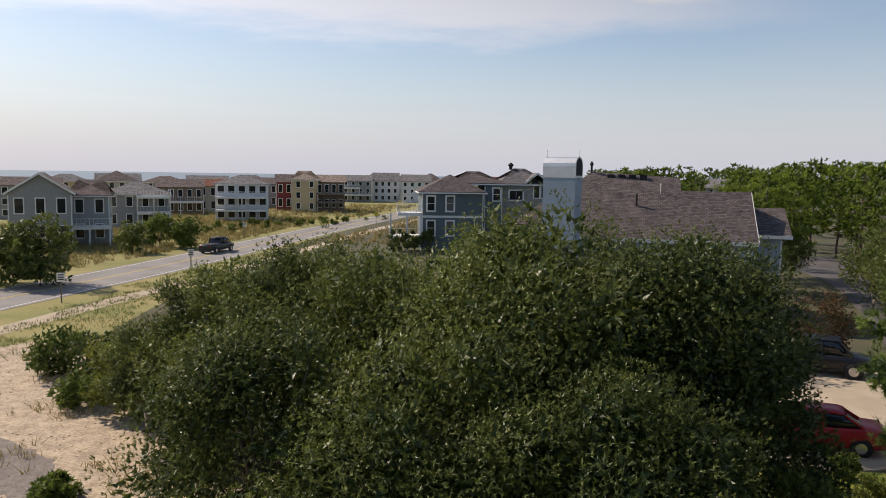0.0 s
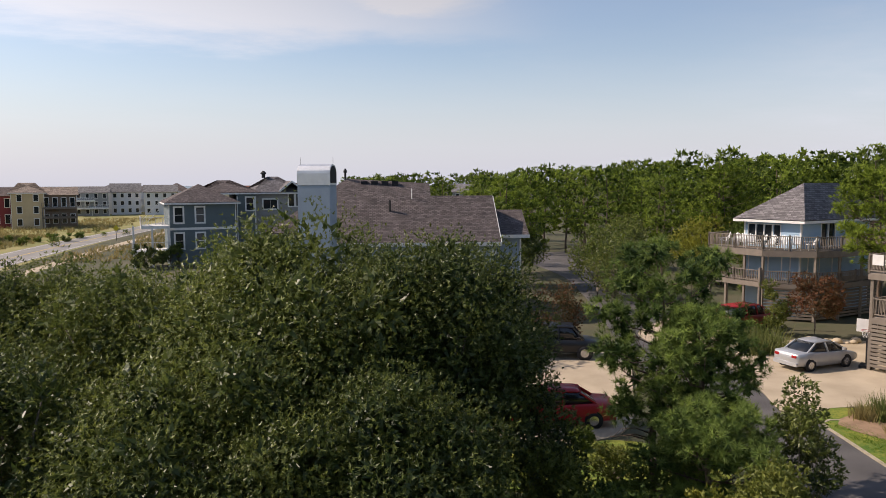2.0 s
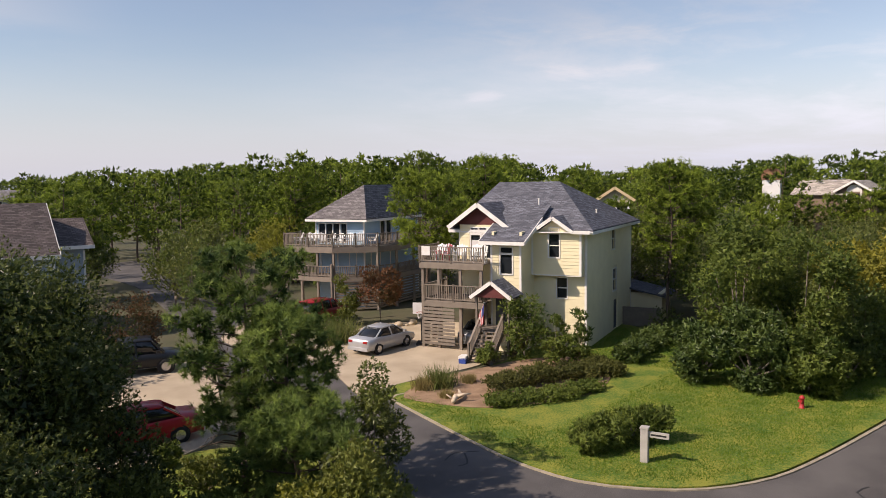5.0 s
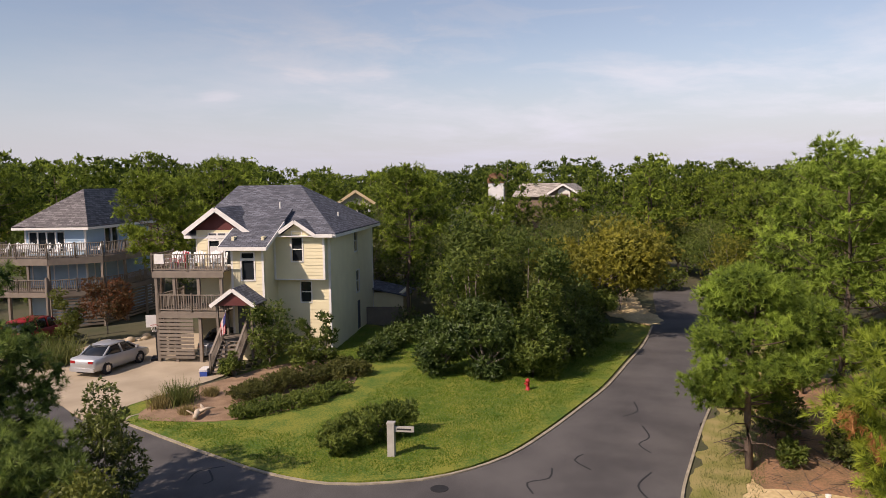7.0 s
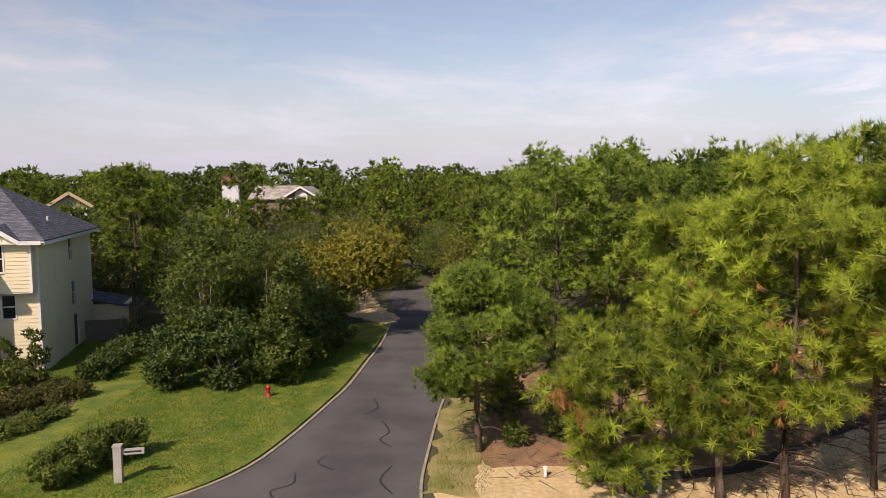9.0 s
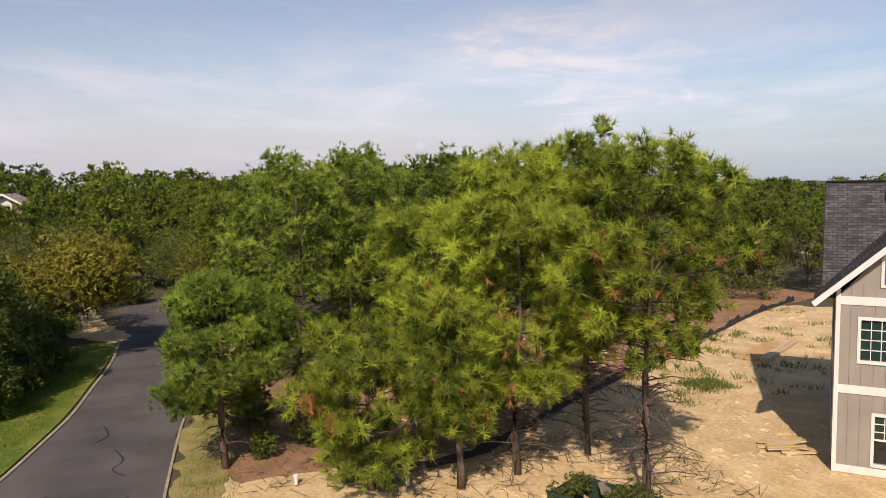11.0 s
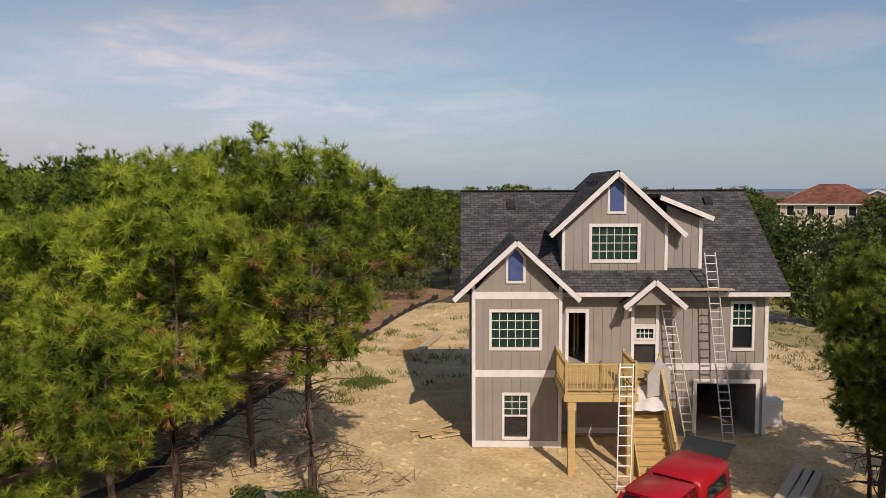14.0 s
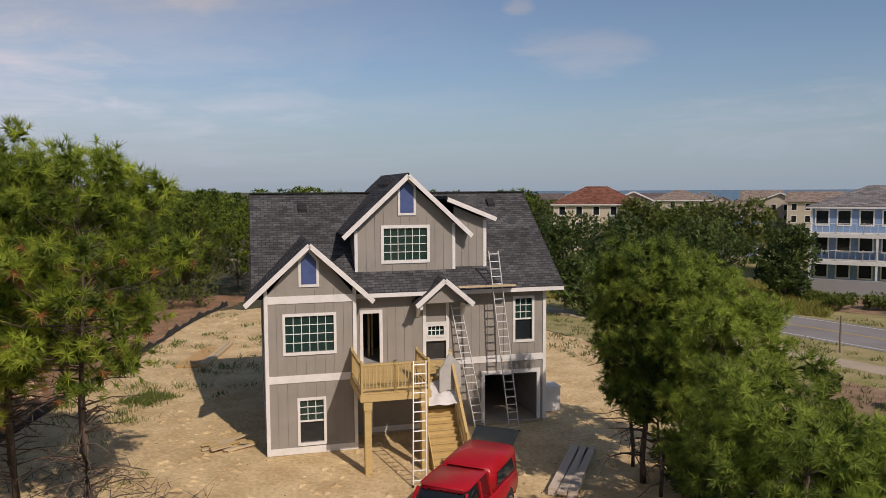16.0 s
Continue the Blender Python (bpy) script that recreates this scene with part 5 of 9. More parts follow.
dorm.battens(4.2, 8.6, 6.69, lambda a: 10.45 - abs(a - DC) * 0.92, mat=SIDING_GREY, holes=[(5.25, 6.97, 7.54, 8.56), (5.98, 8.9, 6.94, 10.8)])
dorm.window(*h_d[0], grid=(6, 4), pane=GLASS_GREEN, trim=0.13, label="white-trimmed dormer window with muntins")
gable_light(dorm, DC, 9.06, 0.62, 10.12, 10.42)
dorm.board(4.04, 6.66, 4.18, 8.35, 0.036, "corner_board")
dorm.board(8.6, 6.66, 8.74, 8.6, 0.036, "corner_board")
for x, ang in ((4.06, -90), (8.72, 90)):
    f = Face(house, (x, 8.6 if ang < 0 else DY), ang)
    f.wall("dormer_wall", 0, 8.6 - DY, 6.3, 8.45, SIDING_GREY, thick=0.1)
for s in (-1, 1):
    roof_slab(house, [(DC + s * DH, DY - 0.42, DL), (DC, DY - 0.42, DP), (DC, 8.2, DP), (DC + s * DH, 8.2, DL)], BLACK_ROOF, label="shingled dormer roof")
    fascia(house, (DC + s * DH, DY - 0.44, DL - 0.13), (DC, DY - 0.44, DP - 0.13), 0.05, 0.19)
# shed dormer at its side
shed = Face(house, (0, DY + 0.12), 0)
shed.slice("dormer_wall", [(8.72, 6.6), (10.28, 6.6), (10.28, 8.72), (8.72, 9.3)], SIDING_GREY, -0.12)
shed.battens(8.74, 10.2, 6.74, lambda a: 9.2 - (a - 8.72) * 0.37, mat=SIDING_GREY)
shed.board(10.15, 6.7, 10.3, 8.7, 0.036, "corner_board")
roof_slab(house, [(8.3, DY - 0.3, 9.72), (10.65, DY - 0.3, 8.86), (10.65, 5.0, 8.86), (8.3, 5.9, 9.72)], BLACK_ROOF)
fascia(house, (8.3, DY - 0.32, 9.6), (10.65, DY - 0.32, 8.74), 0.05, 0.18)
f = Face(house, (10.28, DY + 0.12), 90)
f.wall("dormer_wall", 0, 3.0, 6.6, 8.74, SIDING_GREY, thick=0.1)
# roof vents
for x, y in ((2.0, 5.3), (11.7, 5.5)):
    part("roof_vent", Shape().prism([(x - 0.2, y - 0.2, up_main(y - 0.2) + 0.02), (x + 0.2, y - 0.2, up_main(y - 0.2) + 0.02), (x + 0.2, y + 0.15, up_main(y + 0.15) + 0.02), (x - 0.2, y + 0.15, up_main(y + 0.15) + 0.02)], (0, -0.02, 0.13)), RUBBER, house, "black roof vent")
for k in range(4):
    y = 3.2 + k * 0.75
    z = DP - 0.45 * (DP - DL) / DH
    part("roof_vent", Shape().prism([(DC - 0.62, y, z - 0.14), (DC - 0.3, y, z + 0.14), (DC - 0.3, y + 0.3, z + 0.14), (DC - 0.62, y + 0.3, z - 0.14)], (-0.06, 0, 0.08)), RUBBER, house, "black roof vent")
# little gable over the front door
PC, PY = 7.85, 0.6
for s in (-1, 1):
    roof_slab(house, [(PC + s * 1.32, PY, 5.42), (PC, PY, 6.45), (PC, 1.8, 6.45), (PC + s * 1.32, 1.6, 5.42)], BLACK_ROOF, 0.1, label="small shingled porch gable")
    fascia(house, (PC + s * 1.32, PY - 0.02, 5.34), (PC, PY - 0.02, 6.36), 0.05, 0.2)
    x = PC + s * 1.05
    part("bracket", Shape().prism([(x - 0.07, 1.57, 4.75), (x - 0.07, 1.57, 5.35), (x - 0.07, 0.75, 5.35), (x - 0.07, 0.75, 5.2), (x - 0.07, 1.2, 5.1)], (0.14, 0, 0)), WHITE, house, "white gable bracket")
main.slice("porch_gable", [(PC - 1.0, 5.42), (PC + 1.0, 5.42), (PC, 6.25)], SIDING_GREY, 0.0, 0.7)
# deck on posts, with the stair
DZ = 2.92
for i in range(28):
    y = -2.78 + i * 0.153
    part("deck_board", Shape().box(3.5 if y < -0.14 else 3.8, y, DZ - 0.04, 6.25, y + 0.142, DZ), FRESH_WOOD, house)
for i in range(13):
    y = -0.5 + i * 0.158
    part("deck_board", Shape().box(6.25, y, DZ - 0.04, 7.95, y + 0.142, DZ), FRESH_WOOD, house)
part("rim_joist", Shape().box(3.47, -2.83, DZ - 0.3, 6.28, -2.785, DZ - 0.045), FRESH_WOOD, house)
part("rim_joist", Shape().box(3.47, -2.78, DZ - 0.3, 3.515, 0.0, DZ - 0.045), FRESH_WOOD, house)
part("rim_joist", Shape().box(6.235, -2.78, DZ - 0.3, 6.28, 1.58, DZ - 0.045), FRESH_WOOD, house)
for x in (3.77, 6.02):
    p = Shape().box(x - 0.13, -2.77, 0, x + 0.13, -2.51, DZ - 0.3)
    part("post", p, FRESH_WOOD, house, "boxed pine deck post")
    part("post_cap", Shape().box(x - 0.16, -2.799, DZ - 0.62, x + 0.16, -2.48, DZ - 0.302), FRESH_WOOD, house)
railing(house, (3.55, -2.73), (4.85, -2.73), DZ, 1.0, mat=FRESH_WOOD)
railing(house, (4.85, -2.73), (6.2, -2.73), DZ, 1.0, mat=FRESH_WOOD)
railing(house, (3.55, -2.6), (3.55, -0.1), DZ, 1.0, mat=FRESH_WOOD)
railing(house, (6.2, -2.6), (6.2, -0.7), DZ, 1.0, mat=FRESH_WOOD)
N_ST = 14
for i in range(N_ST):
    z, y = DZ * (i + 1) / (N_ST + 1), -3.0 + i * 0.19
    part("tread", Shape().box(6.33, y, z - 0.045, 7.62, y + 0.24, z), FRESH_WOOD, house)
    part("riser", Shape().box(6.34, y + 0.03, z - 0.195, 7.61, y + 0.05, z - 0.046), FRESH_WOOD, house)
for x in (6.305, 7.645):
    part("stringer", Shape().beam((x, -3.05, 0.02), (x, -0.4, DZ - 0.12), 0.04, 0.28), FRESH_WOOD, house)
railing(house, (7.72, -2.95), (7.72, -0.5), 0.2, 0.95, 0.14, FRESH_WOOD, slope=2.55)
# staging plank laid along the eave
part("plank", Shape().box(8.5, 0.65, 6.02, 11.2, 0.95, 6.07), PALE_WOOD, house, "long pale plank on roof brackets")
for x in (8.9, 11.0):
    part("bracket", Shape().beam((x, 0.8, 6.0), (x, 1.3, 6.0), 0.05, 0.04), ALU, house)


def on_lot(x, y, z=0.0, turn=0.0):
    return NEW_M @ pose(x * MX, y, z, 0, 0, turn)


def lot_vec(x, y, z):
    return NEW_M @ Vector((x * MX, y, z))


side = NEW_M.to_3x3() @ Vector((1, 0, 0))
ladder(lot_vec(5.42, -4.25, 0.0), lot_vec(5.8, -2.86, 3.98), 0.45, side, 13, "aluminium extension ladder leaning on the new deck")
ladder(lot_vec(9.5, 0.6, 0.0), lot_vec(8.6, 1.5, 5.2), 0.42, side, 17, "aluminium ladder leaning against the grey siding")
ladder(lot_vec(11.0, 0.3, 0.0), lot_vec(10.3, 1.2, 7.45), 0.42, side, 24, "long aluminium extension ladder leaning on the roof edge")

# ---- yellow house ----
YELLOW_SIDING = material("yellow_lap_siding", (0.74, 0.665, 0.44), (0.68, 0.61, 0.4), scale=1.2, rough=0.7, bump=0.1, bump_scale=30)
BLUE_SIDING = material("pale_blue_lap_siding", (0.34, 0.47, 0.58), (0.3, 0.42, 0.53), scale=1.2, rough=0.7, bump=0.1, bump_scale=30)
GREYBLUE_SIDING = material("grey_blue_lap_siding", (0.3, 0.36, 0.42), (0.26, 0.32, 0.38), scale=1.2, rough=0.7, bump=0.1, bump_scale=30)
TEAL_SIDING = material("slate_teal_lap_siding", (0.115, 0.145, 0.15), (0.1, 0.128, 0.133), scale=1.2, rough=0.7, bump=0.1, bump_scale=30)
MAROON = material("maroon_gable_boards", (0.12, 0.03, 0.028), (0.09, 0.022, 0.02), scale=2, rough=0.7)
SLATE_ROOF = shingles("slate_grey_shingles", (0.15, 0.155, 0.18), (0.11, 0.115, 0.135), (0.19, 0.19, 0.21), course=0.16, tab=0.34)
BROWN_ROOF = shingles("faded_brown_shingles", (0.155, 0.128, 0.12), (0.105, 0.09, 0.086), (0.1, 0.07, 0.074), course=0.16, tab=0.3)
GREY_ROOF = shingles("weathered_grey_shingles", (0.19, 0.175, 0.175), (0.15, 0.14, 0.14), (0.22, 0.2, 0.2), course=0.18, tab=0.36)
DARK_DOOR = material("dark_door_paint", (0.05, 0.055, 0.065), (0.035, 0.04, 0.05), scale=2, rough=0.5)


def hip_roof(parent, x0, y0, x1, y1, eave, ridge, mat, along="y", inset=None, over=0.45, fascia_mat=None, label="", left=None, shift=0.0):
    """Four sloping planes that meet at a ridge."""
    x0, y0, x1, y1 = x0 - over, y0 - over, x1 + over, y1 + over
    if along == "y":
        k = inset or (x1 - x0) / 2
        xm = (x0 + x1) / 2 + shift
        a, b = (xm, y0 + k, ridge), (xm, y1 - k, ridge)
        planes = [[(x0, y0, eave), (x1, y0, eave), a], [(x1, y0, eave), (x1, y1, eave), b, a], [(x1, y1, eave), (x0, y1, eave), b], [(x0, y1, eave), (x0, y0, eave), a, b]]
    else:
        k = inset or (y1 - y0) / 2
        ym = (y0 + y1) / 2
        a, b = (x0 + (k if left is None else left), ym, ridge), (x1 - k, ym, ridge)
        planes = [[(x0, y0, eave), (x1, y0, eave), b, a], [(x1, y0, eave), (x1, y1, eave), b], [(x1, y1, eave), (x0, y1, eave), a, b], [(x0, y1, eave), (x0, y0, eave), a]]
    for p in planes:
        roof_slab(parent, p, mat, 0.1, label=label)
    for p, q in (((x0, y0), (x1, y0)), ((x1, y0), (x1, y1)), ((x1, y1), (x0, y1)), ((x0, y1), (x0, y0))):
        fascia(parent, (*p, eave - 0.16), (*q, eave - 0.16), 0.04, 0.18, fascia_mat)
    part("soffit", Shape().box(x0 + 0.03, y0 + 0.03, eave - 0.2, x1 - 0.03, y1 - 0.03, eave - 0.14), fascia_mat or WHITE, parent)


def four_walls(parent, x0, y0, x1, y1, z0, z1, mat, holes=((), (), (), ()), corner=True):
    """Front, right, back and left walls; gives their faces."""
    fs = [Face(parent, (x0, y0), 0), Face(parent, (x1, y0), 90), Face(parent, (x1, y1), 180), Face(parent, (x0, y1), 270)]
    ls = [x1 - x0, y1 - y0, x1 - x0, y1 - y0]
    for i, (f, ln, h) in enumerate(zip(fs, ls, holes)):
        t = 0.15 if i % 2 else 0.0
        f.wall("wall", t, ln - t, z0, z1, mat, h)
        if corner:
            f.board(-0.02, z0, 0.1, z1 - 0.2, 0.03, "corner_board")
            f.board(ln - 0.1, z0, ln + 0.02, z1 - 0.2, 0.03, "corner_board")
    return fs


yh = thing("house", "three-storey pale yellow house with slate hip roof and weathered decks", "house", pose(38.55, 21.78, 0, 0, 0, -76.5) @ Matrix.Diagonal((1.03, 1, 1, 1)))
YW, YD, YE = -8.0, 11.4, 7.15
fs = four_walls(yh, YW, 0, 0, YD, 0, YE, YELLOW_SIDING, (
    [(YW * -1 - 1.75, 3.05, YW * -1 - 1.15, 4.25)],
    [(5.9, 5.5, 6.7, 6.85), (6.2, 2.7, 7.1, 4.15), (6.5, 0.1, 7.4, 2.05)], (), ()))
fs[0].window(6.25, 3.05, 6.85, 4.25, hung=True, trim=0.06, label="dark sash window in yellow siding")
fs[1].window(5.9, 5.5, 6.7, 6.85, hung=True, trim=0.07, label="dark sash window in yellow siding")
fs[1].window(6.2, 2.7, 7.1, 4.15, hung=True, trim=0.07, label="dark sash window in yellow siding")
fs[1].slice("door", [(6.5, 0.1), (7.4, 0.1), (7.4, 2.05), (6.5, 2.05)], DARK_DOOR, -0.1, -0.04, "dark side door")
hip_roof(yh, YW, 0, 0, YD, YE, 10.0, SLATE_ROOF, "x", inset=3.9, left=0.9, over=0.5, label="slate grey hip roof plane")
# cantilevered bay with a small gable
bay = Face(yh, (-3.1, -0.55), 0)
bay.wall("bay_wall", 0, 2.95, 4.5, YE - 0.05, YELLOW_SIDING, [(1.05, 5.55, 1.65, 6.9), (1.05, 7.05, 1.65, 7.1)], 0.1)
Face(yh, (-0.15, -0.55), 90).wall("bay_wall", 0, 0.55, 4.5, YE - 0.05, YELLOW_SIDING, thick=0.1)
part("bay_floor", Shape().box(-3.1, -0.55, 4.42, -0.15, 0, 4.5), WHITE, yh)
bay.slice("bay_gable", [(0.45, 7.1), (2.25, 7.1), (1.35, 7.75)], YELLOW_SIDING, -0.1)
bay.window(1.05, 5.55, 1.65, 6.9, hung=True, trim=0.08, label="dark sash window in the bay")
bay.window(1.08, 7.02, 1.62, 7.28, trim=0.05, label="small transom window under the gable")
bay.board(-0.02, 4.5, 0.1, 6.9, 0.03, "corner_board")
bay.board(2.85, 4.5, 2.97, 6.9, 0.03, "corner_board")
for s in (-1, 1):
    roof_slab(yh, [(-1.75 + s * 1.2, -0.95, 7.12), (-1.75, -0.95, 7.95), (-1.75, 1.7, 7.95), (-1.75 + s * 1.2, 0.2, 7.12)], SLATE_ROOF, 0.08)
    fascia(yh, (-1.75 + s * 1.2, -0.97, 7.04), (-1.75, -0.97, 7.87), 0.05, 0.2)
fascia(yh, (-3.5, -0.95, 7.05), (-2.95, -0.95, 7.05), 0.06, 0.2)
fascia(yh, (-0.6, -0.95, 7.05), (0.45, -0.95, 7.05), 0.06, 0.2)
part("soffit", Shape().box(-3.5, -0.95, 7.0, 0.45, -0.5, 7.04), WHITE, yh)
# stair tower
tw = Face(yh, (-5.0, -2.2), 0)
tw.wall("tower_wall", 0, 1.85, 0.0, 6.55, YELLOW_SIDING, [(0.6, 4.65, 1.3, 5.75), (0.6, 5.88, 1.3, 6.18)])
Face(yh, (-3.15, -2.2), 90).wall("tower_wall", 0.15, 2.2, 0.0, 7.1, YELLOW_SIDING)
Face(yh, (-5.0, 0.0), 270).wall("tower_wall", 0, 2.05, 0.0, 7.1, YELLOW_SIDING)
tw.window(0.6, 4.65, 1.3, 5.75, trim=0.08, label="tall dark fixed window")
tw.window(0.6, 5.88, 1.3, 6.18, trim=0.06, label="dark transom window")
tw.board(-0.02, 0, 0.1, 6.4, 0.03, "corner_board")
tw.board(1.75, 0, 1.87, 6.4, 0.03, "corner_board")
roof_slab(yh, [(-5.5, -2.75, 6.6), (-2.75, -2.75, 6.6), (-2.75, 2.0, 8.55), (-5.5, 2.0, 8.55)], SLATE_ROOF, 0.1, label="slate roof running down over the stair tower")
fascia(yh, (-5.5, -2.77, 6.47), (-2.75, -2.77, 6.47), 0.05, 0.2)
for x in (-5.52, -2.73):
    fascia(yh, (x, -2.75, 6.5), (x, 0.3, 7.75), 0.05, 0.2)
# gabled great-room front behind the upper deck
gb = Face(yh, (-7.75, -0.5), 0)
gb.wall("gable_wall", 0, 2.75, 5.2, 7.4, YELLOW_SIDING, [(0.75, 5.35, 1.35, 6.75), (1.5, 5.35, 2.35, 6.75), (0.75, 6.88, 2.35, 7.2)], 0.12)
gb.slice("gable", [(-0.2, 7.4), (2.95, 7.4), (1.38, 8.55)], MAROON, -0.1, 0.01, "maroon boarded gable")
for q in ((0.75, 5.35, 1.35, 6.75), (1.5, 5.35, 2.35, 6.75)):
    gb.window(*q, trim=0.07, label="tall dark glazed door")
for k in range(3):
    gb.window(0.75 + k * 0.56, 6.88, 1.2 + k * 0.56, 7.2, trim=0.05, label="transom window")
for s in (-1, 1):
    roof_slab(yh, [(-6.37 + s * 1.95, -1.0, 7.32), (-6.37, -1.0, 8.75), (-6.37, 3.0, 8.75), (-6.37 + s * 1.95, 0.6, 7.32)], SLATE_ROOF, 0.1)
    fascia(yh, (-6.37 + s * 1.95, -1.02, 7.22), (-6.37, -1.02, 8.65), 0.05, 0.26)
for x, y, z in ((-3.6, 2.2, 8.6), (-1.2, 7.6, 8.0), (-0.6, 4.4, 7.85)):
    part("vent_pipe", Shape().lathe([(0.05, 0), (0.05, 0.42), (0.07, 0.42), (0.07, 0.46)], 8, (x, y, z - 0.1)), WHITE, yh)


def deck(parent, outline, z, mat, rail_h=1.0, thick=0.3, rails=None, step=0.14):
    """A timber deck: boards' frame as one slab, rim and a railing along the outer edges."""
    part("deck_floor", Shape().prism([(*p, z - 0.06) for p in outline], (0, 0, 0.06)), mat, parent)
    n = len(outline)
    for i in rails if rails is not None else range(n):
        a, b = outline[i], outline[(i + 1) % n]
        part("rim_joist", Shape().beam((*a, z - 0.06 - thick / 2), (*b, z - 0.06 - thick / 2), 0.06, thick), mat, parent)
        ln = math.hypot(b[0] - a[0], b[1] - a[1])
        k = max(1, round(ln / 2.2))
        for j in range(k):
            p = [a[0] + (b[0] - a[0]) * j / k, a[1] + (b[1] - a[1]) * j / k]
            q = [a[0] + (b[0] - a[0]) * (j + 1) / k, a[1] + (b[1] - a[1]) * (j + 1) / k]
            railing(parent, p, q, z, rail_h, step, mat, size=0.04)


deck(yh, [(-9.2, -3.1), (-5.1, -3.1), (-5.1, -0.55), (-9.2, -0.55)], 5.25, OLD_WOOD, rails=(0, 3), rail_h=0.95)
deck(yh, [(-8.9, -3.1), (-5.1, -3.1), (-5.1, -0.05), (-8.9, -0.05)], 2.95, OLD_WOOD, rails=(0, 3), rail_h=0.95)
for x in (-9.05, -8.0, -6.6, -5.3):
    part("post", Shape().box(x - 0.08, -3.04, 0, x + 0.08, -2.88, 4.95), OLD_WOOD, yh)
part("post", Shape().box(-9.1, -0.75, 0, -8.94, -0.6, 4.95), OLD_WOOD, yh)
for i in range(12):
    z = 0.25 + i * 0.21
    part("slat", Shape().box(-8.95, -3.12, z, -6.95, -3.09, z + 0.15), OLD_WOOD, yh)
    part("slat", Shape().box(-8.98, -3.05, z, -8.95, -0.6, z + 0.15), OLD_WOOD, yh)
# covered stair
pf = Face(yh, (-5.35, -3.9), 0)
for s in (-1, 1):
    roof_slab(yh, [(-4.25 + s * 1.25, -4.1, 3.5), (-4.25, -4.1, 4.42), (-4.25, -2.2, 4.42), (-4.25 + s * 1.25, -2.2, 3.5)], SLATE_ROOF, 0.09, label="small slate porch roof")
    fascia(yh, (-4.25 + s * 1.25, -4.12, 3.42), (-4.25, -4.12, 4.34), 0.05, 0.2)
pf.slice("porch_gable", [(0.15, 3.45), (2.05, 3.45), (1.1, 4.15)], MAROON, 0.0, 0.05, "maroon porch gable")
for x in (-5.2, -3.3):
    for y in (-3.85, -2.5):
        part("post", Shape().box(x - 0.06, y - 0.06, 0, x + 0.06, y + 0.06, 3.5), OLD_WOOD, yh)
part("porch_floor", Shape().box(-5.3, -3.9, 1.45, -3.2, -2.2, 1.55), OLD_WOOD, yh)
part("door", Shape().box(-4.7, -2.26, 1.55, -3.75, -2.2, 3.4), DARK_DOOR, yh, "dark front door")
for i in range(8):
    part("tread", Shape().box(-4.85, -5.7 + i * 0.23, 0.19 * (i + 1) - 0.06, -3.65, -5.42 + i * 0.23, 0.19 * (i + 1)), OLD_WOOD, yh)
for x in (-4.9, -3.6):
    part("stringer", Shape().beam((x, -5.75, 0.02), (x, -3.9, 1.42), 0.05, 0.26), OLD_WOOD, yh)
    railing(yh, (x, -5.7), (x, -3.95), 0.12, 0.95, 0.15, OLD_WOOD, slope=1.4)
# lean-to at the back
part("lean_to", Shape().box(-2.0, YD, 0, 2.2, YD + 3.2, 1.9), YELLOW_SIDING, yh)
roof_slab(yh, [(-2.2, YD - 0.4, 2.75), (2.6, YD - 0.4, 1.75), (2.6, YD + 3.5, 1.75), (-2.2, YD + 3.5, 2.75)], SLATE_ROOF, 0.1)
part("fence_panel", Shape().box(0.1, 8.6, 0, 2.6, 8.66, 1.3), OLD_WOOD, yh)
Y_M = yh.matrix_basis


def at_yellow(x, y, z=0.0, turn=0.0):
    return Y_M @ pose(x, y, z, 0, 0, turn)


# ---- pale blue house with wrap-round decks ----
bh = thing("house", "pale blue house with grey hip roof and wrap-round weathered decks", "house", pose(41.51, 43.67, 0, 0, 0, -75))
fs = four_walls(bh, -4.7, 0, 0, 9.4, 0, 7.2, BLUE_SIDING, (
    [(0.35, 5.3, 0.95, 6.8), (1.05, 5.3, 1.65, 6.8), (1.75, 5.3, 2.35, 6.8), (2.5, 5.3, 3.1, 6.8)], [(2.6, 5.2, 3.4, 6.9), (3.6, 5.2, 4.4, 6.9)], (), ()))
for k in range(4):
    fs[0].window(0.35 + k * 0.7, 5.3, 0.95 + k * 0.7, 6.8, trim=0.05, label="tall dark window in a white-framed row")
for k in range(2):
    fs[1].window(2.6 + k, 5.2, 3.4 + k, 6.9, trim=0.08, label="white-framed glazed deck door")
hip_roof(bh, -4.7, 0, 0, 9.4, 7.25, 9.95, GREY_ROOF, "y", inset=3.0, over=0.6, shift=0.95, label="weathered grey hip roof plane")
lower = Face(bh, (-4.7, -0.01), 0)
for a, w in ((0.5, 1.6), (3.3, 0.6)):
    lower.window(a, 2.9, a + w, 4.6, trim=0.08, label="dark glazed opening on the lower deck", out=0.04)
side_b = Face(bh, (0.01, 0), 90)
for a, w in ((1.0, 1.4), (4.2, 0.9)):
    side_b.window(a, 2.9, a + w, 4.6, trim=0.08, label="dark glazed opening on the lower deck", out=0.04)
RING = [(-6.2, -2.3), (-1.4, -2.5), (1.6, -0.6), (2.2, 1.5), (2.2, 7.5), (0.0, 7.5), (0.0, 0.0), (-6.2, 0.0)]
deck(bh, RING, 5.1, OLD_WOOD, rails=(0, 1, 2, 3, 7), thick=0.42)
deck(bh, RING, 2.7, OLD_WOOD, rails=(0, 1, 2, 3), thick=0.3, rail_h=0.85)
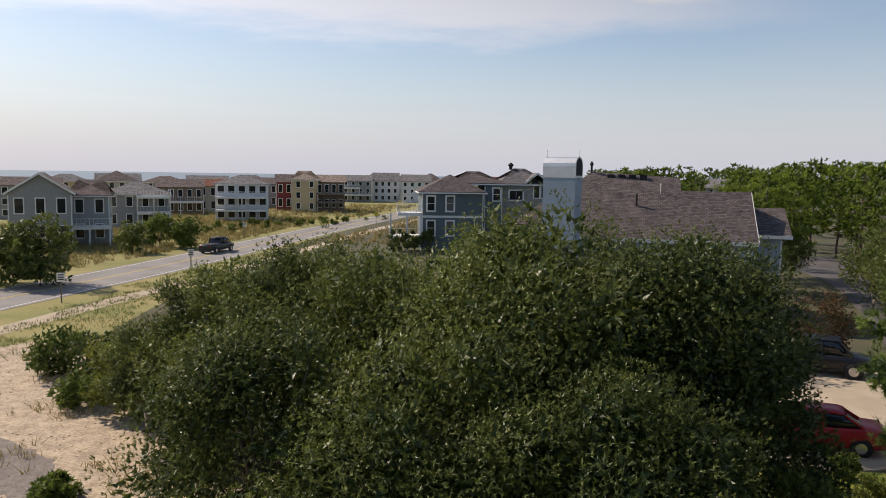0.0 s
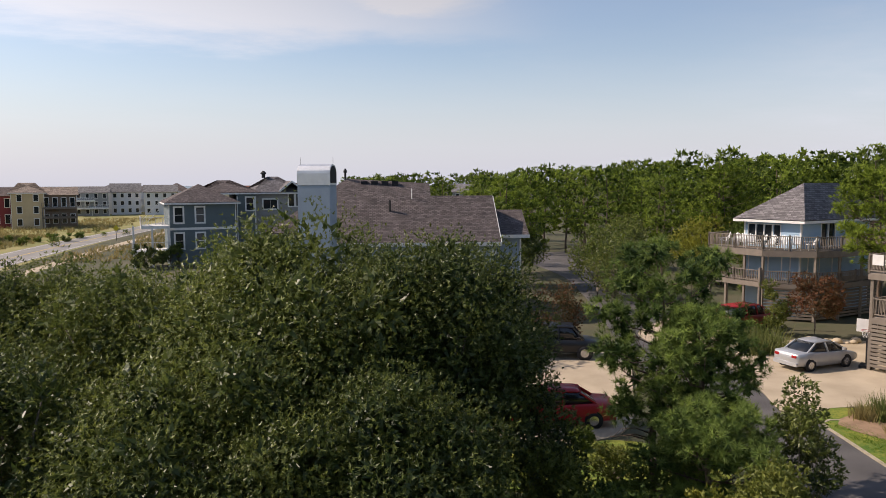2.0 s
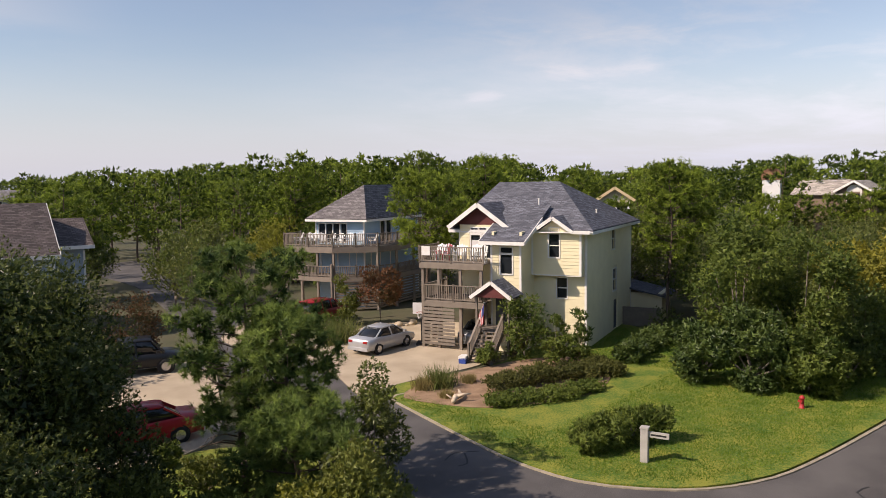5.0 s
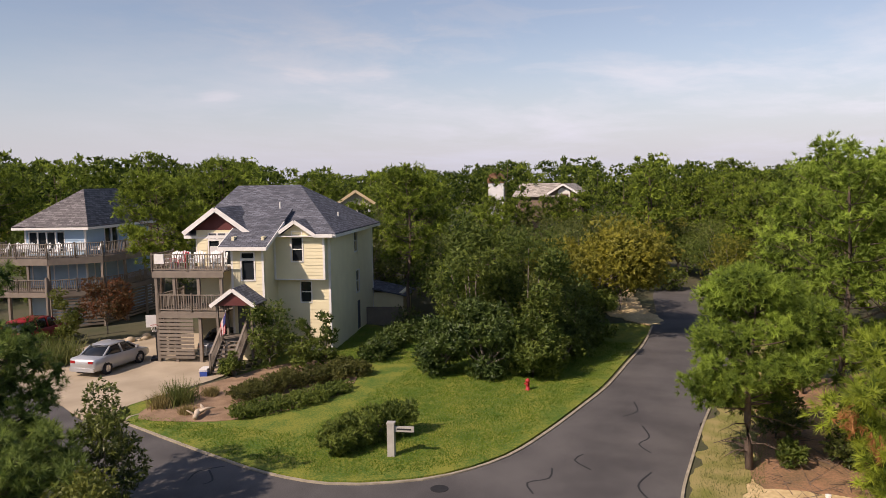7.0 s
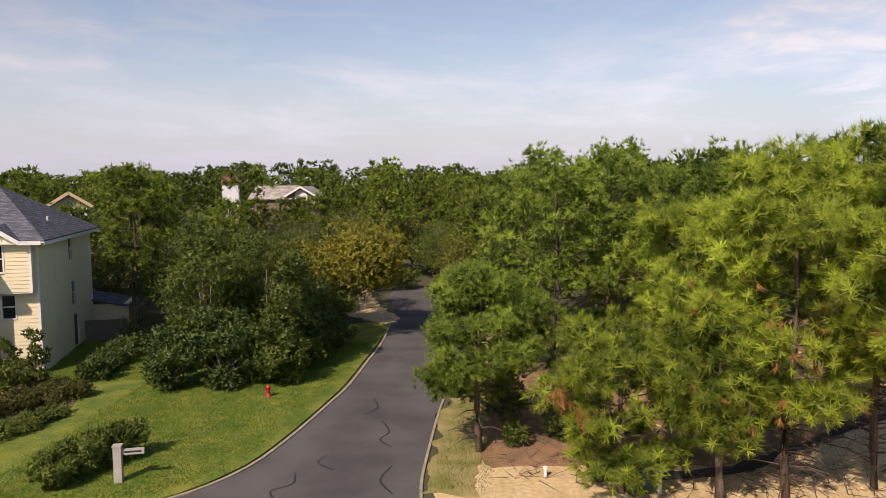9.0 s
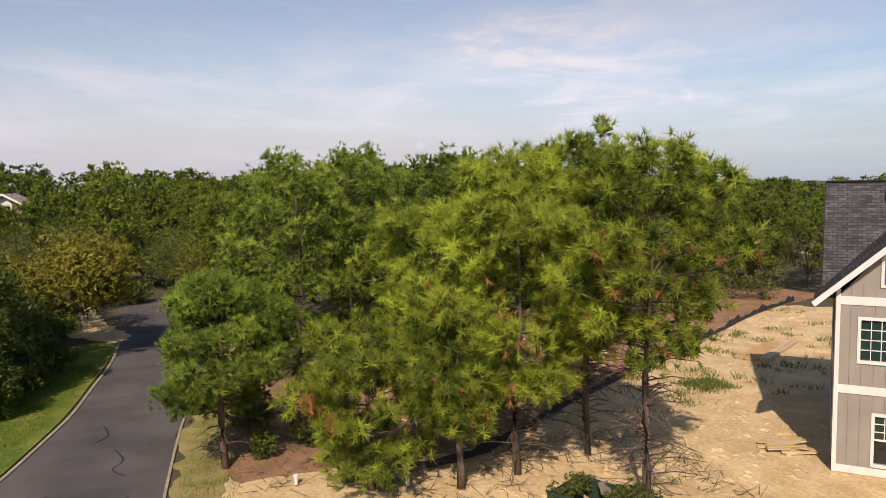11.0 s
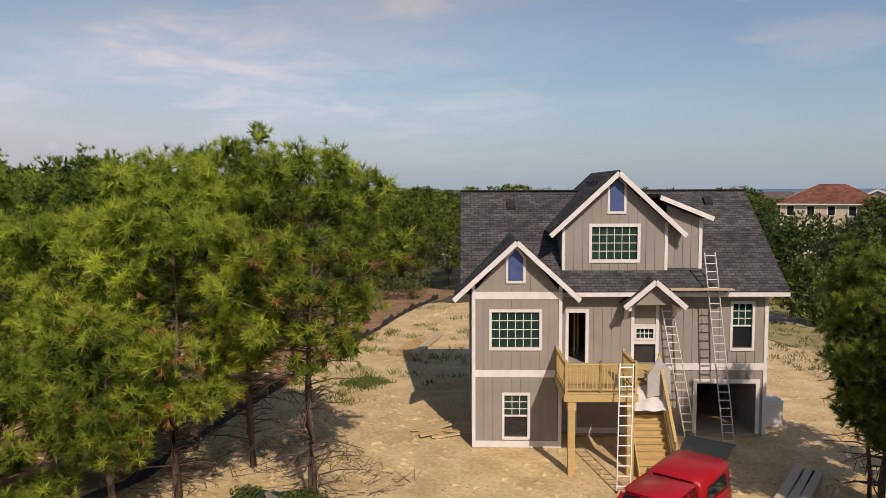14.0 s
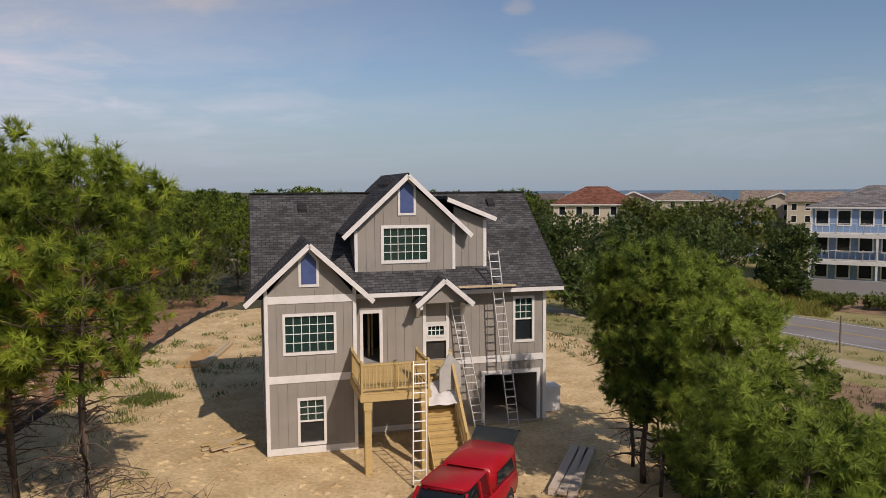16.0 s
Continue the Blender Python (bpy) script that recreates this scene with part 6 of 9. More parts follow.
for x, y in [(-6.1, -2.2), (-4.6, -2.25), (-3.0, -2.3), (-1.4, -2.4), (1.5, -0.55), (2.1, 1.5), (2.1, 4.5), (2.1, 7.4), (-6.1, -0.1)]:
    part("post", Shape().box(x - 0.08, y - 0.08, 0, x + 0.08, y + 0.08, 4.8), OLD_WOOD, bh)
for i in range(10):
    z = 0.2 + i * 0.23
    part("slat", Shape().beam((-1.4, -2.4, z), (1.5, -0.6, z), 0.03, 0.15), OLD_WOOD, bh)
    part("slat", Shape().beam((1.5, -0.6, z), (2.1, 7.4, z), 0.03, 0.15), OLD_WOOD, bh)
B_M = bh.matrix_basis

# ---- grey-blue house behind the oaks, with its boxed chimney ----
gx, gy = polar(-22.3, 54.0)
gh = thing("house", "grey-blue house with faded brown shingle roofs, behind the oaks", "house", pose(gx, gy, 0, 0, 0, -13.0))
four_walls(gh, -11.5, 0.6, -0.3, 8.2, 0, 5.7, GREYBLUE_SIDING)
roof_slab(gh, [(-12.5, 0.0, 5.75), (0, 0.0, 5.75), (0, 4.4, 9.05), (-12.5, 4.4, 9.05)], BROWN_ROOF, 0.12, label="long faded brown shingle roof plane")
roof_slab(gh, [(-12.5, 8.8, 5.75), (0, 8.8, 5.75), (0, 4.4, 9.05), (-12.5, 4.4, 9.05)], BROWN_ROOF, 0.12)
Face(gh, (-0.3, 0.6), 90).slice("gable", [(0, 5.7), (7.6, 5.7), (3.8, 8.75)], GREYBLUE_SIDING)
fascia(gh, (-12.5, -0.03, 5.62), (0.02, -0.03, 5.62), 0.05, 0.26)
fascia(gh, (0.03, 0, 5.66), (0.03, 4.4, 8.95), 0.04, 0.2)
# taller wing behind with a hipped end
four_walls(gh, -17.2, 6.0, -4.9, 14, 0, 6.6, GREYBLUE_SIDING)
roof_slab(gh, [(-17.6, 3.6, 6.3), (-6.0, 3.6, 6.3), (-11.4, 9.6, 10.45)], BROWN_ROOF, 0.12, label="faded brown hip end")
roof_slab(gh, [(-17.6, 3.6, 6.3), (-11.4, 9.6, 10.45), (-11.4, 12.0, 10.45), (-17.6, 16, 6.3)], BROWN_ROOF, 0.12)
roof_slab(gh, [(-11.4, 9.6, 10.4), (-11.3, 7.2, 8.8), (-4.6, 6.2, 8.2), (-4.6, 9.6, 10.0)], BROWN_ROOF, 0.12)
roof_slab(gh, [(-11.4, 9.6, 10.4), (-4.6, 9.6, 10.0), (-4.6, 15, 6.4), (-11.4, 15, 6.4)], BROWN_ROOF, 0.12)
Face(gh, (-4.7, 6.0), 90).slice("gable", [(0, 6.3), (8, 6.3), (3.6, 9.8)], GREYBLUE_SIDING)
# low cross gable at the end
four_walls(gh, -0.3, 3.0, 2.0, 8.0, 0, 5.9, GREYBLUE_SIDING)
roof_slab(gh, [(0.0, 2.2, 6.1), (2.5, 2.2, 6.1), (2.5, 5.4, 7.9), (0.0, 5.4, 7.9)], BROWN_ROOF, 0.1)
fascia(gh, (0.1, 2.17, 6.0), (2.52, 2.17, 6.0), 0.05, 0.24)
for k in range(4):
    part("roof_vent", Shape().box(-10.3 + k * 0.85, 8.9, 9.75 - k * 0.02, -9.75 + k * 0.85, 9.3, 10.2), RUBBER, gh, "dark skylight kerb")
part("flue", Shape().lathe([(0.09, 0), (0.09, 0.6), (0.15, 0.62), (0.15, 0.75), (0.05, 0.95)], 10, (-11.6, 9.5, 10.3)), RUBBER, gh, "dark metal flue")
part("vent_pipe", Shape().lathe([(0.07, -0.2), (0.07, 0.75), (0.1, 0.77)], 8, (-8.0, 2.9, 8.0)), RUBBER, gh)
part("vent_pipe", Shape().lathe([(0.03, -0.2), (0.03, 0.7)], 6, (-6.3, 4.1, 8.9)), WHITE, gh)
CHIM = material("pale_blue_chimney_boards", (0.29, 0.35, 0.41), (0.25, 0.31, 0.37), scale=1.5, rough=0.6)
CAP = material("galvanised_cap", (0.6, 0.62, 0.64), (0.5, 0.52, 0.54), scale=2, rough=0.4, metal=0.6)
cx, cy = polar(-8.25, 52.0)
ch = thing("chimney", "pale blue boxed chimney with a barrel-vaulted metal cap", "chimney", pose(cx, cy, 0, 0, 0, -32))
for i in range(8):
    z = 6.2 + i * 0.46
    part("siding_board", Shape().box(-1.18, -0.6, z, 1.18, 0.6, z + 0.45), CHIM, ch)
part("shaft", Shape().box(-1.16, -0.58, 0, 1.16, 0.58, 9.9), CHIM, ch)
ring = [(math.cos(a) * 0.62, math.sin(a) * 0.62) for a in [math.pi * k / 10 for k in range(11)]]
s = Shape()
s.prism([(-1.2, y, 10.7 + z) for y, z in ring], (2.4, 0, 0))
s.box(-1.2, -0.62, 9.9, 1.2, 0.62, 10.7)
part("cap", s, CAP, ch, "rounded galvanised cap")
# thin black plate on the cap's end, painted as the flue's inner shade
part("cap_opening", Shape().prism([(1.2, y * 0.85, 10.68 + z * 0.88) for y, z in ring] + [(1.2, -0.53, 10.05), (1.2, 0.53, 10.05)], (0.012, 0, 0)), RUBBER, ch, "arched black plate painted as the shade inside the flue")
for x in (-1.2, 1.2):
    part("lightning_rod", Shape().lathe([(0.015, 0), (0.008, 0.9)], 5, (x, 0, 10.9)), RUBBER, ch)

# ---- slate teal house ----
tx, ty = polar(2.4, 97.0)
th = thing("house", "slate teal three-storey house with brown roof and white decks", "house", pose(tx, ty, 0, 0, 0, 6))
fs = four_walls(th, 0, 0, 8.0, 9, 0, 7.7, TEAL_SIDING, ([(0.7, 5.3, 1.6, 7.1), (3.2, 5.3, 4.1, 7.1), (0.7, 2.1, 1.6, 3.9), (3.2, 2.1, 4.1, 3.9)], (), (), ()))
for a in (0.7, 3.2):
    for z in (5.3, 2.1):
        fs[0].window(a, z, a + 0.9, z + 1.8, hung=True, trim=0.2, label="white-trimmed sash window in teal siding")
fs[0].board(0.1, 4.35, 7.9, 4.65)
hip_roof(th, 0, 0, 8.0, 9, 7.75, 10.0, BROWN_ROOF, "y", over=0.5, label="brown hip roof plane")
fs = four_walls(th, 8.6, 3.0, 11.0, 10, 0, 8.6, TEAL_SIDING, ([(1.2, 6.6, 2.1, 8.2)], (), (), ()))
fs[0].window(1.2, 6.6, 2.1, 8.2, hung=True, trim=0.18, label="white-trimmed sash window in teal siding")
hip_roof(th, 4.0, 3.0, 11.2, 12, 8.9, 10.5, BROWN_ROOF, "x", over=0.4)
BEIGE = striped("beige_lap_siding", (0.3, 0.28, 0.26), (0.26, 0.245, 0.23), 0.18, 0.03)
fs = four_walls(th, 11.0, 4.0, 17.5, 12, 0, 8.8, BEIGE, ([(1.2, 6.7, 3.0, 7.9), (4.6, 7.0, 5.3, 8.6), (5.6, 7.0, 6.3, 8.6)], (), (), ()))
fs[0].window(1.2, 6.7, 3.0, 7.9, grid=(2, 1), trim=0.18, label="white-trimmed double window")
for a in (4.6, 5.6):
    fs[0].window(a, 7.0, a + 0.7, 8.6, trim=0.15, label="white-trimmed window")
hip_roof(th, 11.0, 4.0, 17.5, 12, 8.9, 11.0, GREY_ROOF, "x", over=0.5)
for s in (-1, 1):
    roof_slab(th, [(15.9 + s * 1.7, 3.2, 9.1), (15.9, 3.2, 10.4), (15.9, 7, 10.4), (15.9 + s * 1.7, 7, 9.1)], GREY_ROOF, 0.1)
    fascia(th, (15.9 + s * 1.7, 3.18, 9.0), (15.9, 3.18, 10.3), 0.05, 0.24)
part("chimney_cap", Shape().lathe([(0.25, 0), (0.25, 0.5), (0.4, 0.55), (0.4, 0.7), (0.1, 1.0)], 8, (13.0, 8, 10.8)), RUBBER, th)
WDECK = WHITE
for z, x0 in ((5.0, -3.2), (2.0, -4.2)):
    deck(th, [(x0, -1.0), (0, -1.0), (0, 3.0), (x0, 3.0)], z, WDECK, rails=(0, 3), rail_h=1.0, step=0.4)
for x in (-4.1, -2.0, -0.2):
    part("post", Shape().box(x - 0.1, -1.0, 0, x + 0.1, -0.8, 5.0), WDECK, th)
railing(th, (-3.0, -0.9), (-1.2, -0.9), 4.8, 1.0, 0.5, WDECK, slope=2.0)

# ---- vehicles ----
CAR_GLASS = glass("car_glass", (0.012, 0.014, 0.016), 0.03, 0.0)
CHROME = material("bright_metal", (0.6, 0.6, 0.6), (0.5, 0.5, 0.5), scale=4, rough=0.25, metal=0.9)
LAMP_RED = material("red_lamp_glass", (0.35, 0.02, 0.02), (0.25, 0.015, 0.015), scale=4, rough=0.2)
LAMP_CLEAR = material("clear_lamp_glass", (0.6, 0.6, 0.58), (0.5, 0.5, 0.5), scale=4, rough=0.15)


def car_paint(name, c, metal=0.0):
    return material(name, c, tuple(v * 0.9 for v in c), scale=2, rough=0.38, spec=0.45, metal=metal, coat=0.12)


def loft(stations, section):
    """A smooth shell through cross-sections along x."""
    s = Shape()
    s.smooth = True
    rings = [section(st) for st in stations]
    k = len(rings[0])
    v = [p for r in rings for p in r]
    f = [(i * k + j, i * k + (j + 1) % k, (i + 1) * k + (j + 1) % k, (i + 1) * k + j) for i in range(len(rings) - 1) for j in range(k)]
    f += [tuple(range(k - 1, -1, -1)), tuple(range((len(rings) - 1) * k, len(rings) * k))]
    return s.raw(v, f)


def body_ring(st):
    x, zb, zt, hw = st
    zm = zb + (zt - zb) * 0.55
    half = [(hw * 0.86, zb), (hw * 0.97, zb + 0.08), (hw, zm), (hw * 0.97, zt - 0.07), (hw * 0.9, zt)]
    return [(x, y, z) for y, z in half] + [(x, -y, z) for y, z in half[::-1]]


def cabin_ring(st):
    x, zb, zt, h0, h1 = st
    return [(x, h0, zb), (x, h1 + (h0 - h1) * 0.15, zt - 0.08), (x, h1 * 0.9, zt), (x, -h1 * 0.9, zt), (x, -h1 - (h0 - h1) * 0.15, zt - 0.08), (x, -h0, zb)]


def wheel(parent, x, y, r, w):
    s = 1 if y > 0 else -1
    tyre = Shape()
    tyre.smooth = True
    rr = [(r * 0.62, -w / 2), (r * 0.93, -w / 2), (r, -w / 3), (r, w / 3), (r * 0.93, w / 2), (r * 0.62, w / 2)]
    tyre.lathe(rr, 18)
    tyre.v = [(x + p[0], y + p[2], r + p[1]) for p in tyre.v]
    t = part("wheel", tyre, RUBBER, parent)
    rim = Shape().lathe([(r * 0.6, -0.02), (r * 0.6, 0.02), (r * 0.15, 0.03)], 14)
    rim.v = [(x + p[0], y + s * (w / 2) + p[2] * s, r + p[1]) for p in rim.v]
    part("rim", rim, CHROME, t)
    for k in range(5):
        a = k * 2 * math.pi / 5
        sp = Shape().beam((x, y + s * (w / 2 + 0.03), r), (x + math.cos(a) * r * 0.55, y + s * (w / 2 + 0.025), r + math.sin(a) * r * 0.55), 0.05, 0.02, (0, 1, 0))
        part("spoke", sp, CHROME, t)


def vehicle(name, label, m, paint, body, cabin, roof, wheels, r, hw, group="parked cars", pillars=()):
    """body and cabin: stations; roof: (x0, x1, z, half width); wheels: axle positions."""
    car = thing(name, label, "car" if name == "car" else "truck", m, group)
    part("body", loft(body, body_ring), paint, car)
    part("glazing", loft(cabin, cabin_ring), CAR_GLASS, car, "dark car windows")
    x0, x1, z, rw = roof
    rf = loft([(x0 - 0.05, z - 0.05, z - 0.01, rw - 0.12), (x0 + 0.15, z - 0.04, z + 0.025, rw), ((x0 + x1) / 2, z - 0.03, z + 0.045, rw), (x1 - 0.15, z - 0.04, z + 0.025, rw), (x1 + 0.05, z - 0.06, z - 0.015, rw - 0.12)], body_ring)
    part("roof", rf, paint, car)
    for a, b in pillars:
        for s in (-1, 1):
            part("pillar", Shape().beam((a[0], a[1] * s, a[2]), (b[0], b[1] * s, b[2]), 0.07, 0.07), paint, car)
    for x in wheels:
        for s in (-1, 1):
            wheel(car, x, s * (hw - 0.1), r, 0.22)
            part("wheel_arch", Shape().lathe([(r * 1.16, -0.004), (r * 1.16, 0.004)], 16), RUBBER, car).matrix_local = pose(x, s * (hw * 0.985), r, 90)
    xf, xr = body[-1][0], body[0][0]
    for s in (-1, 1):
        part("tail_light", Shape().box(xr - 0.01, s * hw * 0.62 - 0.15, body[1][2] - 0.24, xr + 0.12, s * hw * 0.62 + 0.15, body[1][2] - 0.1), LAMP_RED, car)
        part("headlight", Shape().box(xf - 0.16, s * hw * 0.6 - 0.17, body[-2][2] - 0.26, xf + 0.01, s * hw * 0.6 + 0.17, body[-2][2] - 0.12), LAMP_CLEAR, car)
        part("mirror", Shape().box(cabin[-1][0] - 0.45, s * (hw + 0.04) - 0.08, body[3][2] + 0.02, cabin[-1][0] - 0.28, s * (hw + 0.04) + 0.08, body[3][2] + 0.16), paint, car)
    part("bumper", Shape().box(xr - 0.04, -hw * 0.85, 0.3, xr + 0.06, hw * 0.85, 0.48), paint, car)
    return car


def sedan(label, m, paint):
    return vehicle("car", label, m, paint, [(0, 0.42, 0.86, 0.72), (0.12, 0.3, 0.98, 0.85), (0.9, 0.22, 1.0, 0.9), (1.9, 0.2, 0.95, 0.9), (3.2, 0.2, 0.92, 0.9), (4.0, 0.22, 0.82, 0.88), (4.4, 0.3, 0.7, 0.8), (4.52, 0.38, 0.6, 0.66)],
                   [(0.75, 0.95, 1.0, 0.74, 0.6), (1.45, 0.95, 1.42, 0.8, 0.58), (2.4, 0.92, 1.46, 0.82, 0.6), (2.8, 0.92, 1.4, 0.82, 0.58), (3.6, 0.9, 0.93, 0.76, 0.62)], (1.4, 2.75, 1.43, 0.6), (0.88, 3.5), 0.33, 0.9,
                   pillars=(((0.75, 0.74, 0.98), (1.42, 0.62, 1.4)), ((2.15, 0.83, 0.95), (2.12, 0.64, 1.42)), ((3.58, 0.78, 0.92), (2.82, 0.62, 1.4))))


def suv(label, m, paint):
    return vehicle("car", label, m, paint, [(0, 0.5, 0.95, 0.78), (0.1, 0.36, 1.08, 0.9), (1.0, 0.3, 1.1, 0.93), (2.2, 0.28, 1.08, 0.93), (3.4, 0.28, 1.06, 0.93), (4.2, 0.3, 1.0, 0.9), (4.55, 0.4, 0.85, 0.8)],
                   [(0.1, 1.06, 1.1, 0.82, 0.7), (0.35, 1.06, 1.68, 0.84, 0.66), (2.6, 1.06, 1.7, 0.86, 0.68), (2.9, 1.06, 1.62, 0.86, 0.66), (3.5, 1.05, 1.08, 0.82, 0.7)], (0.35, 2.8, 1.67, 0.68), (0.95, 3.6), 0.37, 0.93,
                   pillars=(((0.15, 0.84, 1.08), (0.36, 0.7, 1.66)), ((1.3, 0.86, 1.08), (1.28, 0.71, 1.68)), ((2.3, 0.86, 1.08), (2.28, 0.71, 1.68)), ((3.45, 0.83, 1.06), (2.88, 0.7, 1.62))))


def pickup(label, m, paint, cap=False, group="parked cars"):
    p = vehicle("pickup_truck", label, m, paint, [(0, 0.5, 1.0, 0.8), (0.08, 0.42, 1.12, 0.93), (1.2, 0.4, 1.15, 0.97), (2.4, 0.38, 1.14, 0.97), (4.0, 0.38, 1.12, 0.97), (4.9, 0.4, 1.06, 0.95), (5.5, 0.48, 0.98, 0.88), (5.62, 0.56, 0.8, 0.78)],
                [(2.3, 1.1, 1.16, 0.84, 0.74), (2.4, 1.1, 1.82, 0.85, 0.7), (3.6, 1.1, 1.84, 0.87, 0.72), (3.95, 1.1, 1.76, 0.87, 0.7), (4.6, 1.08, 1.12, 0.82, 0.74)], (2.35, 3.95, 1.82, 0.74), (1.05, 4.6), 0.4, 0.97, group,
                pillars=(((2.35, 0.86, 1.1), (2.38, 0.73, 1.8)), ((3.15, 0.88, 1.1), (3.13, 0.75, 1.82)), ((4.55, 0.85, 1.1), (3.95, 0.73, 1.76))))
    if cap:
        sh = loft([(0.02, 1.14, 1.8, 0.84), (0.1, 1.12, 1.9, 0.88), (1.1, 1.12, 1.93, 0.88), (2.2, 1.12, 1.9, 0.88), (2.29, 1.14, 1.8, 0.84)], lambda st: [(st[0], st[3], st[1]), (st[0], st[3] * 0.94, st[2] - 0.2), (st[0], st[3] * 0.84, st[2] - 0.03), (st[0], st[3] * 0.5, st[2]), (st[0], -st[3] * 0.5, st[2]), (st[0], -st[3] * 0.84, st[2] - 0.03), (st[0], -st[3] * 0.94, st[2] - 0.2), (st[0], -st[3], st[1])])
        part("bed_cap", sh, paint, p, "red fibreglass bed cap")
        for s in (-1, 1):
            part("cap_window", Shape().prism([(0.4, s * 0.872, 1.25), (1.95, s * 0.872, 1.25), (1.85, s * 0.842, 1.62), (0.5, s * 0.842, 1.62)], (0, s * 0.02, 0.004)), CAR_GLASS, p)
        g = part("cap_door", Shape().prism([(0.02, -0.72, 1.82), (0.02, 0.72, 1.82), (-0.62, 0.76, 2.12), (-0.62, -0.76, 2.12)], (0.006, 0, 0.02)), TINT, p, "lifted dark glass hatch")
        part("hatch_frame", Shape().beam((-0.62, -0.78, 2.125), (-0.62, 0.78, 2.125), 0.03, 0.035), RUBBER, g)
        for s in (-1, 1):
            part("gas_strut", Shape().beam((0.1, s * 0.66, 1.5), (-0.4, s * 0.68, 2.0), 0.02, 0.02), CHROME, g)
    else:
        part("bed", Shape().box(0.12, -0.8, 1.145, 2.2, 0.8, 1.165), RUBBER, p)
    return p


TINT = glass("tinted_hatch_glass", (0.12, 0.14, 0.13), 0.03, 0.8)
RED_PAINT = car_paint("red_car_paint", (0.42, 0.008, 0.014))
pickup("red pickup truck with bed cap, its rear hatch lifted", on_lot(7.7, -5.75, 0.0, -128), RED_PAINT, cap=True)
sedan("silver saloon car parked on the sandy driveway", pose(29.3, 31.6, 0.035, 0, 0, 5), car_paint("silver_car_paint", (0.5, 0.51, 0.52), 0.5))
suv("red car parked beside the blue house", pose(33.0, 41.2, 0.035, 0, 0, 12), car_paint("dark_red_paint", (0.3, 0.012, 0.015)))
pickup("black pickup truck parked behind the oaks", pose(16.4, 39.6, 0.035, 0, 0, -24), car_paint("black_car_paint", (0.012, 0.013, 0.015)))
suv("red car parked at the far end of the street", pose(64.5, 9.6, 0.028, 0, 0, 100), car_paint("vivid_red_paint", (0.5, 0.012, 0.015)))
sedan("red saloon car parked under the oaks", pose(16.0, 26.8, 0.035, 0, 0, 160), car_paint("bright_red_paint", (0.42, 0.015, 0.02)))
pickup("dark pickup truck driving on the main road", pose(-29.9, 89.0, -0.02, 0, 0, 78), car_paint("dark_green_paint", (0.015, 0.02, 0.02)), group="")
sedan("car parked under the yellow house", at_yellow(-6.2, -2.6, 0.035, 92), car_paint("grey_car_paint", (0.2, 0.21, 0.22), 0.4))

# ---- things about the building lot ----


def planks(label, m, n, ln, w, h, mat, layers=1, jitter=0.05, seed=0, name="lumber_stack"):
    r = random.Random(seed)
    st = thing(name, label, "lumber", m)
    for j in range(layers):
        for i in range(n):
            x, y = r.uniform(-jitter, jitter), (i - n / 2) * (w + 0.03)
            t = r.uniform(-jitter, jitter) * 0.6
            b = Shape().prism([(x, y, j * h), (x + ln, y + t, j * h), (x + ln, y + t + w, j * h), (x, y + w, j * h)], (0, 0, h - 0.004))
            part("board", b, mat, st)
    return st


planks("pale grey planks stacked on the sand", pose(8.2, -22.4, 0, 0, 0, -80), 3, 4.4, 0.3, 0.11, material("pale_grey_planks", (0.64, 0.54, 0.42), (0.52, 0.44, 0.34), scale=2, per_object=0.4), 2, 0.12, 1)
lum = planks("long pale boards stacked by the silt fence", on_lot(-3.6, 15.6, 0, 78), 3, 6.0, 0.14, 0.12, PALE_WOOD, 2, 0.08, 2)
planks("sheets of tan plywood on the sand", on_lot(-4.6, 15.8, 0, 76), 1, 5.0, 1.25, 0.1, material("tan_plywood", (0.58, 0.37, 0.16), (0.46, 0.28, 0.12), scale=1.2), 1, 0.02, 3)
r = random.Random(5)
heap = thing("scrap_heap", "small heap of fresh yellow offcuts on the sand", "lumber", on_lot(-2.1, 1.3))
for i in range(14):
    a, ln = r.uniform(-0.5, 0.5) + (0.9 if i % 4 == 0 else 0), r.uniform(0.5, 1.5)
    x, y, z = r.uniform(-0.6, 0.5), r.uniform(-0.5, 0.6), 0.02 + 0.03 * (i // 4)
    part("offcut", Shape().beam((x, y, z + 0.02), (x + math.cos(a) * ln, y + math.sin(a) * ln, z + 0.06), 0.17, 0.05), PALE_WOOD if i % 3 else FRESH_WOOD, heap)
WHITE_BOARD = material("white_wrapped_board", (0.72, 0.7, 0.66), (0.6, 0.58, 0.54), scale=3, rough=0.6)
# plastic sheet over the top steps and the board that leans on it
bm = bmesh.new()
bmesh.ops.create_grid(bm, x_segments=16, y_segments=12, size=0.5)
for vv in bm.verts:
    x, y = vv.co.x * 1.35, vv.co.y * 1.3
    vv.co = Vector((x, y, 0.03 + 0.5 * y * 0.9 + 0.06 * math.sin(x * 9 + y * 4) * math.sin(y * 7 + 1) + 0.03 * noise.noise(Vector((x * 4, y * 4, 0)))))
me = bpy.data.meshes.new("plastic_sheet")
bm.to_mesh(me)
bm.free()
me.materials.append(WHITE_BOARD)
me.polygons.foreach_set("use_smooth", [True] * len(me.polygons))
ob = tagged(new("plastic_sheet", me), "crumpled white plastic sheet over the new stair", "sheet")
ob.matrix_basis = on_lot(7.0, -1.25, 2.3, 0)
sm = ob.modifiers.new("thickness", "SOLIDIFY")
sm.thickness = 0.02
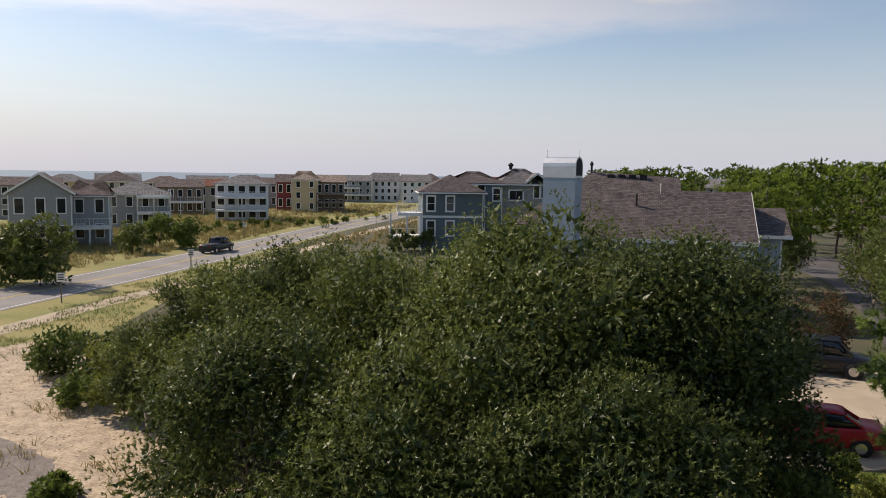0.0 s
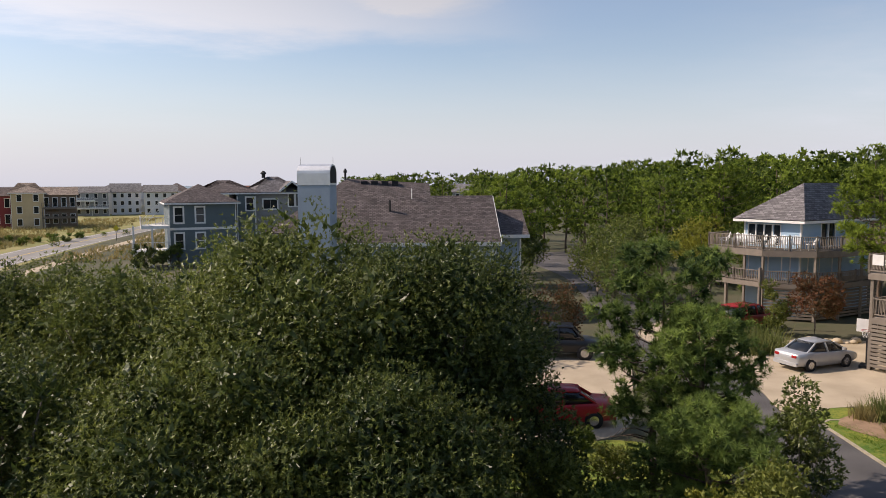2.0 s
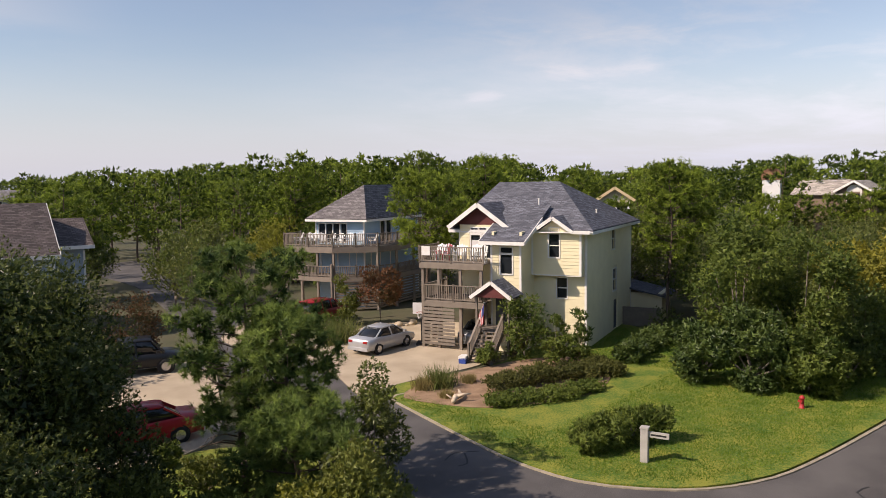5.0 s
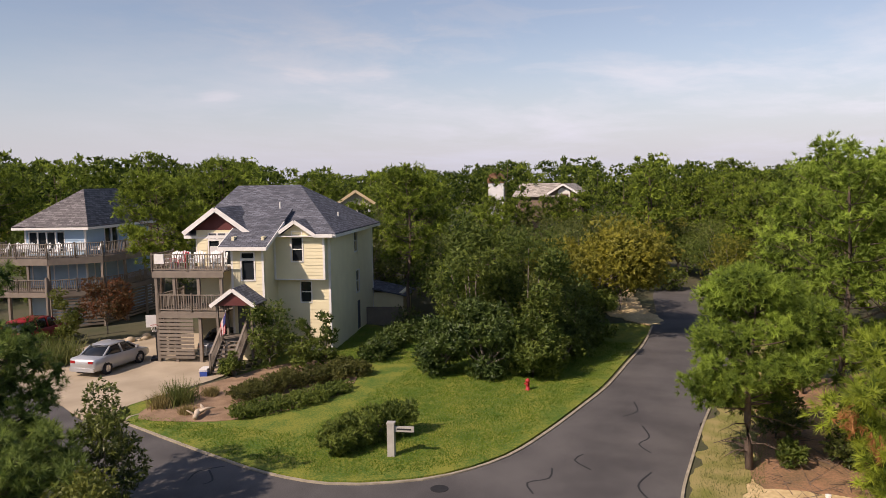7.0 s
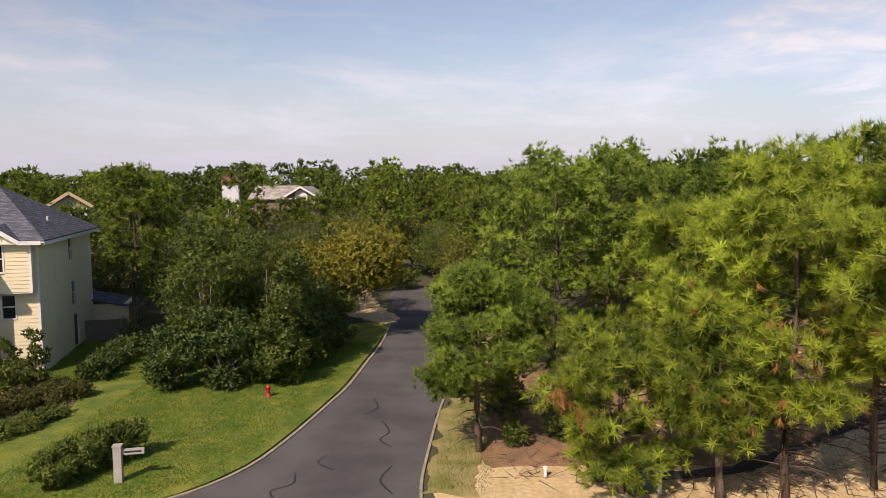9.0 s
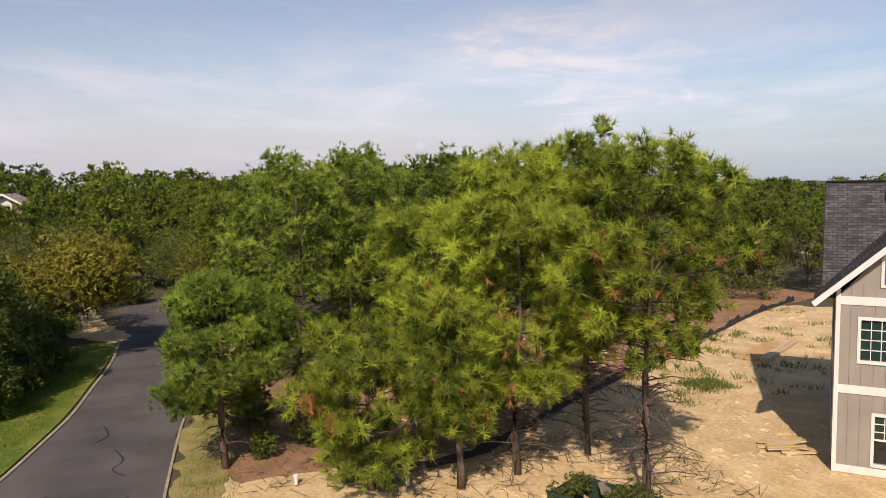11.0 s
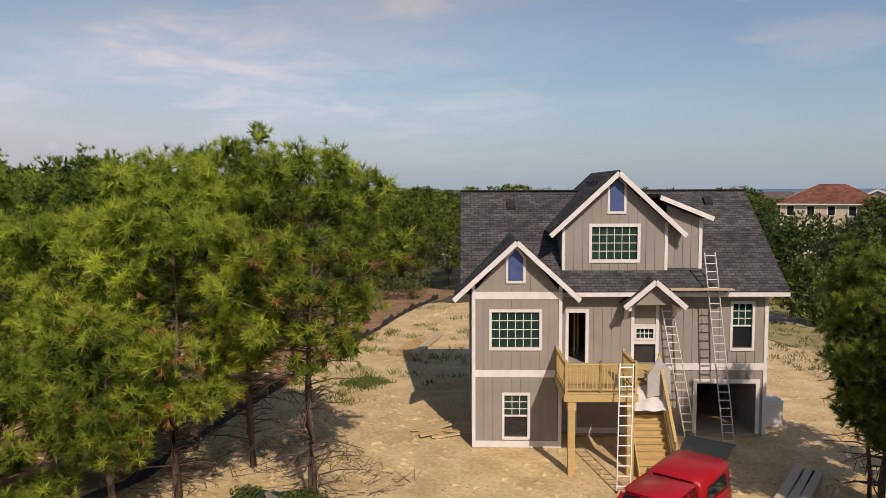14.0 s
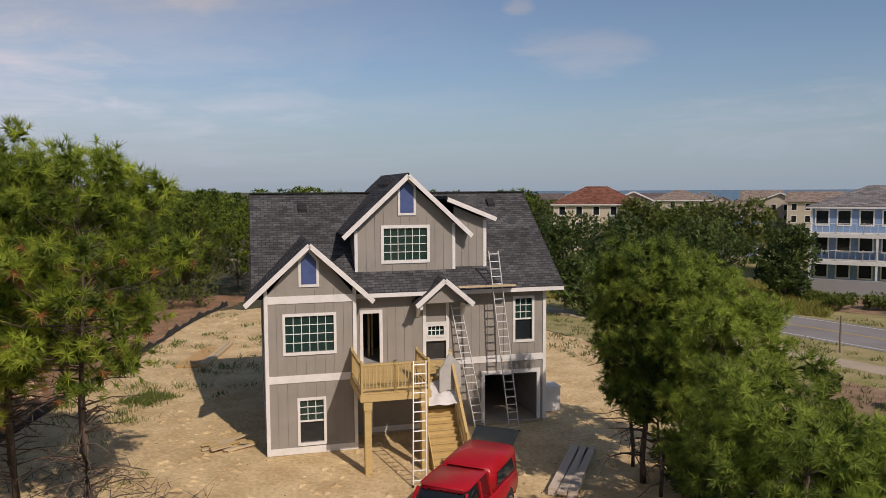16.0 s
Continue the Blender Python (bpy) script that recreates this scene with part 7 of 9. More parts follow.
lean = Shape().prism([(0, 0, 0), (0.95, 0.1, 0.1), (1.0, 0.3, 0.95), (0.6, 0.42, 1.35), (0.15, 0.3, 0.75)], (0.02, -0.05, 0.0))
solid("wall_board", lean, material("drab_board", (0.42, 0.4, 0.36), (0.34, 0.33, 0.3), scale=2), "drab board edged with plastic, leaning by the stair", "board", on_lot(7.0, -1.3, 2.35, 10))
box = thing("gas_tank_box", "white box against the garage corner", "box", on_lot(13.5, 2.6, 0, 0))
part("box_body", Shape().box(0, 0, 0, 0.75, 0.9, 1.05), WHITE_BOARD, box)
part("box_lid", Shape().box(-0.03, -0.03, 1.05, 0.78, 0.93, 1.1), WHITE_BOARD, box)

# silt fence: black cloth on wooden stakes
SILT = material("black_silt_cloth", (0.02, 0.02, 0.021), (0.03, 0.03, 0.03), scale=3, rough=0.7)
sf = thing("silt_fence", "sagging black silt fence on wooden stakes", "fence", Matrix())
FENCE = smooth_line([(24.1, -4.6), (24.3, -7.2), (25.1, -10.4), (28.0, -14.1), (33.5, -22.5), (40.0, -33.0), (44.2, -39.6), (48.0, -47.0)], 1.6)
for i in range(len(FENCE) - 1):
    a, b = FENCE[i], FENCE[i + 1]
    h0, h1 = 0.4 + 0.16 * math.sin(i * 1.9), 0.4 + 0.16 * math.sin((i + 1) * 1.9)
    part("cloth", Shape().prism([(a.x, a.y, 0), (b.x, b.y, 0), (b.x + 0.06, b.y + 0.04, h1), ((a.x + b.x) / 2 + 0.12, (a.y + b.y) / 2, min(h0, h1) - 0.1), (a.x + 0.06, a.y + 0.04, h0)], (0.012, 0.012, 0)), SILT, sf)
    part("stake", Shape().beam((a.x + 0.08, a.y + 0.06, -0.05), (a.x + 0.14, a.y + 0.06, h0 + 0.22), 0.04, 0.04), OLD_WOOD, sf)
GREEN_BOX = material("green_utility_paint", (0.03, 0.07, 0.045), (0.025, 0.055, 0.035), scale=3, rough=0.5)


def utility_box(x, y, turn, w, d, h, label):
    u = thing("utility_box", label, "utility box", pose(x, y, 0, 0, 0, turn))
    part("cabinet", Shape().box(-w / 2, -d / 2, 0, w / 2, d / 2, h), GREEN_BOX, u)
    part("lid", Shape().prism([(-w / 2 - 0.03, -d / 2 - 0.03, h), (w / 2 + 0.03, -d / 2 - 0.03, h), (w / 2 + 0.03, d / 2 + 0.03, h + 0.09), (-w / 2 - 0.03, d / 2 + 0.03, h + 0.09)], (0, 0, 0.05)), GREEN_BOX, u)
    return u


utility_box(23.5, -5.9, 20, 0.9, 0.8, 0.75, "dark green utility cabinet at the street edge")
SKIP_GREEN = material("dark_green_skip_paint", (0.02, 0.06, 0.04), (0.03, 0.045, 0.03), scale=2, rough=0.6)
skip = thing("rubbish_skip", "dark green steel skip filled with brush and building rubbish", "skip", pose(18.9, -11.5, 0, 0, 0, 30) @ Matrix.Diagonal((0.62, 1, 0.62, 1)))
for q in ((-2.4, -0.85, 0.05, 2.4, -0.8, 0.95), (-2.4, 0.8, 0.05, 2.4, 0.85, 0.95), (-2.4, -0.8, 0.05, -2.35, 0.8, 0.95), (2.35, -0.8, 0.05, 2.4, 0.8, 0.95), (-2.35, -0.8, 0.05, 2.35, 0.8, 0.12)):
    part("side", Shape().box(*q), SKIP_GREEN, skip)
for i in range(7):
    x = -2.1 + i * 0.7
    for y in (-0.9, 0.85):
        part("rib", Shape().box(x - 0.04, y, 0.05, x + 0.04, y + 0.05, 0.97), SKIP_GREEN, skip)
for q in ((-2.43, -0.9, 0.95, 2.43, -0.78, 1.02), (-2.43, 0.78, 0.95, 2.43, 0.9, 1.02)):
    part("rim", Shape().box(*q), SKIP_GREEN, skip)
for i in range(16):
    x, y = r.uniform(-2.1, 1.4), r.uniform(-0.6, 0.6)
    part("scrap", Shape().beam((x, y, 0.7), (x + r.uniform(-0.5, 0.5), y + r.uniform(-0.3, 0.3), 0.8 + r.uniform(0.0, 0.35)), r.uniform(0.1, 0.5), 0.03), (OLD_WOOD, PALE_WOOD)[i % 2], skip)
gb = np.random.default_rng(77)
bp = np.stack([gb.uniform(-2.5, 2.5, 900), gb.uniform(-0.95, 0.9, 900), gb.uniform(0.6, 1.3, 900)], 1)
bp[:, 2] += 0.25 * (bp[:, 0] < -0.6)
part("brush", mesh_of("brush", tufts(bp[np.abs(bp[:, 0] - 0.6) > 0.7], unit(gb, int((np.abs(bp[:, 0] - 0.6) > 0.7).sum())), 9, 0.2, 0.05, gb), 3, OAK_LEAF), None, skip, "cut leafy brush")
for x, y, h in ((23.2, -6.6, 0.95), (24.6, -3.1, 0.35)):
    solid("marker_post", Shape().lathe([(0.06, 0), (0.06, h - 0.08), (0.09, h - 0.08), (0.09, h), (0.03, h + 0.02)], 8, (0, 0, 0)), WHITE, "white plastic marker post at the street edge", "post", pose(x, y, 0))

# ---- things about the lawn ----
POST = material("grey_sign_timber", (0.42, 0.4, 0.36), (0.33, 0.31, 0.28), scale=3, rough=0.85)
sg = thing("signpost", "grey timber street signpost with a pale name arm", "sign", pose(24.15, 11.3, 0, 0, 0, -78))
part("post", Shape().box(-0.13, -0.13, 0, 0.13, 0.13, 1.25), POST, sg)
part("cap", Shape().prism([(-0.15, -0.15, 1.25), (0.15, -0.15, 1.25), (0.15, 0.15, 1.25), (-0.15, 0.15, 1.25)], (0, 0, 0.05)), POST, sg)
arm = part("arm", Shape().box(0.13, -0.04, 0.95, 0.85, 0.04, 1.15), POST, sg)
part("lettering", Shape().box(0.22, -0.046, 1.02, 0.76, -0.0405, 1.08), RUBBER, arm, "dark bar of lettering")
hy = thing("fire_hydrant", "red fire hydrant under the shrubs", "hydrant", pose(34.1, 8.7, 0) @ Matrix.Scale(0.8, 4))
HYD = material("red_hydrant_paint", (0.42, 0.03, 0.03), (0.33, 0.025, 0.025), scale=4, rough=0.5)
s = Shape().lathe([(0.17, 0), (0.17, 0.06), (0.12, 0.08), (0.12, 0.55), (0.15, 0.57), (0.15, 0.62), (0.1, 0.7), (0.04, 0.75)], 12)
s.smooth = True
part("barrel", s, HYD, hy)
for a in (0, 180, 90):
    part("outlet", Shape().beam((0, 0, 0.42), (math.cos(radians(a)) * 0.2, math.sin(radians(a)) * 0.2, 0.42), 0.1, 0.1), HYD, hy)
BLUE_P = material("blue_plastic", (0.03, 0.07, 0.3), (0.025, 0.06, 0.25), scale=3, rough=0.4)
co = thing("cooler", "blue cool box with a white lid beside the stair", "cooler", pose(31.7, 25.6, 0.035, 0, 0, 20))
part("box", Shape().box(-0.3, -0.2, 0, 0.3, 0.2, 0.32), BLUE_P, co)
part("lid", Shape().box(-0.31, -0.21, 0.32, 0.31, 0.21, 0.4), WHITE, co)
part("handle", Shape().beam((-0.32, 0, 0.28), (0.32, 0, 0.28), 0.46, 0.02), WHITE, co)
bb = thing("basketball_hoop", "free-standing basketball hoop with a white backboard", "basketball hoop", pose(33.9, 30.7, 0.035, 0, 0, 215))
part("base", Shape().box(-0.4, -0.3, 0, 0.5, 0.3, 0.14), RUBBER, bb)
part("pole", Shape().beam((0, 0, 0.1), (0.25, 0, 2.5), 0.08, 0.08), RUBBER, bb)
part("backboard", Shape().box(0.28, -0.5, 1.95, 0.33, 0.5, 2.65), WHITE, bb)
hoop = Shape()
for k in range(14):
    a, b = 2 * math.pi * k / 14, 2 * math.pi * (k + 1) / 14
    hoop.beam((0.62 + 0.22 * math.cos(a), 0.22 * math.sin(a), 2.1), (0.62 + 0.22 * math.cos(b), 0.22 * math.sin(b), 2.1), 0.02, 0.02)
part("rim", hoop, HYD, bb)
net = Shape()
for k in range(12):
    a = 2 * math.pi * k / 12
    net.beam((0.62 + 0.22 * math.cos(a), 0.22 * math.sin(a), 2.09), (0.62 + 0.12 * math.cos(a + 0.4), 0.12 * math.sin(a + 0.4), 1.72), 0.012, 0.012)
part("net", net, WHITE, bb)
# flag on the porch
FLAG_R, FLAG_W, FLAG_B = (material(n, c, None, scale=3, rough=0.8) for n, c in (("flag_red", (0.4, 0.03, 0.04)), ("flag_white", (0.65, 0.62, 0.6)), ("flag_blue", (0.03, 0.04, 0.16))))
fl = thing("flag", "striped red and white flag with blue canton", "flag", at_yellow(-4.75, -4.15, 0))
part("staff", Shape().beam((0, 0, 2.2), (0.35, -0.5, 3.3), 0.03, 0.03), WHITE, fl)
for k in range(7):
    x = 0.33 - 0.07 * k
    part("stripe", Shape().prism([(x, -0.48 + 0.06 * k, 3.2 - 0.1 * k), (x - 0.07, -0.42 + 0.06 * k, 3.1 - 0.1 * k), (x - 0.16, -0.36 + 0.06 * k, 2.0 - 0.05 * k), (x - 0.09, -0.42 + 0.06 * k, 2.05 - 0.05 * k)], (0.01, 0.02, 0)), FLAG_R if k % 2 == 0 else FLAG_W, fl)
part("canton", Shape().prism([(0.36, -0.53, 3.2), (0.12, -0.32, 2.85), (0.08, -0.3, 2.35), (0.3, -0.5, 2.6)], (0.012, 0.024, 0)), FLAG_B, fl)
lg = Shape()
lg.smooth = True
lg.tube([(0, 0, 0.12), (0.5, 0.1, 0.2), (1.0, 0.05, 0.15), (1.3, 0.3, 0.3)], [0.1, 0.14, 0.1, 0.04], 7)
lg.tube([(0.5, 0.1, 0.2), (0.6, -0.3, 0.35), (0.9, -0.5, 0.3)], [0.09, 0.06, 0.02], 6)
lg.tube([(0.2, 0.05, 0.15), (0.1, 0.4, 0.4)], [0.07, 0.02], 5)
solid("driftwood", lg, material("bleached_driftwood", (0.6, 0.5, 0.38), (0.42, 0.33, 0.24), scale=5, rough=0.9), "bleached driftwood log in the mulch bed", "driftwood", pose(25.2, 21.0, 0.06, 0, 0, 15))
slab("ground_mulch_bed", smooth_line([(24.7, 23.6), (24.9, 21.6), (25.9, 19.4), (28.6, 17.6), (31.5, 17.0), (35.5, 18.6), (36.6, 21), (34.5, 23.2), (31.5, 24.0), (28.5, 24.6), (26.3, 24.4)], 0.7, True), 0.05, MULCH, "brown mulch bed in front of the yellow house", "mulch bed")
# deck chairs
CHAIR_W, CHAIR_R = material("white_plastic", (0.75, 0.75, 0.73), (0.66, 0.66, 0.64), scale=3, rough=0.45), material("red_plastic", (0.55, 0.03, 0.05), (0.45, 0.025, 0.04), scale=3, rough=0.45)


def deck_chair(m, mat, label, group):
    c = thing("deck_chair", label, "chair", m, group)
    part("seat", Shape().prism([(-0.28, -0.25, 0.42), (0.28, -0.25, 0.42), (0.28, 0.25, 0.36), (-0.28, 0.25, 0.36)], (0, 0, 0.04)), mat, c)
    for k in range(5):
        x = -0.24 + k * 0.12
        part("back_slat", Shape().beam((x, 0.24, 0.38), (x * 1.15, 0.52, 1.05 - abs(k - 2) * 0.05), 0.1, 0.02, (0, 1, 0)), mat, c)
    for sx in (-1, 1):
        for y in (-0.22, 0.25):
            part("leg", Shape().beam((sx * 0.3, y, 0), (sx * 0.29, y, 0.6), 0.05, 0.05), mat, c)
        part("armrest", Shape().box(sx * 0.31 - 0.05, -0.3, 0.6, sx * 0.31 + 0.05, 0.38, 0.63), mat, c)
    return c


proto_w = deck_chair(at_yellow(-5.6, -2.3, 5.25, 10), CHAIR_W, "white plastic deck chair", "deck chairs")
deck_chair(at_yellow(-8.1, -2.2, 5.25, -20), CHAIR_R, "red plastic deck chair on the upper deck", "deck chairs")
for k in range(4):
    copy_thing(proto_w, at_yellow(-6.2 - k * 0.75, -2.2 - 0.1 * (k % 2), 5.25, 20 * (k % 3) - 15))
for k in range(9):
    x = -5.4 + k * 0.78
    y = -1.6 if x < -1.2 else -1.6 + (x + 1.2) * 0.7
    copy_thing(proto_w, B_M @ pose(x, y, 5.1, 0, 0, 25 * (k % 4) - 40))
towel = Shape().box(0, -0.02, -0.55, 0.55, 0.02, 0.0)
solid("towel", towel, WHITE_BOARD, "white towel hung on the deck rail", "towel", at_yellow(-9.0, -3.18, 6.23))
solid("towel", Shape().box(0, -0.02, -0.5, 0.5, 0.02, 0.0), FLAG_W, "pale towel hung on the deck rail", "towel", at_yellow(-6.9, -0.62, 6.45))

# ---- garden and roadside growth ----


def grass_tuft(seed, h, r, n, mat):
    g = np.random.default_rng(seed)
    base = np.stack([g.normal(0, r * 0.3, n), g.normal(0, r * 0.3, n), np.zeros(n)], 1)
    d = np.stack([g.normal(0, 0.45, n), g.normal(0, 0.45, n), np.ones(n)], 1)
    d /= np.linalg.norm(d, axis=1, keepdims=True)
    side = np.cross(d, unit(g, n))
    side /= np.linalg.norm(side, axis=1, keepdims=True)
    L = (h * g.uniform(0.6, 1.1, n))[:, None]
    w = 0.012 + h * 0.012
    return mesh_of("blades", np.stack([base - side * w, base + side * w, base + d * L], 1).reshape(-1, 3), 3, mat)


GRASS_LEAF = leaf_material("grass_blade", (0.09, 0.13, 0.03), (0.2, 0.2, 0.06), rough=0.6)
DRY_LEAF = leaf_material("dry_grass_blade", (0.2, 0.17, 0.06), (0.34, 0.27, 0.11), rough=0.7)
RED_LEAF = leaf_material("reddening_leaf", (0.06, 0.06, 0.02), (0.2, 0.075, 0.035), rough=0.6)
OLIVE_LEAF = leaf_material("olive_clipped_leaf", (0.05, 0.062, 0.015), (0.17, 0.17, 0.045), rough=0.55, through_light=0.3, spec=0.25)
HOLLY = leaf_material("yellow_green_leaf", (0.09, 0.12, 0.02), (0.24, 0.25, 0.05), rough=0.5)


def bush(x, y, h, s, n, mat, label, seed, low=0.05, lobes=16, leaf=(0.13, 0.075), name="shrub", r=0.05):
    return tree(name, broadleaf(seed, h, s, low, n, lobes, leaf, mat, trunk_r=r), label, x, y, category="shrub" if name == "shrub" else "tree")


# clump round the street sign
for k, (x, y, h, s) in enumerate(((23.5, 13.3, 1.5, 0.9), (24.5, 12.95, 1.6, 0.95), (25.5, 12.5, 1.75, 1.0), (26.4, 12.0, 1.7, 0.95), (25.2, 13.4, 1.3, 0.9))):
    bush(x, y, h, s, 2600, SHRUB_LEAF, "upright dark green shrub behind the street sign", 300 + k, leaf=(0.13, 0.06))
# low juniper and rounded shrubs in the bed
for k, (x, y, h, s) in enumerate(((26.5, 19.3, 0.55, 0.95), (27.4, 18.8, 0.55, 1.1), (28.3, 18.3, 0.6, 1.15), (29.3, 17.9, 0.55, 1.1), (30.3, 17.6, 0.55, 1.0), (31.2, 17.3, 0.5, 0.85))):
    bush(x, y, h, s, 2600, SHRUB_LEAF, "low spreading juniper in the mulch bed", 310 + k, lobes=22, leaf=(0.1, 0.055))
for k, (x, y, h, s) in enumerate(((28.5, 20.6, 1.0, 1.15), (29.6, 20.3, 1.1, 1.2), (30.8, 20.0, 1.1, 1.25), (32.0, 19.4, 1.0, 1.15), (33.0, 18.6, 0.95, 1.1), (34.0, 17.9, 0.95, 1.05), (34.6, 18.9, 0.9, 0.9))):
    bush(x, y, h, s, 3400, OLIVE_LEAF, "rounded clipped shrub in the mulch bed", 320 + k, lobes=22, leaf=(0.09, 0.05))
bush(34.4, 23.4, 4.2, 1.8, 4600, SHRUB_LEAF, "small leafy tree by the porch", 330, 0.05, 26, name="leafy_tree", r=0.07)
bush(34.6, 21.4, 3.2, 0.95, 2400, SHRUB_LEAF, "slim young tree by the yellow wall", 331, 0.02, 20, name="leafy_tree")
bush(35.0, 20.2, 3.3, 0.9, 2400, SHRUB_LEAF, "slim young tree by the yellow wall", 332, 0.02, 20, name="leafy_tree")
bush(31.9, 24.0, 1.5, 0.8, 1800, SHRUB_LEAF, "dark green shrub beside the stair", 333)
for k, (x, y, h, s) in enumerate(((37.2, 18.4, 1.5, 1.1), (38.8, 18.5, 1.4, 1.1), (40.4, 18.8, 1.4, 1.1), (42.0, 19.0, 1.6, 1.2), (43.6, 18.6, 1.6, 1.3))):
    bush(x, y, h, s, 2200, DARK_LEAF, "dark hedge shrub along the yellow house", 340 + k)
for k, (x, y, h) in enumerate(((27.1, 23.5, 1.15), (26.3, 23.8, 0.75), (28.6, 22.8, 0.5), (25.9, 22.0, 0.45), (31.6, 35.6, 1.7), (30.7, 35.2, 1.3))):
    g = thing("ornamental_grass", "tuft of ornamental grass", "grass", pose(x, y, 0.05), "ornamental grasses")
    part("blades", grass_tuft(350 + k, h, h, 420, GRASS_LEAF if h > 0.8 else DRY_LEAF), None, g)
bush(37.4, 37.9, 4.8, 2.1, 5600, RED_LEAF, "reddening crape myrtle by the decks", 360, 0.6, 18, name="leafy_tree")
bush(35.6, 39.4, 4.0, 1.4, 3200, HOLLY, "light green shrub by the decks", 361, 0.3)
bush(33.2, 38.6, 1.5, 1.2, 1400, SHRUB_LEAF, "low shrub beside the driveway", 362)
for k in range(9):
    a = k * 0.7
    s = Shape()
    s.smooth = True
    rr = 0.16 + 0.08 * (k % 3)
    s.lathe([(rr * 0.5, 0), (rr, rr * 0.4), (rr * 0.85, rr * 0.9), (rr * 0.3, rr * 1.15)], 8)
    solid("rock", s, CONCRETE, "rounded stone edging the planting bed", "rock", pose(35.2 + k * 0.42, 36.2 + 0.7 * math.sin(a), -0.02, 0, 0, 40 * k), "edging stones")
# clump beyond the lawn, by the hydrant
for k, (x, y, h, s, low, n, mt) in enumerate(((37.4, 12.5, 9.5, 3.1, 0.3, 11000, SHRUB_LEAF), (38.4, 9.8, 9.2, 2.8, 0.2, 10000, SHRUB_LEAF), (35.4, 11.2, 4.6, 2.3, 0.05, 13000, DARK_LEAF), (36.4, 9.0, 4.4, 2.0, 0.05, 10000, SHRUB_LEAF), (35.6, 13.6, 3.6, 1.9, 0.05, 9000, DARK_LEAF), (38.5, 8.0, 2.6, 1.5, 0.05, 3600, SHRUB_LEAF))):
    bush(x, y, h, s, n, mt, "dense green leafy tree at the lawn's edge", 370 + k, low, 24, (0.15, 0.085), name="leafy_tree", r=0.12)
near_pine(22, 47.6, 20.6, 11.8, 3.1, 4.4, 2200, "tall pine behind the yellow house", mat=PINE_FAR, needles=14, length=0.26, width=0.05)
near_pine(23, 40.4, 36.0, 11.2, 3.3, 4.6, 3400, "pine between the blue and yellow houses", mat=PINE_FAR, needles=14, length=0.26, width=0.05)
near_pine(24, 45.5, 14.8, 8.7, 2.8, 2.4, 1500, "pine behind the lawn", mat=PINE_FAR, needles=14, length=0.26, width=0.05)
bush(47.6, 7.6, 8.2, 5.8, 17000, leaf_material("turning_yellow_leaf", (0.16, 0.165, 0.025), (0.42, 0.375, 0.05), rough=0.55, through_light=0.42), "spreading yellow-green tree over the street", 380, 2.2, 26, (0.2, 0.12), name="leafy_tree", r=0.17)
bush(53.5, -4.2, 7.6, 3.0, 5000, SHRUB_LEAF, "green leafy tree over the street", 381, 1.6, 22, (0.2, 0.12), name="leafy_tree", r=0.14)
for k, (x, y, h, sp, mt) in enumerate(((41.6, 7.9, 4.9, 2.3, DARK_LEAF), (44.3, 7.6, 4.4, 2.1, SHRUB_LEAF), (40.0, 8.6, 3.2, 1.6, DARK_LEAF))):
    bush(x, y, h, sp, 7000, mt, "dense shrub in the shade at the lawn's end", 840 + k, 0.05, 22, (0.15, 0.085))
for k, (x, y, h, sp, mt) in enumerate(((10.2, 22.2, 1.5, 1.0, SHRUB_LEAF), (12.6, 20.9, 1.7, 1.1, HOLLY), (15.0, 20.4, 1.4, 1.0, SHRUB_LEAF), (13.4, 24.6, 0.9, 0.7, SHRUB_LEAF))):
    bush(x, y, h, sp, 2600, mt, "low shrub in the grass below the pines", 850 + k, 0.03, 16, (0.095, 0.05))
# right of the street
for k, (x, y, h, s, n) in enumerate(((27.6, -2.3, 1.1, 0.7, 1200), (28.4, -4.2, 1.8, 1.1, 1800), (29.5, -5.2, 2.4, 1.5, 2400), (30.5, -2.0, 3.0, 1.7, 3000))):
    bush(x, y, h, s, n, OAK_LEAF if k % 2 else SHRUB_LEAF, "green shrub under the roadside pines", 390 + k)
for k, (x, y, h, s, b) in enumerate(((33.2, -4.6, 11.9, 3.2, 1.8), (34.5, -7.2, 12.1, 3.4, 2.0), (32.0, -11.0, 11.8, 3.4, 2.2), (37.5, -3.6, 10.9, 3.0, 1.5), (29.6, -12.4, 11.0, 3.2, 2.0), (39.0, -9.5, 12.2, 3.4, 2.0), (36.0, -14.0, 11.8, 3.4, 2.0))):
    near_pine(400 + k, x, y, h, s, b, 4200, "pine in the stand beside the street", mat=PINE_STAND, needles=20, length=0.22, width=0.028)
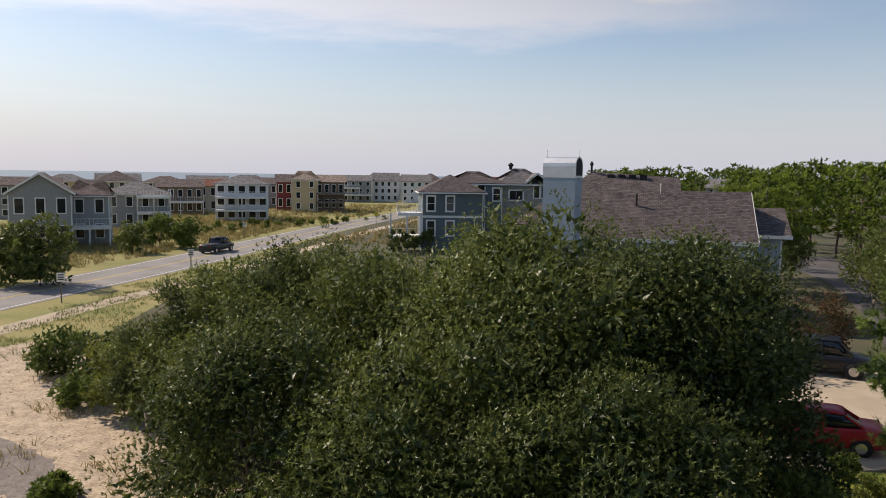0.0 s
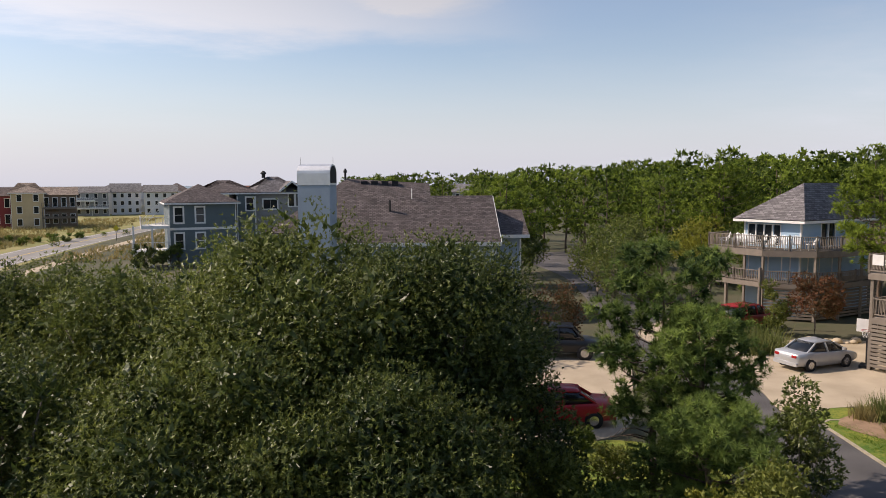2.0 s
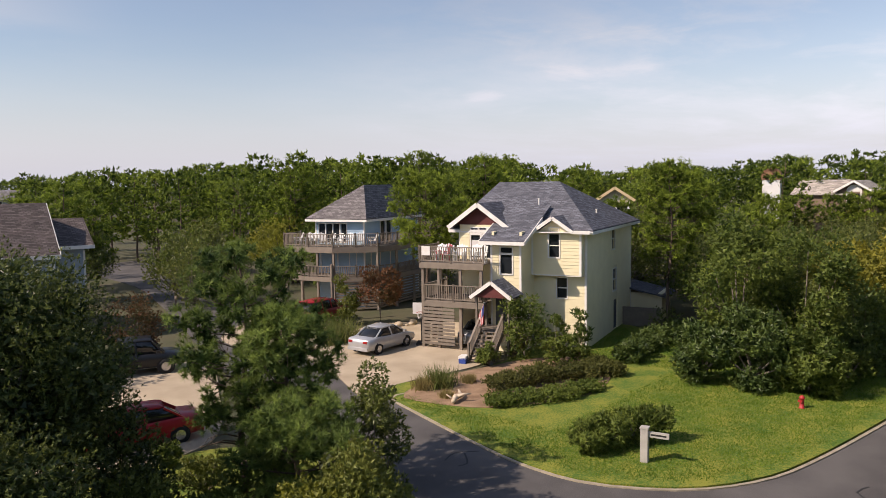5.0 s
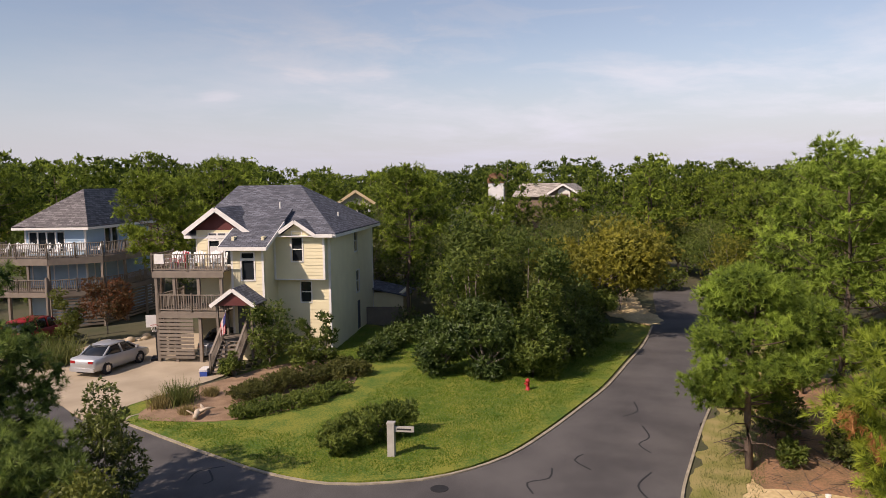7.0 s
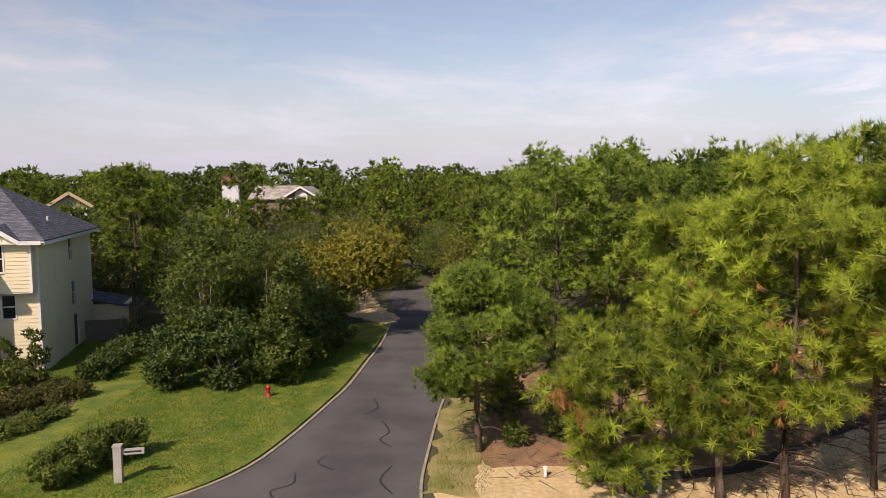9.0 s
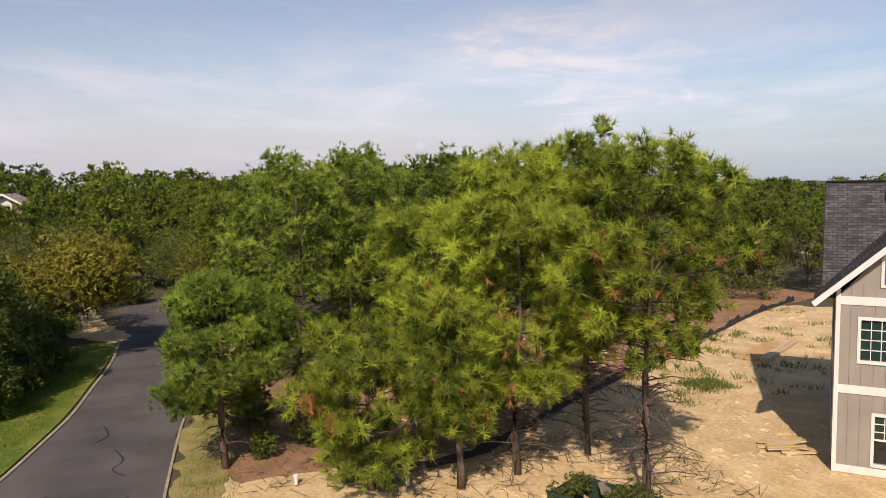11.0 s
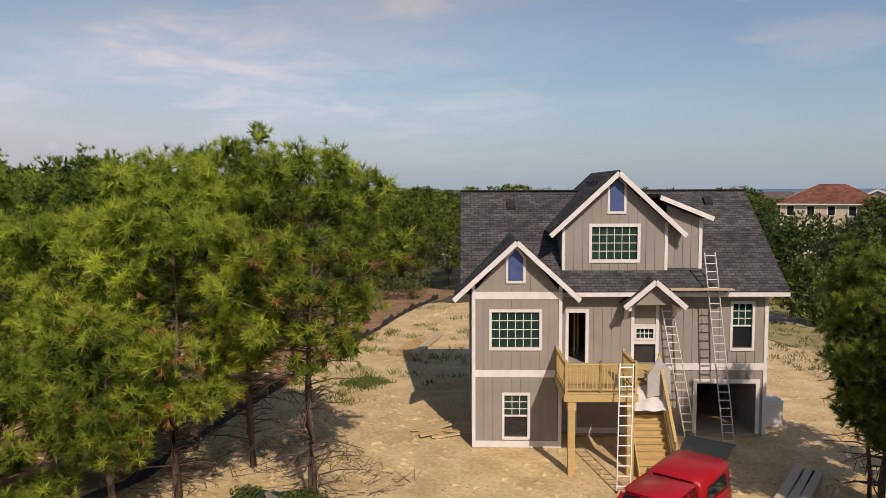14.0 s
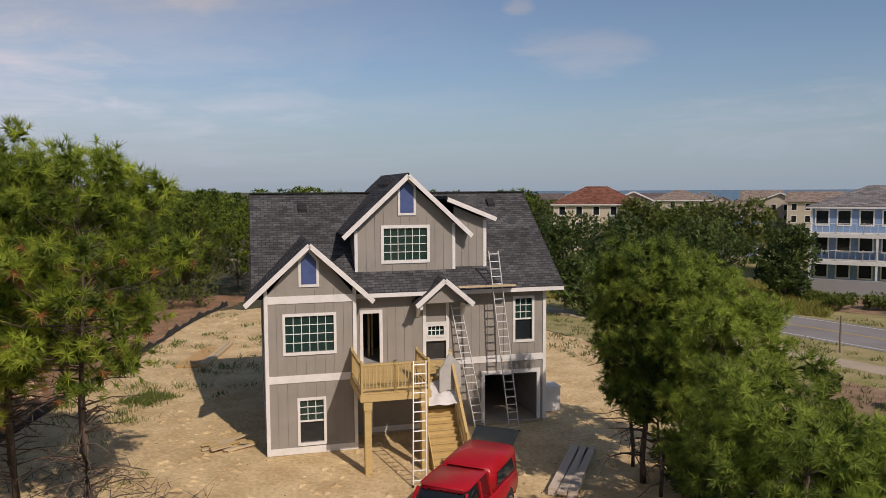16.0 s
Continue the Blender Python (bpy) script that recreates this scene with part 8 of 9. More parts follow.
# under the camera's first view: shrubs before the drive
for k, (yw, d, h, s, n, mt) in enumerate(((-42.0, 17.5, 4.2, 1.9, 5200, HOLLY), (-39.5, 17.0, 3.4, 1.9, 5200, YELLOW_LEAF), (-31.0, 17.5, 3.2, 1.7, 4000, SHRUB_LEAF), (-27.0, 18.5, 3.6, 1.8, 3600, HOLLY), (-24.5, 20.5, 4.6, 2.2, 5000, OAK_LEAF), (-29.5, 20.5, 2.2, 1.5, 2400, SHRUB_LEAF), (-21.5, 14.2, 4.0, 1.5, 3600, HOLLY), (-26.8, 46.0, 4.4, 2.2, 3000, RED_LEAF), (-44.0, 21.0, 5.2, 1.5, 4200, OAK_LEAF), (-34.5, 20.5, 2.6, 1.6, 3000, SHRUB_LEAF))):
    bush(*polar(yw, d), h, s, int(n * 1.9), mt, "bushy shrub beside the street", 420 + k, 0.1, 24, (0.095, 0.05))
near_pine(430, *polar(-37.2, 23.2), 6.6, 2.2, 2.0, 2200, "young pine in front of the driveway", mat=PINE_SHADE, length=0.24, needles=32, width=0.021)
# left of the oaks, towards the main road
for k, (yw, d, h, s, n, mt) in enumerate(((22.5, 32.0, 4.3, 2.3, 4200, SHRUB_LEAF), (18.2, 28.0, 5.8, 2.8, 6000, OAK_LEAF), (15.8, 33.5, 6.8, 3.0, 6000, OAK_LEAF), (12.0, 37.0, 6.6, 3.0, 5000, OAK_LEAF), (28.2, 40.0, 2.7, 2.2, 2600, SHRUB_LEAF), (27.4, 34.3, 1.6, 1.3, 1800, SHRUB_LEAF), (24.4, 32.4, 4.1, 1.7, 3600, HOLLY), (25.3, 36.5, 3.0, 2.0, 2600, OAK_LEAF), (29.4, 72.0, 6.9, 3.6, 4200, OAK_LEAF), (31.0, 74.0, 6.0, 3.4, 3600, OAK_LEAF), (21.7, 104.0, 4.6, 2.8, 2200, SHRUB_LEAF), (20.0, 102.0, 4.8, 3.0, 2200, SHRUB_LEAF), (23.6, 97.0, 4.6, 2.4, 1800, OAK_LEAF), (5.5, 42.0, 6.0, 3.0, 3600, OAK_LEAF), (-1.5, 44.0, 7.6, 3.2, 3600, SHRUB_LEAF), (-17.5, 42.0, 7.2, 3.2, 3600, SHRUB_LEAF), (-12, 40.0, 8.0, 3.4, 3600, OAK_LEAF), (29.0, 24.5, 0.9, 0.9, 1400, SHRUB_LEAF))):
    big = d > 60
    bush(*polar(yw, d), h, s, n, mt, "rounded evergreen shrub towards the main road", 440 + k, 0.05, 20, (0.3, 0.18) if big else (0.18, 0.1), r=0.08)
# right of the new house
for k, (yw, d, h, s, n) in enumerate(((-160.5, 76.0, 8.6, 5.0, 5200), (-165.0, 72.0, 8.8, 5.2, 5200), (-169.0, 74.0, 8.0, 4.6, 4600), (-175.5, 73.0, 7.9, 3.4, 6200), (-157.5, 84.0, 8.8, 5.0, 4200), (-171.5, 88.0, 7.2, 4.2, 3000), (-161.5, 60.0, 5.5, 3.2, 3000))):
    bush(*polar(yw, d), h, s, n, DARK_LEAF, "broad dark evergreen tree beside the road", 470 + k, 0.2, 26, (0.28, 0.17), name="leafy_tree", r=0.2)
for k, (x, y, h, s) in enumerate(((1.2, -68.5, 1.7, 1.6), (-1.5, -70.0, 1.5, 1.5), (3.2, -72.0, 1.3, 1.2), (-3.8, -68.0, 1.6, 1.5))):
    bush(x, y, h, s, 1100, SHRUB_LEAF, "grey-green garden shrub by the road", 480 + k, leaf=(0.2, 0.12))
near_pine(490, 1.9, -18.2, 6.0, 2.5, 1.2, 3000, "bushy pine beside the lot", mat=PINE_SOFT, length=0.24, needles=38, width=0.02)
near_pine(493, -1.2, -18.5, 4.9, 2.4, 0.8, 2600, "bushy pine beside the lot", mat=PINE_SOFT, length=0.24, needles=38, width=0.02)
for k, (x, y, h, sp, mt) in enumerate(((-1.2, -33.4, 1.1, 0.8, SHRUB_LEAF), (-3.4, -35.2, 1.3, 0.9, RED_LEAF), (0.6, -36.4, 0.9, 0.7, SHRUB_LEAF), (-2.0, -38.6, 1.0, 0.8, SHRUB_LEAF), (1.2, -40.4, 1.4, 1.0, OAK_LEAF), (3.6, -29.6, 1.9, 1.2, SHRUB_LEAF), (4.6, -31.8, 1.6, 1.1, OAK_LEAF), (5.3, -25.4, 1.5, 1.0, DARK_LEAF), (4.4, -24.6, 1.8, 1.2, DARK_LEAF), (5.9, -27.2, 1.3, 0.9, DARK_LEAF))):
    bush(x, y, h, sp, 1300, mt, "low shrub between the lot and the footpath", 820 + k, leaf=(0.14, 0.08))
# rough growth that nobody could count
TR = np.random.default_rng(11)


def scatter(name, label, pts, h, blades, mat, width=0.02):
    n = len(pts)
    base = np.repeat(np.asarray(pts, dtype=float), blades, 0) + np.concatenate([TR.normal(0, 0.16, (n * blades, 2)), np.zeros((n * blades, 1))], 1)
    d = np.concatenate([TR.normal(0, 0.45, (n * blades, 2)), np.ones((n * blades, 1))], 1)
    side = np.cross(d, unit(TR, n * blades))
    side /= np.linalg.norm(side, axis=1, keepdims=True)
    L = (h * TR.uniform(0.4, 1.15, n * blades))[:, None]
    v = np.stack([base - side * width, base + side * width, base + d * L], 1).reshape(-1, 3)
    return tagged(new(name, mesh_of(name, v, 3, mat)), label, "grass", kind="stuff")


def points_in(n, box, keep):
    out = []
    for _ in range(n):
        x, y = TR.uniform(box[0], box[2]), TR.uniform(box[1], box[3])
        if keep(x, y):
            out.append((x, y, -0.06))
    return out


scatter("dune_grass", "ochre dune grass along the main road", points_in(9000, (-80, 40, -30, 165), lambda x, y: x < -35.5 - 0.19 * (75 - y) - (4.4 if y < 75 else 2.5) and noise.noise(Vector((x * 0.12, y * 0.12, 0))) > -0.25), 0.75, 7, DRY_LEAF, 0.05)
scatter("dune_grass", "green and ochre roadside grass", points_in(6500, (-29, 38, -15, 110), lambda x, y: x > -26.6 - 0.16 * (75 - y) and noise.noise(Vector((x * 0.3, y * 0.2, 3))) > -0.1), 0.26, 6, GRASS_LEAF, 0.02)
scatter("dune_grass", "ochre grass before the beach houses", points_in(4200, (-62, 105, 4, 235), lambda x, y: abs(x + 28.5 - max(0, y - 100) * 0.19) > 7 and noise.noise(Vector((x * 0.1, y * 0.1, 5))) > -0.3), 0.9, 5, DRY_LEAF, 0.09)
scatter("weeds", "sparse weeds and grass on the building sand", points_in(2600, (20, -48, 48, -6), lambda x, y: noise.noise(Vector((x * 0.28, y * 0.28, 7))) > 0.3) + points_in(1500, (27, -38, 40, -18), lambda x, y: noise.noise(Vector((x * 0.5, y * 0.5, 17))) > 0.16) + points_in(130, (28.7, -24.8, 30.6, -22.6), lambda x, y: True), 0.3, 9, leaf_material("green_weed", (0.06, 0.11, 0.02), (0.2, 0.24, 0.05), rough=0.6), 0.022)
scatter("weeds", "dry grass tufts on the dune sand", points_in(1700, (-26, 14, -5, 42), lambda x, y: noise.noise(Vector((x * 0.35, y * 0.35, 9))) > 0.2), 0.4, 9, DRY_LEAF, 0.02)
scatter("roadside_grass", "mixed grass on the far verge", points_in(4200, (2, -84, 30, -64), lambda x, y: True), 0.6, 8, leaf_material("golden_grass", (0.15, 0.17, 0.03), (0.4, 0.36, 0.085), rough=0.7, through_light=0.4), 0.05)
def inside(line, x, y, margin):
    """Whether a point lies in a closed outline, at least margin from its corners."""
    hit = False
    for p, q in zip(line, list(line[1:]) + [line[0]]):
        if (p[0] - x) ** 2 + (p[1] - y) ** 2 < margin * margin:
            return False
        if (p[1] > y) != (q[1] > y) and x < (q[0] - p[0]) * (y - p[1]) / (q[1] - p[1]) + p[0]:
            hit = not hit
    return hit


ROAD_LINE = np.array([(p[0], p[1]) for p in MAIN])
off_road = lambda x, y: 4.2 < float(np.min(np.hypot(ROAD_LINE[:, 0] - x, ROAD_LINE[:, 1] - y))) < 7.3 or float(np.min(np.hypot(ROAD_LINE[:, 0] - x, ROAD_LINE[:, 1] - y))) > 9.9
scatter("roadside_grass", "thin yellowing grass between footpath and road", points_in(2400, (-10, -64, 26, -36), lambda x, y: off_road(x, y) and noise.noise(Vector((x * 0.4, y * 0.4, 13))) > -0.05 and y < -38 + 0.4 * (6 - x)), 0.28, 8, GRASS_LEAF, 0.03)
scatter("lawn_grass", "short blades of the mown lawn", [(x, y, 0.03) for x, y, _ in points_in(30000, (21.4, 3.2, 46, 25), lambda x, y: inside(LAWN_LINE, x, y, 0.55) and not (x > 25 and y > 15.6 and x < 37))], 0.075, 5, leaf_material("lawn_blade", (0.05, 0.13, 0.01), (0.17, 0.25, 0.022), rough=0.7), 0.015)

scatter("roadside_grass", "thin grass on the verge under the pines", points_in(1500, (23.4, -1.6, 44, 0.7), lambda x, y: -3.2 - 0.09 * (x - 23) < y - 2.2 < -1.4 - 0.09 * (x - 23)), 0.16, 7, GRASS_LEAF, 0.014)
# fallen dead branches and brushwood under the pines
def brushwood(name, label, pts, mat):
    v = []
    for x, y, _ in pts:
        a, ln, up = TR.uniform(0, 6.28), TR.uniform(0.4, 1.5), TR.uniform(0.0, 0.6)
        p, q = Vector((x, y, -0.02)), Vector((x + ln * math.cos(a), y + ln * math.sin(a), up))
        w = Vector((-math.sin(a), math.cos(a), 0)) * 0.014
        t = Vector((0, 0, 0.024))
        for c0, c1 in ((-w, w), (w, t), (t, -w)):
            v += [p + c0, p + c1, q]
    return tagged(new(name, mesh_of(name, [tuple(c) for c in v], 3, mat)), label, "brushwood", kind="stuff")


brushwood("brushwood", "dead grey-brown twigs lying under the pines", points_in(420, (18.0, -17, 25.5, -6.0), lambda x, y: not (18.6 < x < 22.6 and -13.4 < y < -10.2)) + points_in(160, (24, -8, 31, -1.6), lambda x, y: True), BARK)

# clods, chips and bark crumbs trodden into the sand
def crumbs(name, label, pts, size, mat, rise=0.55):
    v = []
    for x, y, _ in pts:
        a, r = TR.uniform(0, 6.28), size * TR.uniform(0.4, 1.3)
        b = [(x + r * math.cos(a + k * 2.09) * (1.6 if k == 0 else 1), y + r * math.sin(a + k * 2.09), -0.025) for k in range(3)]
        top = (x, y, -0.02 + r * rise)
        for k in range(3):
            v += [b[k], b[(k + 1) % 3], top]
    return tagged(new(name, mesh_of(name, v, 3, mat)), label, "debris", kind="stuff")


crumbs("sand_clods", "clods of sand on the trampled lot", points_in(3600, (8, -46, 44, -8), lambda x, y: noise.noise(Vector((x * 0.35, y * 0.35, 21))) > -0.05), 0.075, SAND)
crumbs("sand_clods", "trodden hummocks of loose sand", points_in(3000, (6, -46, 44, -8), lambda x, y: noise.noise(Vector((x * 0.3, y * 0.3, 31))) > -0.1), 0.2, SAND, 0.32)
crumbs("wood_chips", "dark bark and wood crumbs on the sand", points_in(1500, (8, -46, 44, -6), lambda x, y: noise.noise(Vector((x * 0.3, y * 0.3, 25))) > 0.0), 0.04, BARK)
crumbs("sand_clods", "clods and twigs on the dune sand", points_in(1800, (-26, 10, -5, 42), lambda x, y: True), 0.06, SAND)
crumbs("wood_chips", "dark twigs on the dune sand", points_in(700, (-26, 10, -5, 42), lambda x, y: True), 0.045, BARK)

# pine at the street corner, with two rust-brown dead twigs
corner_pine = near_pine(11, 23.3, -5.4, 5.0, 3.0, 0.5, 3200, "low pine at the street corner with two dead brown twigs")
for tag, (yw, d, z) in enumerate(((-98.4, 22.6, 3.35), (-100.2, 22.3, 2.75))):
    g = np.random.default_rng(600 + tag)
    x, y = polar(yw, d)
    p = np.array([x - 23.3, y + 5.4, z]) + g.normal(0, 0.15, (30, 3))
    d3 = np.tile(np.array([-0.2, 0.1, -0.6 if tag else 0.3]), (30, 1)) + g.normal(0, 0.3, (30, 3))
    d3 /= np.linalg.norm(d3, axis=1, keepdims=True)
    part("dead_twig", mesh_of("dead_twig", tufts(p, d3, 14, 0.26, 0.02, g, 1.6), 3, BROWN_LEAF), None, corner_pine, "rust-brown dead needles")

# ---- the beach houses along the road, and those beyond ----


def plain_siding(name, c):
    return striped(name, c, tuple(v * 0.9 for v in c), 0.2, 0.015, scale=1.0)


S_GREY, S_WHITE, S_TAN, S_RED, S_BLUE, S_CREAM, S_BROWN = (plain_siding(n, c) for n, c in (("grey_siding", (0.3, 0.3, 0.29)), ("white_siding", (0.68, 0.68, 0.68)), ("tan_siding", (0.56, 0.43, 0.25)), ("dark_red_siding", (0.22, 0.04, 0.045)), ("sky_blue_siding", (0.2, 0.31, 0.47)), ("cream_siding", (0.55, 0.48, 0.36)), ("brown_siding", (0.2, 0.14, 0.1))))
R_BROWN = shingles("dull_brown_shingles", (0.17, 0.135, 0.12), (0.13, 0.105, 0.095), (0.2, 0.165, 0.15), 0.3, 0.6)
R_RED = shingles("red_brown_shingles", (0.22, 0.095, 0.065), (0.18, 0.075, 0.05), (0.25, 0.12, 0.085), 0.3, 0.6)
R_TAN = shingles("tan_shingles", (0.3, 0.24, 0.19), (0.25, 0.2, 0.16), (0.33, 0.27, 0.22), 0.3, 0.6)
R_PALE = shingles("bleached_shingles", (0.42, 0.38, 0.33), (0.36, 0.32, 0.28), (0.46, 0.42, 0.37), 0.3, 0.6)
R_GREY = shingles("pale_grey_shingles", (0.22, 0.21, 0.2), (0.18, 0.17, 0.165), (0.25, 0.24, 0.23), 0.3, 0.6)


def beach_house(yaw, d, w, dep, eave, ridge, wall, roof, label, storeys=3, cols=4, gable=False, decks=(), turn=0.0, roof_along="x", deck_mat=None, chimney=None, wide=0.9):
    """A many-windowed house on its own frame: walls, windows in rows, hip or gable roof, white decks on posts."""
    x, y = polar(yaw, d)
    h = thing("house", label, "house", pose(x, y, 0, 0, 0, yaw + turn) @ Matrix.Translation((-w / 2, 0, 0)), "beach houses")
    sh = eave / storeys
    holes = []
    for s in range(storeys):
        for c in range(cols):
            a = w * (c + 0.5) / cols
            z = s * sh + sh * 0.3
            holes.append((a - wide / 2, z, a + wide / 2, z + sh * 0.52))
    side_holes = [(dep * 0.3 - 0.4, s * sh + sh * 0.3, dep * 0.3 + 0.4, s * sh + sh * 0.8) for s in range(storeys)] + [(dep * 0.7 - 0.4, s * sh + sh * 0.3, dep * 0.7 + 0.4, s * sh + sh * 0.8) for s in range(storeys)]
    fs = four_walls(h, 0, 0, w, dep, 0, eave, wall, (holes, side_holes, (), side_holes) if d < 200 else (holes, (), (), ()))
    for q in holes:
        fs[0].window(*q, trim=0.14)
    for q in side_holes if d < 200 else ():
        fs[1].window(*q, trim=0.14)
        fs[3].window(*q, trim=0.14)
    if gable:
        o = 0.45
        if roof_along == "x":
            ym = dep / 2
            for s in (0, 1):
                roof_slab(h, [(-o, ym, ridge), (w + o, ym, ridge), (w + o, -o if s == 0 else dep + o, eave), (-o, -o if s == 0 else dep + o, eave)], roof, 0.12)
            fs[1].slice("gable", [(0, eave), (dep, eave), (dep / 2, ridge - 0.3)], wall)
            fs[3].slice("gable", [(0, eave), (dep, eave), (dep / 2, ridge - 0.3)], wall)
        else:
            xm = w / 2
            for s in (0, 1):
                e = -o if s == 0 else w + o
                roof_slab(h, [(xm, -o, ridge), (xm, dep + o, ridge), (e, dep + o, eave), (e, -o, eave)], roof, 0.12)
                fascia(h, (e, -o - 0.02, eave - 0.1), (xm, -o - 0.02, ridge - 0.1), 0.05, 0.24)
            fs[0].slice("gable", [(0, eave), (w, eave), (w / 2, ridge - 0.3)], wall)
    else:
        hip_roof(h, 0, 0, w, dep, eave, ridge, roof, roof_along, over=0.5)
    for x0, x1, z in decks:
        deck(h, [(x0, -2.2), (x1, -2.2), (x1, 0), (x0, 0)], z, deck_mat or WHITE, rails=(0, 3, 1), step=0.5, thick=0.35)
        for px in (x0 + 0.1, (x0 + x1) / 2, x1 - 0.1):
            part("post", Shape().box(px - 0.1, -2.2, max(0, z - sh), px + 0.1, -2.0, z), deck_mat or WHITE, h)
    if chimney:
        part("chimney", Shape().box(chimney - 0.6, dep * 0.4, eave, chimney + 0.6, dep * 0.4 + 1.0, ridge + 1.0), wall, h)
        part("chimney_cap", Shape().box(chimney - 0.7, dep * 0.4 - 0.1, ridge + 1.0, chimney + 0.7, dep * 0.4 + 1.1, ridge + 1.15), R_BROWN, h)
    return h


# towards the sea, along the road
h = beach_house(29.2, 105, 7.0, 9, 6.9, 9.5, S_GREY, R_BROWN, "grey gabled beach house with brown roof", 2, 3, True, roof_along="y", turn=-4)
beach_house(26.2, 109, 4.8, 8, 6.6, 8.6, S_GREY, R_BROWN, "grey beach house with brown roof and balcony", 2, 2, False, decks=((0, 5.0, 2.6),), turn=-4)
for k in range(6):
    part("step", Shape().box(3.8 + k * 0.3, -1.4, 1.5 - k * 0.25, 4.2 + k * 0.3, -0.2, 1.58 - k * 0.25), WHITE, h)
beach_house(23.1, 138, 10.2, 9, 5.9, 7.9, S_GREY, R_GREY, "grey beach house with white balconies", 2, 4, False, decks=((5.0, 10.4, 2.9), (5.0, 10.4, 5.6)))
beach_house(20.2, 182, 10, 9, 6.2, 8.0, S_BROWN, R_BROWN, "brown shingled beach house", 2, 5, True, decks=((0, 10, 3.0),))
beach_house(17.6, 190, 9, 9, 6.4, 8.0, S_CREAM, R_RED, "cream beach house with red roof", 2, 4, True)
beach_house(15.9, 156, 10.2, 9, 7.5, 9.3, S_WHITE, R_GREY, "white beach house with three tiers of windows and decks", 3, 5, False, decks=((0, 10.2, 2.4), (0, 10.2, 5.0)), wide=1.2)
beach_house(14.4, 215, 8, 9, 6.6, 8.4, S_GREY, R_BROWN, "grey beach house behind the white one", 2, 4, True)
beach_house(12.8, 199, 4.2, 8, 7.4, 9.4, S_RED, R_BROWN, "dark red wing of a beach house", 2, 2, True)
beach_house(11.3, 192, 6.6, 10, 8.2, 10.4, S_TAN, R_TAN, "tan beach house with hip roof", 3, 2, False)
beach_house(9.4, 194, 7.2, 9, 7.6, 9.4, S_BROWN, R_TAN, "brown balconied wing of a beach house", 2, 4, True, decks=((0, 7.2, 2.6), (0, 7.2, 4.8)), deck_mat=OLD_WOOD)
for k, (yw, d, w, m1, m2) in enumerate(((7.4, 262, 10, S_GREY, R_GREY), (6.3, 275, 9, S_WHITE, R_GREY), (5.2, 268, 9, S_WHITE, R_GREY), (4.1, 290, 11, S_WHITE, R_BROWN), (2.9, 262, 10, S_WHITE, R_GREY), (1.8, 300, 10, S_CREAM, R_BROWN), (-3.5, 330, 12, S_CREAM, R_RED), (24.4, 190, 9, S_CREAM, R_BROWN), (-6.4, 300, 12, S_TAN, R_RED), (-13.5, 240, 12, S_TAN, R_BROWN), (-20.0, 220, 11, S_GREY, R_GREY))):
    beach_house(yw, d, w, 9, 7.4, 9.3 + 0.5 * (k % 3), m1, m2, "distant pale beach house" if m1 is S_WHITE else "distant beach house with shingled roof", 3, 4, k % 2 == 0, decks=((0, w, 2.6), (0, w * 0.6, 5.0)) if k % 3 == 0 else ())
# beyond the new house
beach_house(-162.3, 122, 13.5, 10, 7.6, 10.4, S_CREAM, R_RED, "tan house with broad red-brown hip roof", 3, 5, False)
beach_house(-165.0, 126, 6.0, 8, 8.0, 9.6, S_CREAM, R_RED, "tan wing with red-brown gable", 3, 3, True, roof_along="y")
beach_house(-168.3, 170, 12, 10, 7.5, 9.6, S_CREAM, R_TAN, "tan-roofed house among the trees", 3, 4, False)
beach_house(-171.3, 116, 9.5, 9, 6.0, 8.7, S_BLUE, R_TAN, "blue house with tan hip roof and white chimney", 2, 3, False, roof_along="y")
beach_house(-172.6, 128, 6.0, 8, 6.2, 8.2, S_CREAM, R_TAN, "tan-roofed wing of a house", 2, 3, False)
beach_house(-175.0, 175, 10, 9, 6.8, 9.0, S_CREAM, R_GREY, "cream house with grey gable roof", 3, 4, True, roof_along="y")
beach_house(-177.2, 165, 10, 9, 7.2, 9.2, S_CREAM, R_TAN, "cream house with tan roof", 3, 4, True)
beach_house(-181.0, 86, 12.0, 10, 8.1, 10.2, S_BLUE, R_GREY, "blue house with grey roof and three tiers of white decks", 3, 6, False, decks=((0, 12.0, 2.7), (0, 12.0, 5.4)), wide=1.1)
for k, (yw, d) in enumerate(((-158.6, 240), (-155.2, 260), (-151.5, 270), (-147.0, 280), (-143.0, 270), (-160.8, 210), (-166.5, 230), (-170.0, 250), (-173.8, 240), (-178.6, 230), (-181.5, 200))):
    beach_house(yw, d, 11, 9, 6.4, 8.6 + 0.3 * (k % 3), (S_CREAM, S_WHITE, S_TAN)[k % 3], (R_BROWN, R_GREY, R_TAN)[k % 3], "distant house with shingled roof above the trees", 3, 3, k % 2 == 0)
for k, (yw, d) in enumerate(((29.9, 170), (27.6, 235), (24.3, 240), (21.2, 230), (18.3, 240), (15.2, 250), (12.0, 270), (9.0, 300))):
    beach_house(yw, d, 12, 9, 6.6, 8.3 + 0.3 * (k % 3), (S_GREY, S_TAN, S_WHITE)[k % 3], (R_BROWN, R_GREY, R_GREY)[k % 3], "distant shingled beach house towards the sea", 3, 3, k % 2 == 0)
# garden wall before the blue house
x, y = polar(-180.5, 77.5)
solid("retaining_wall", Shape().box(-6, -0.15, 0, 6, 0.15, 1.5), S_GREY, "long grey board garden wall before the blue house", "wall", pose(x, y, 0, 0, 0, -181))
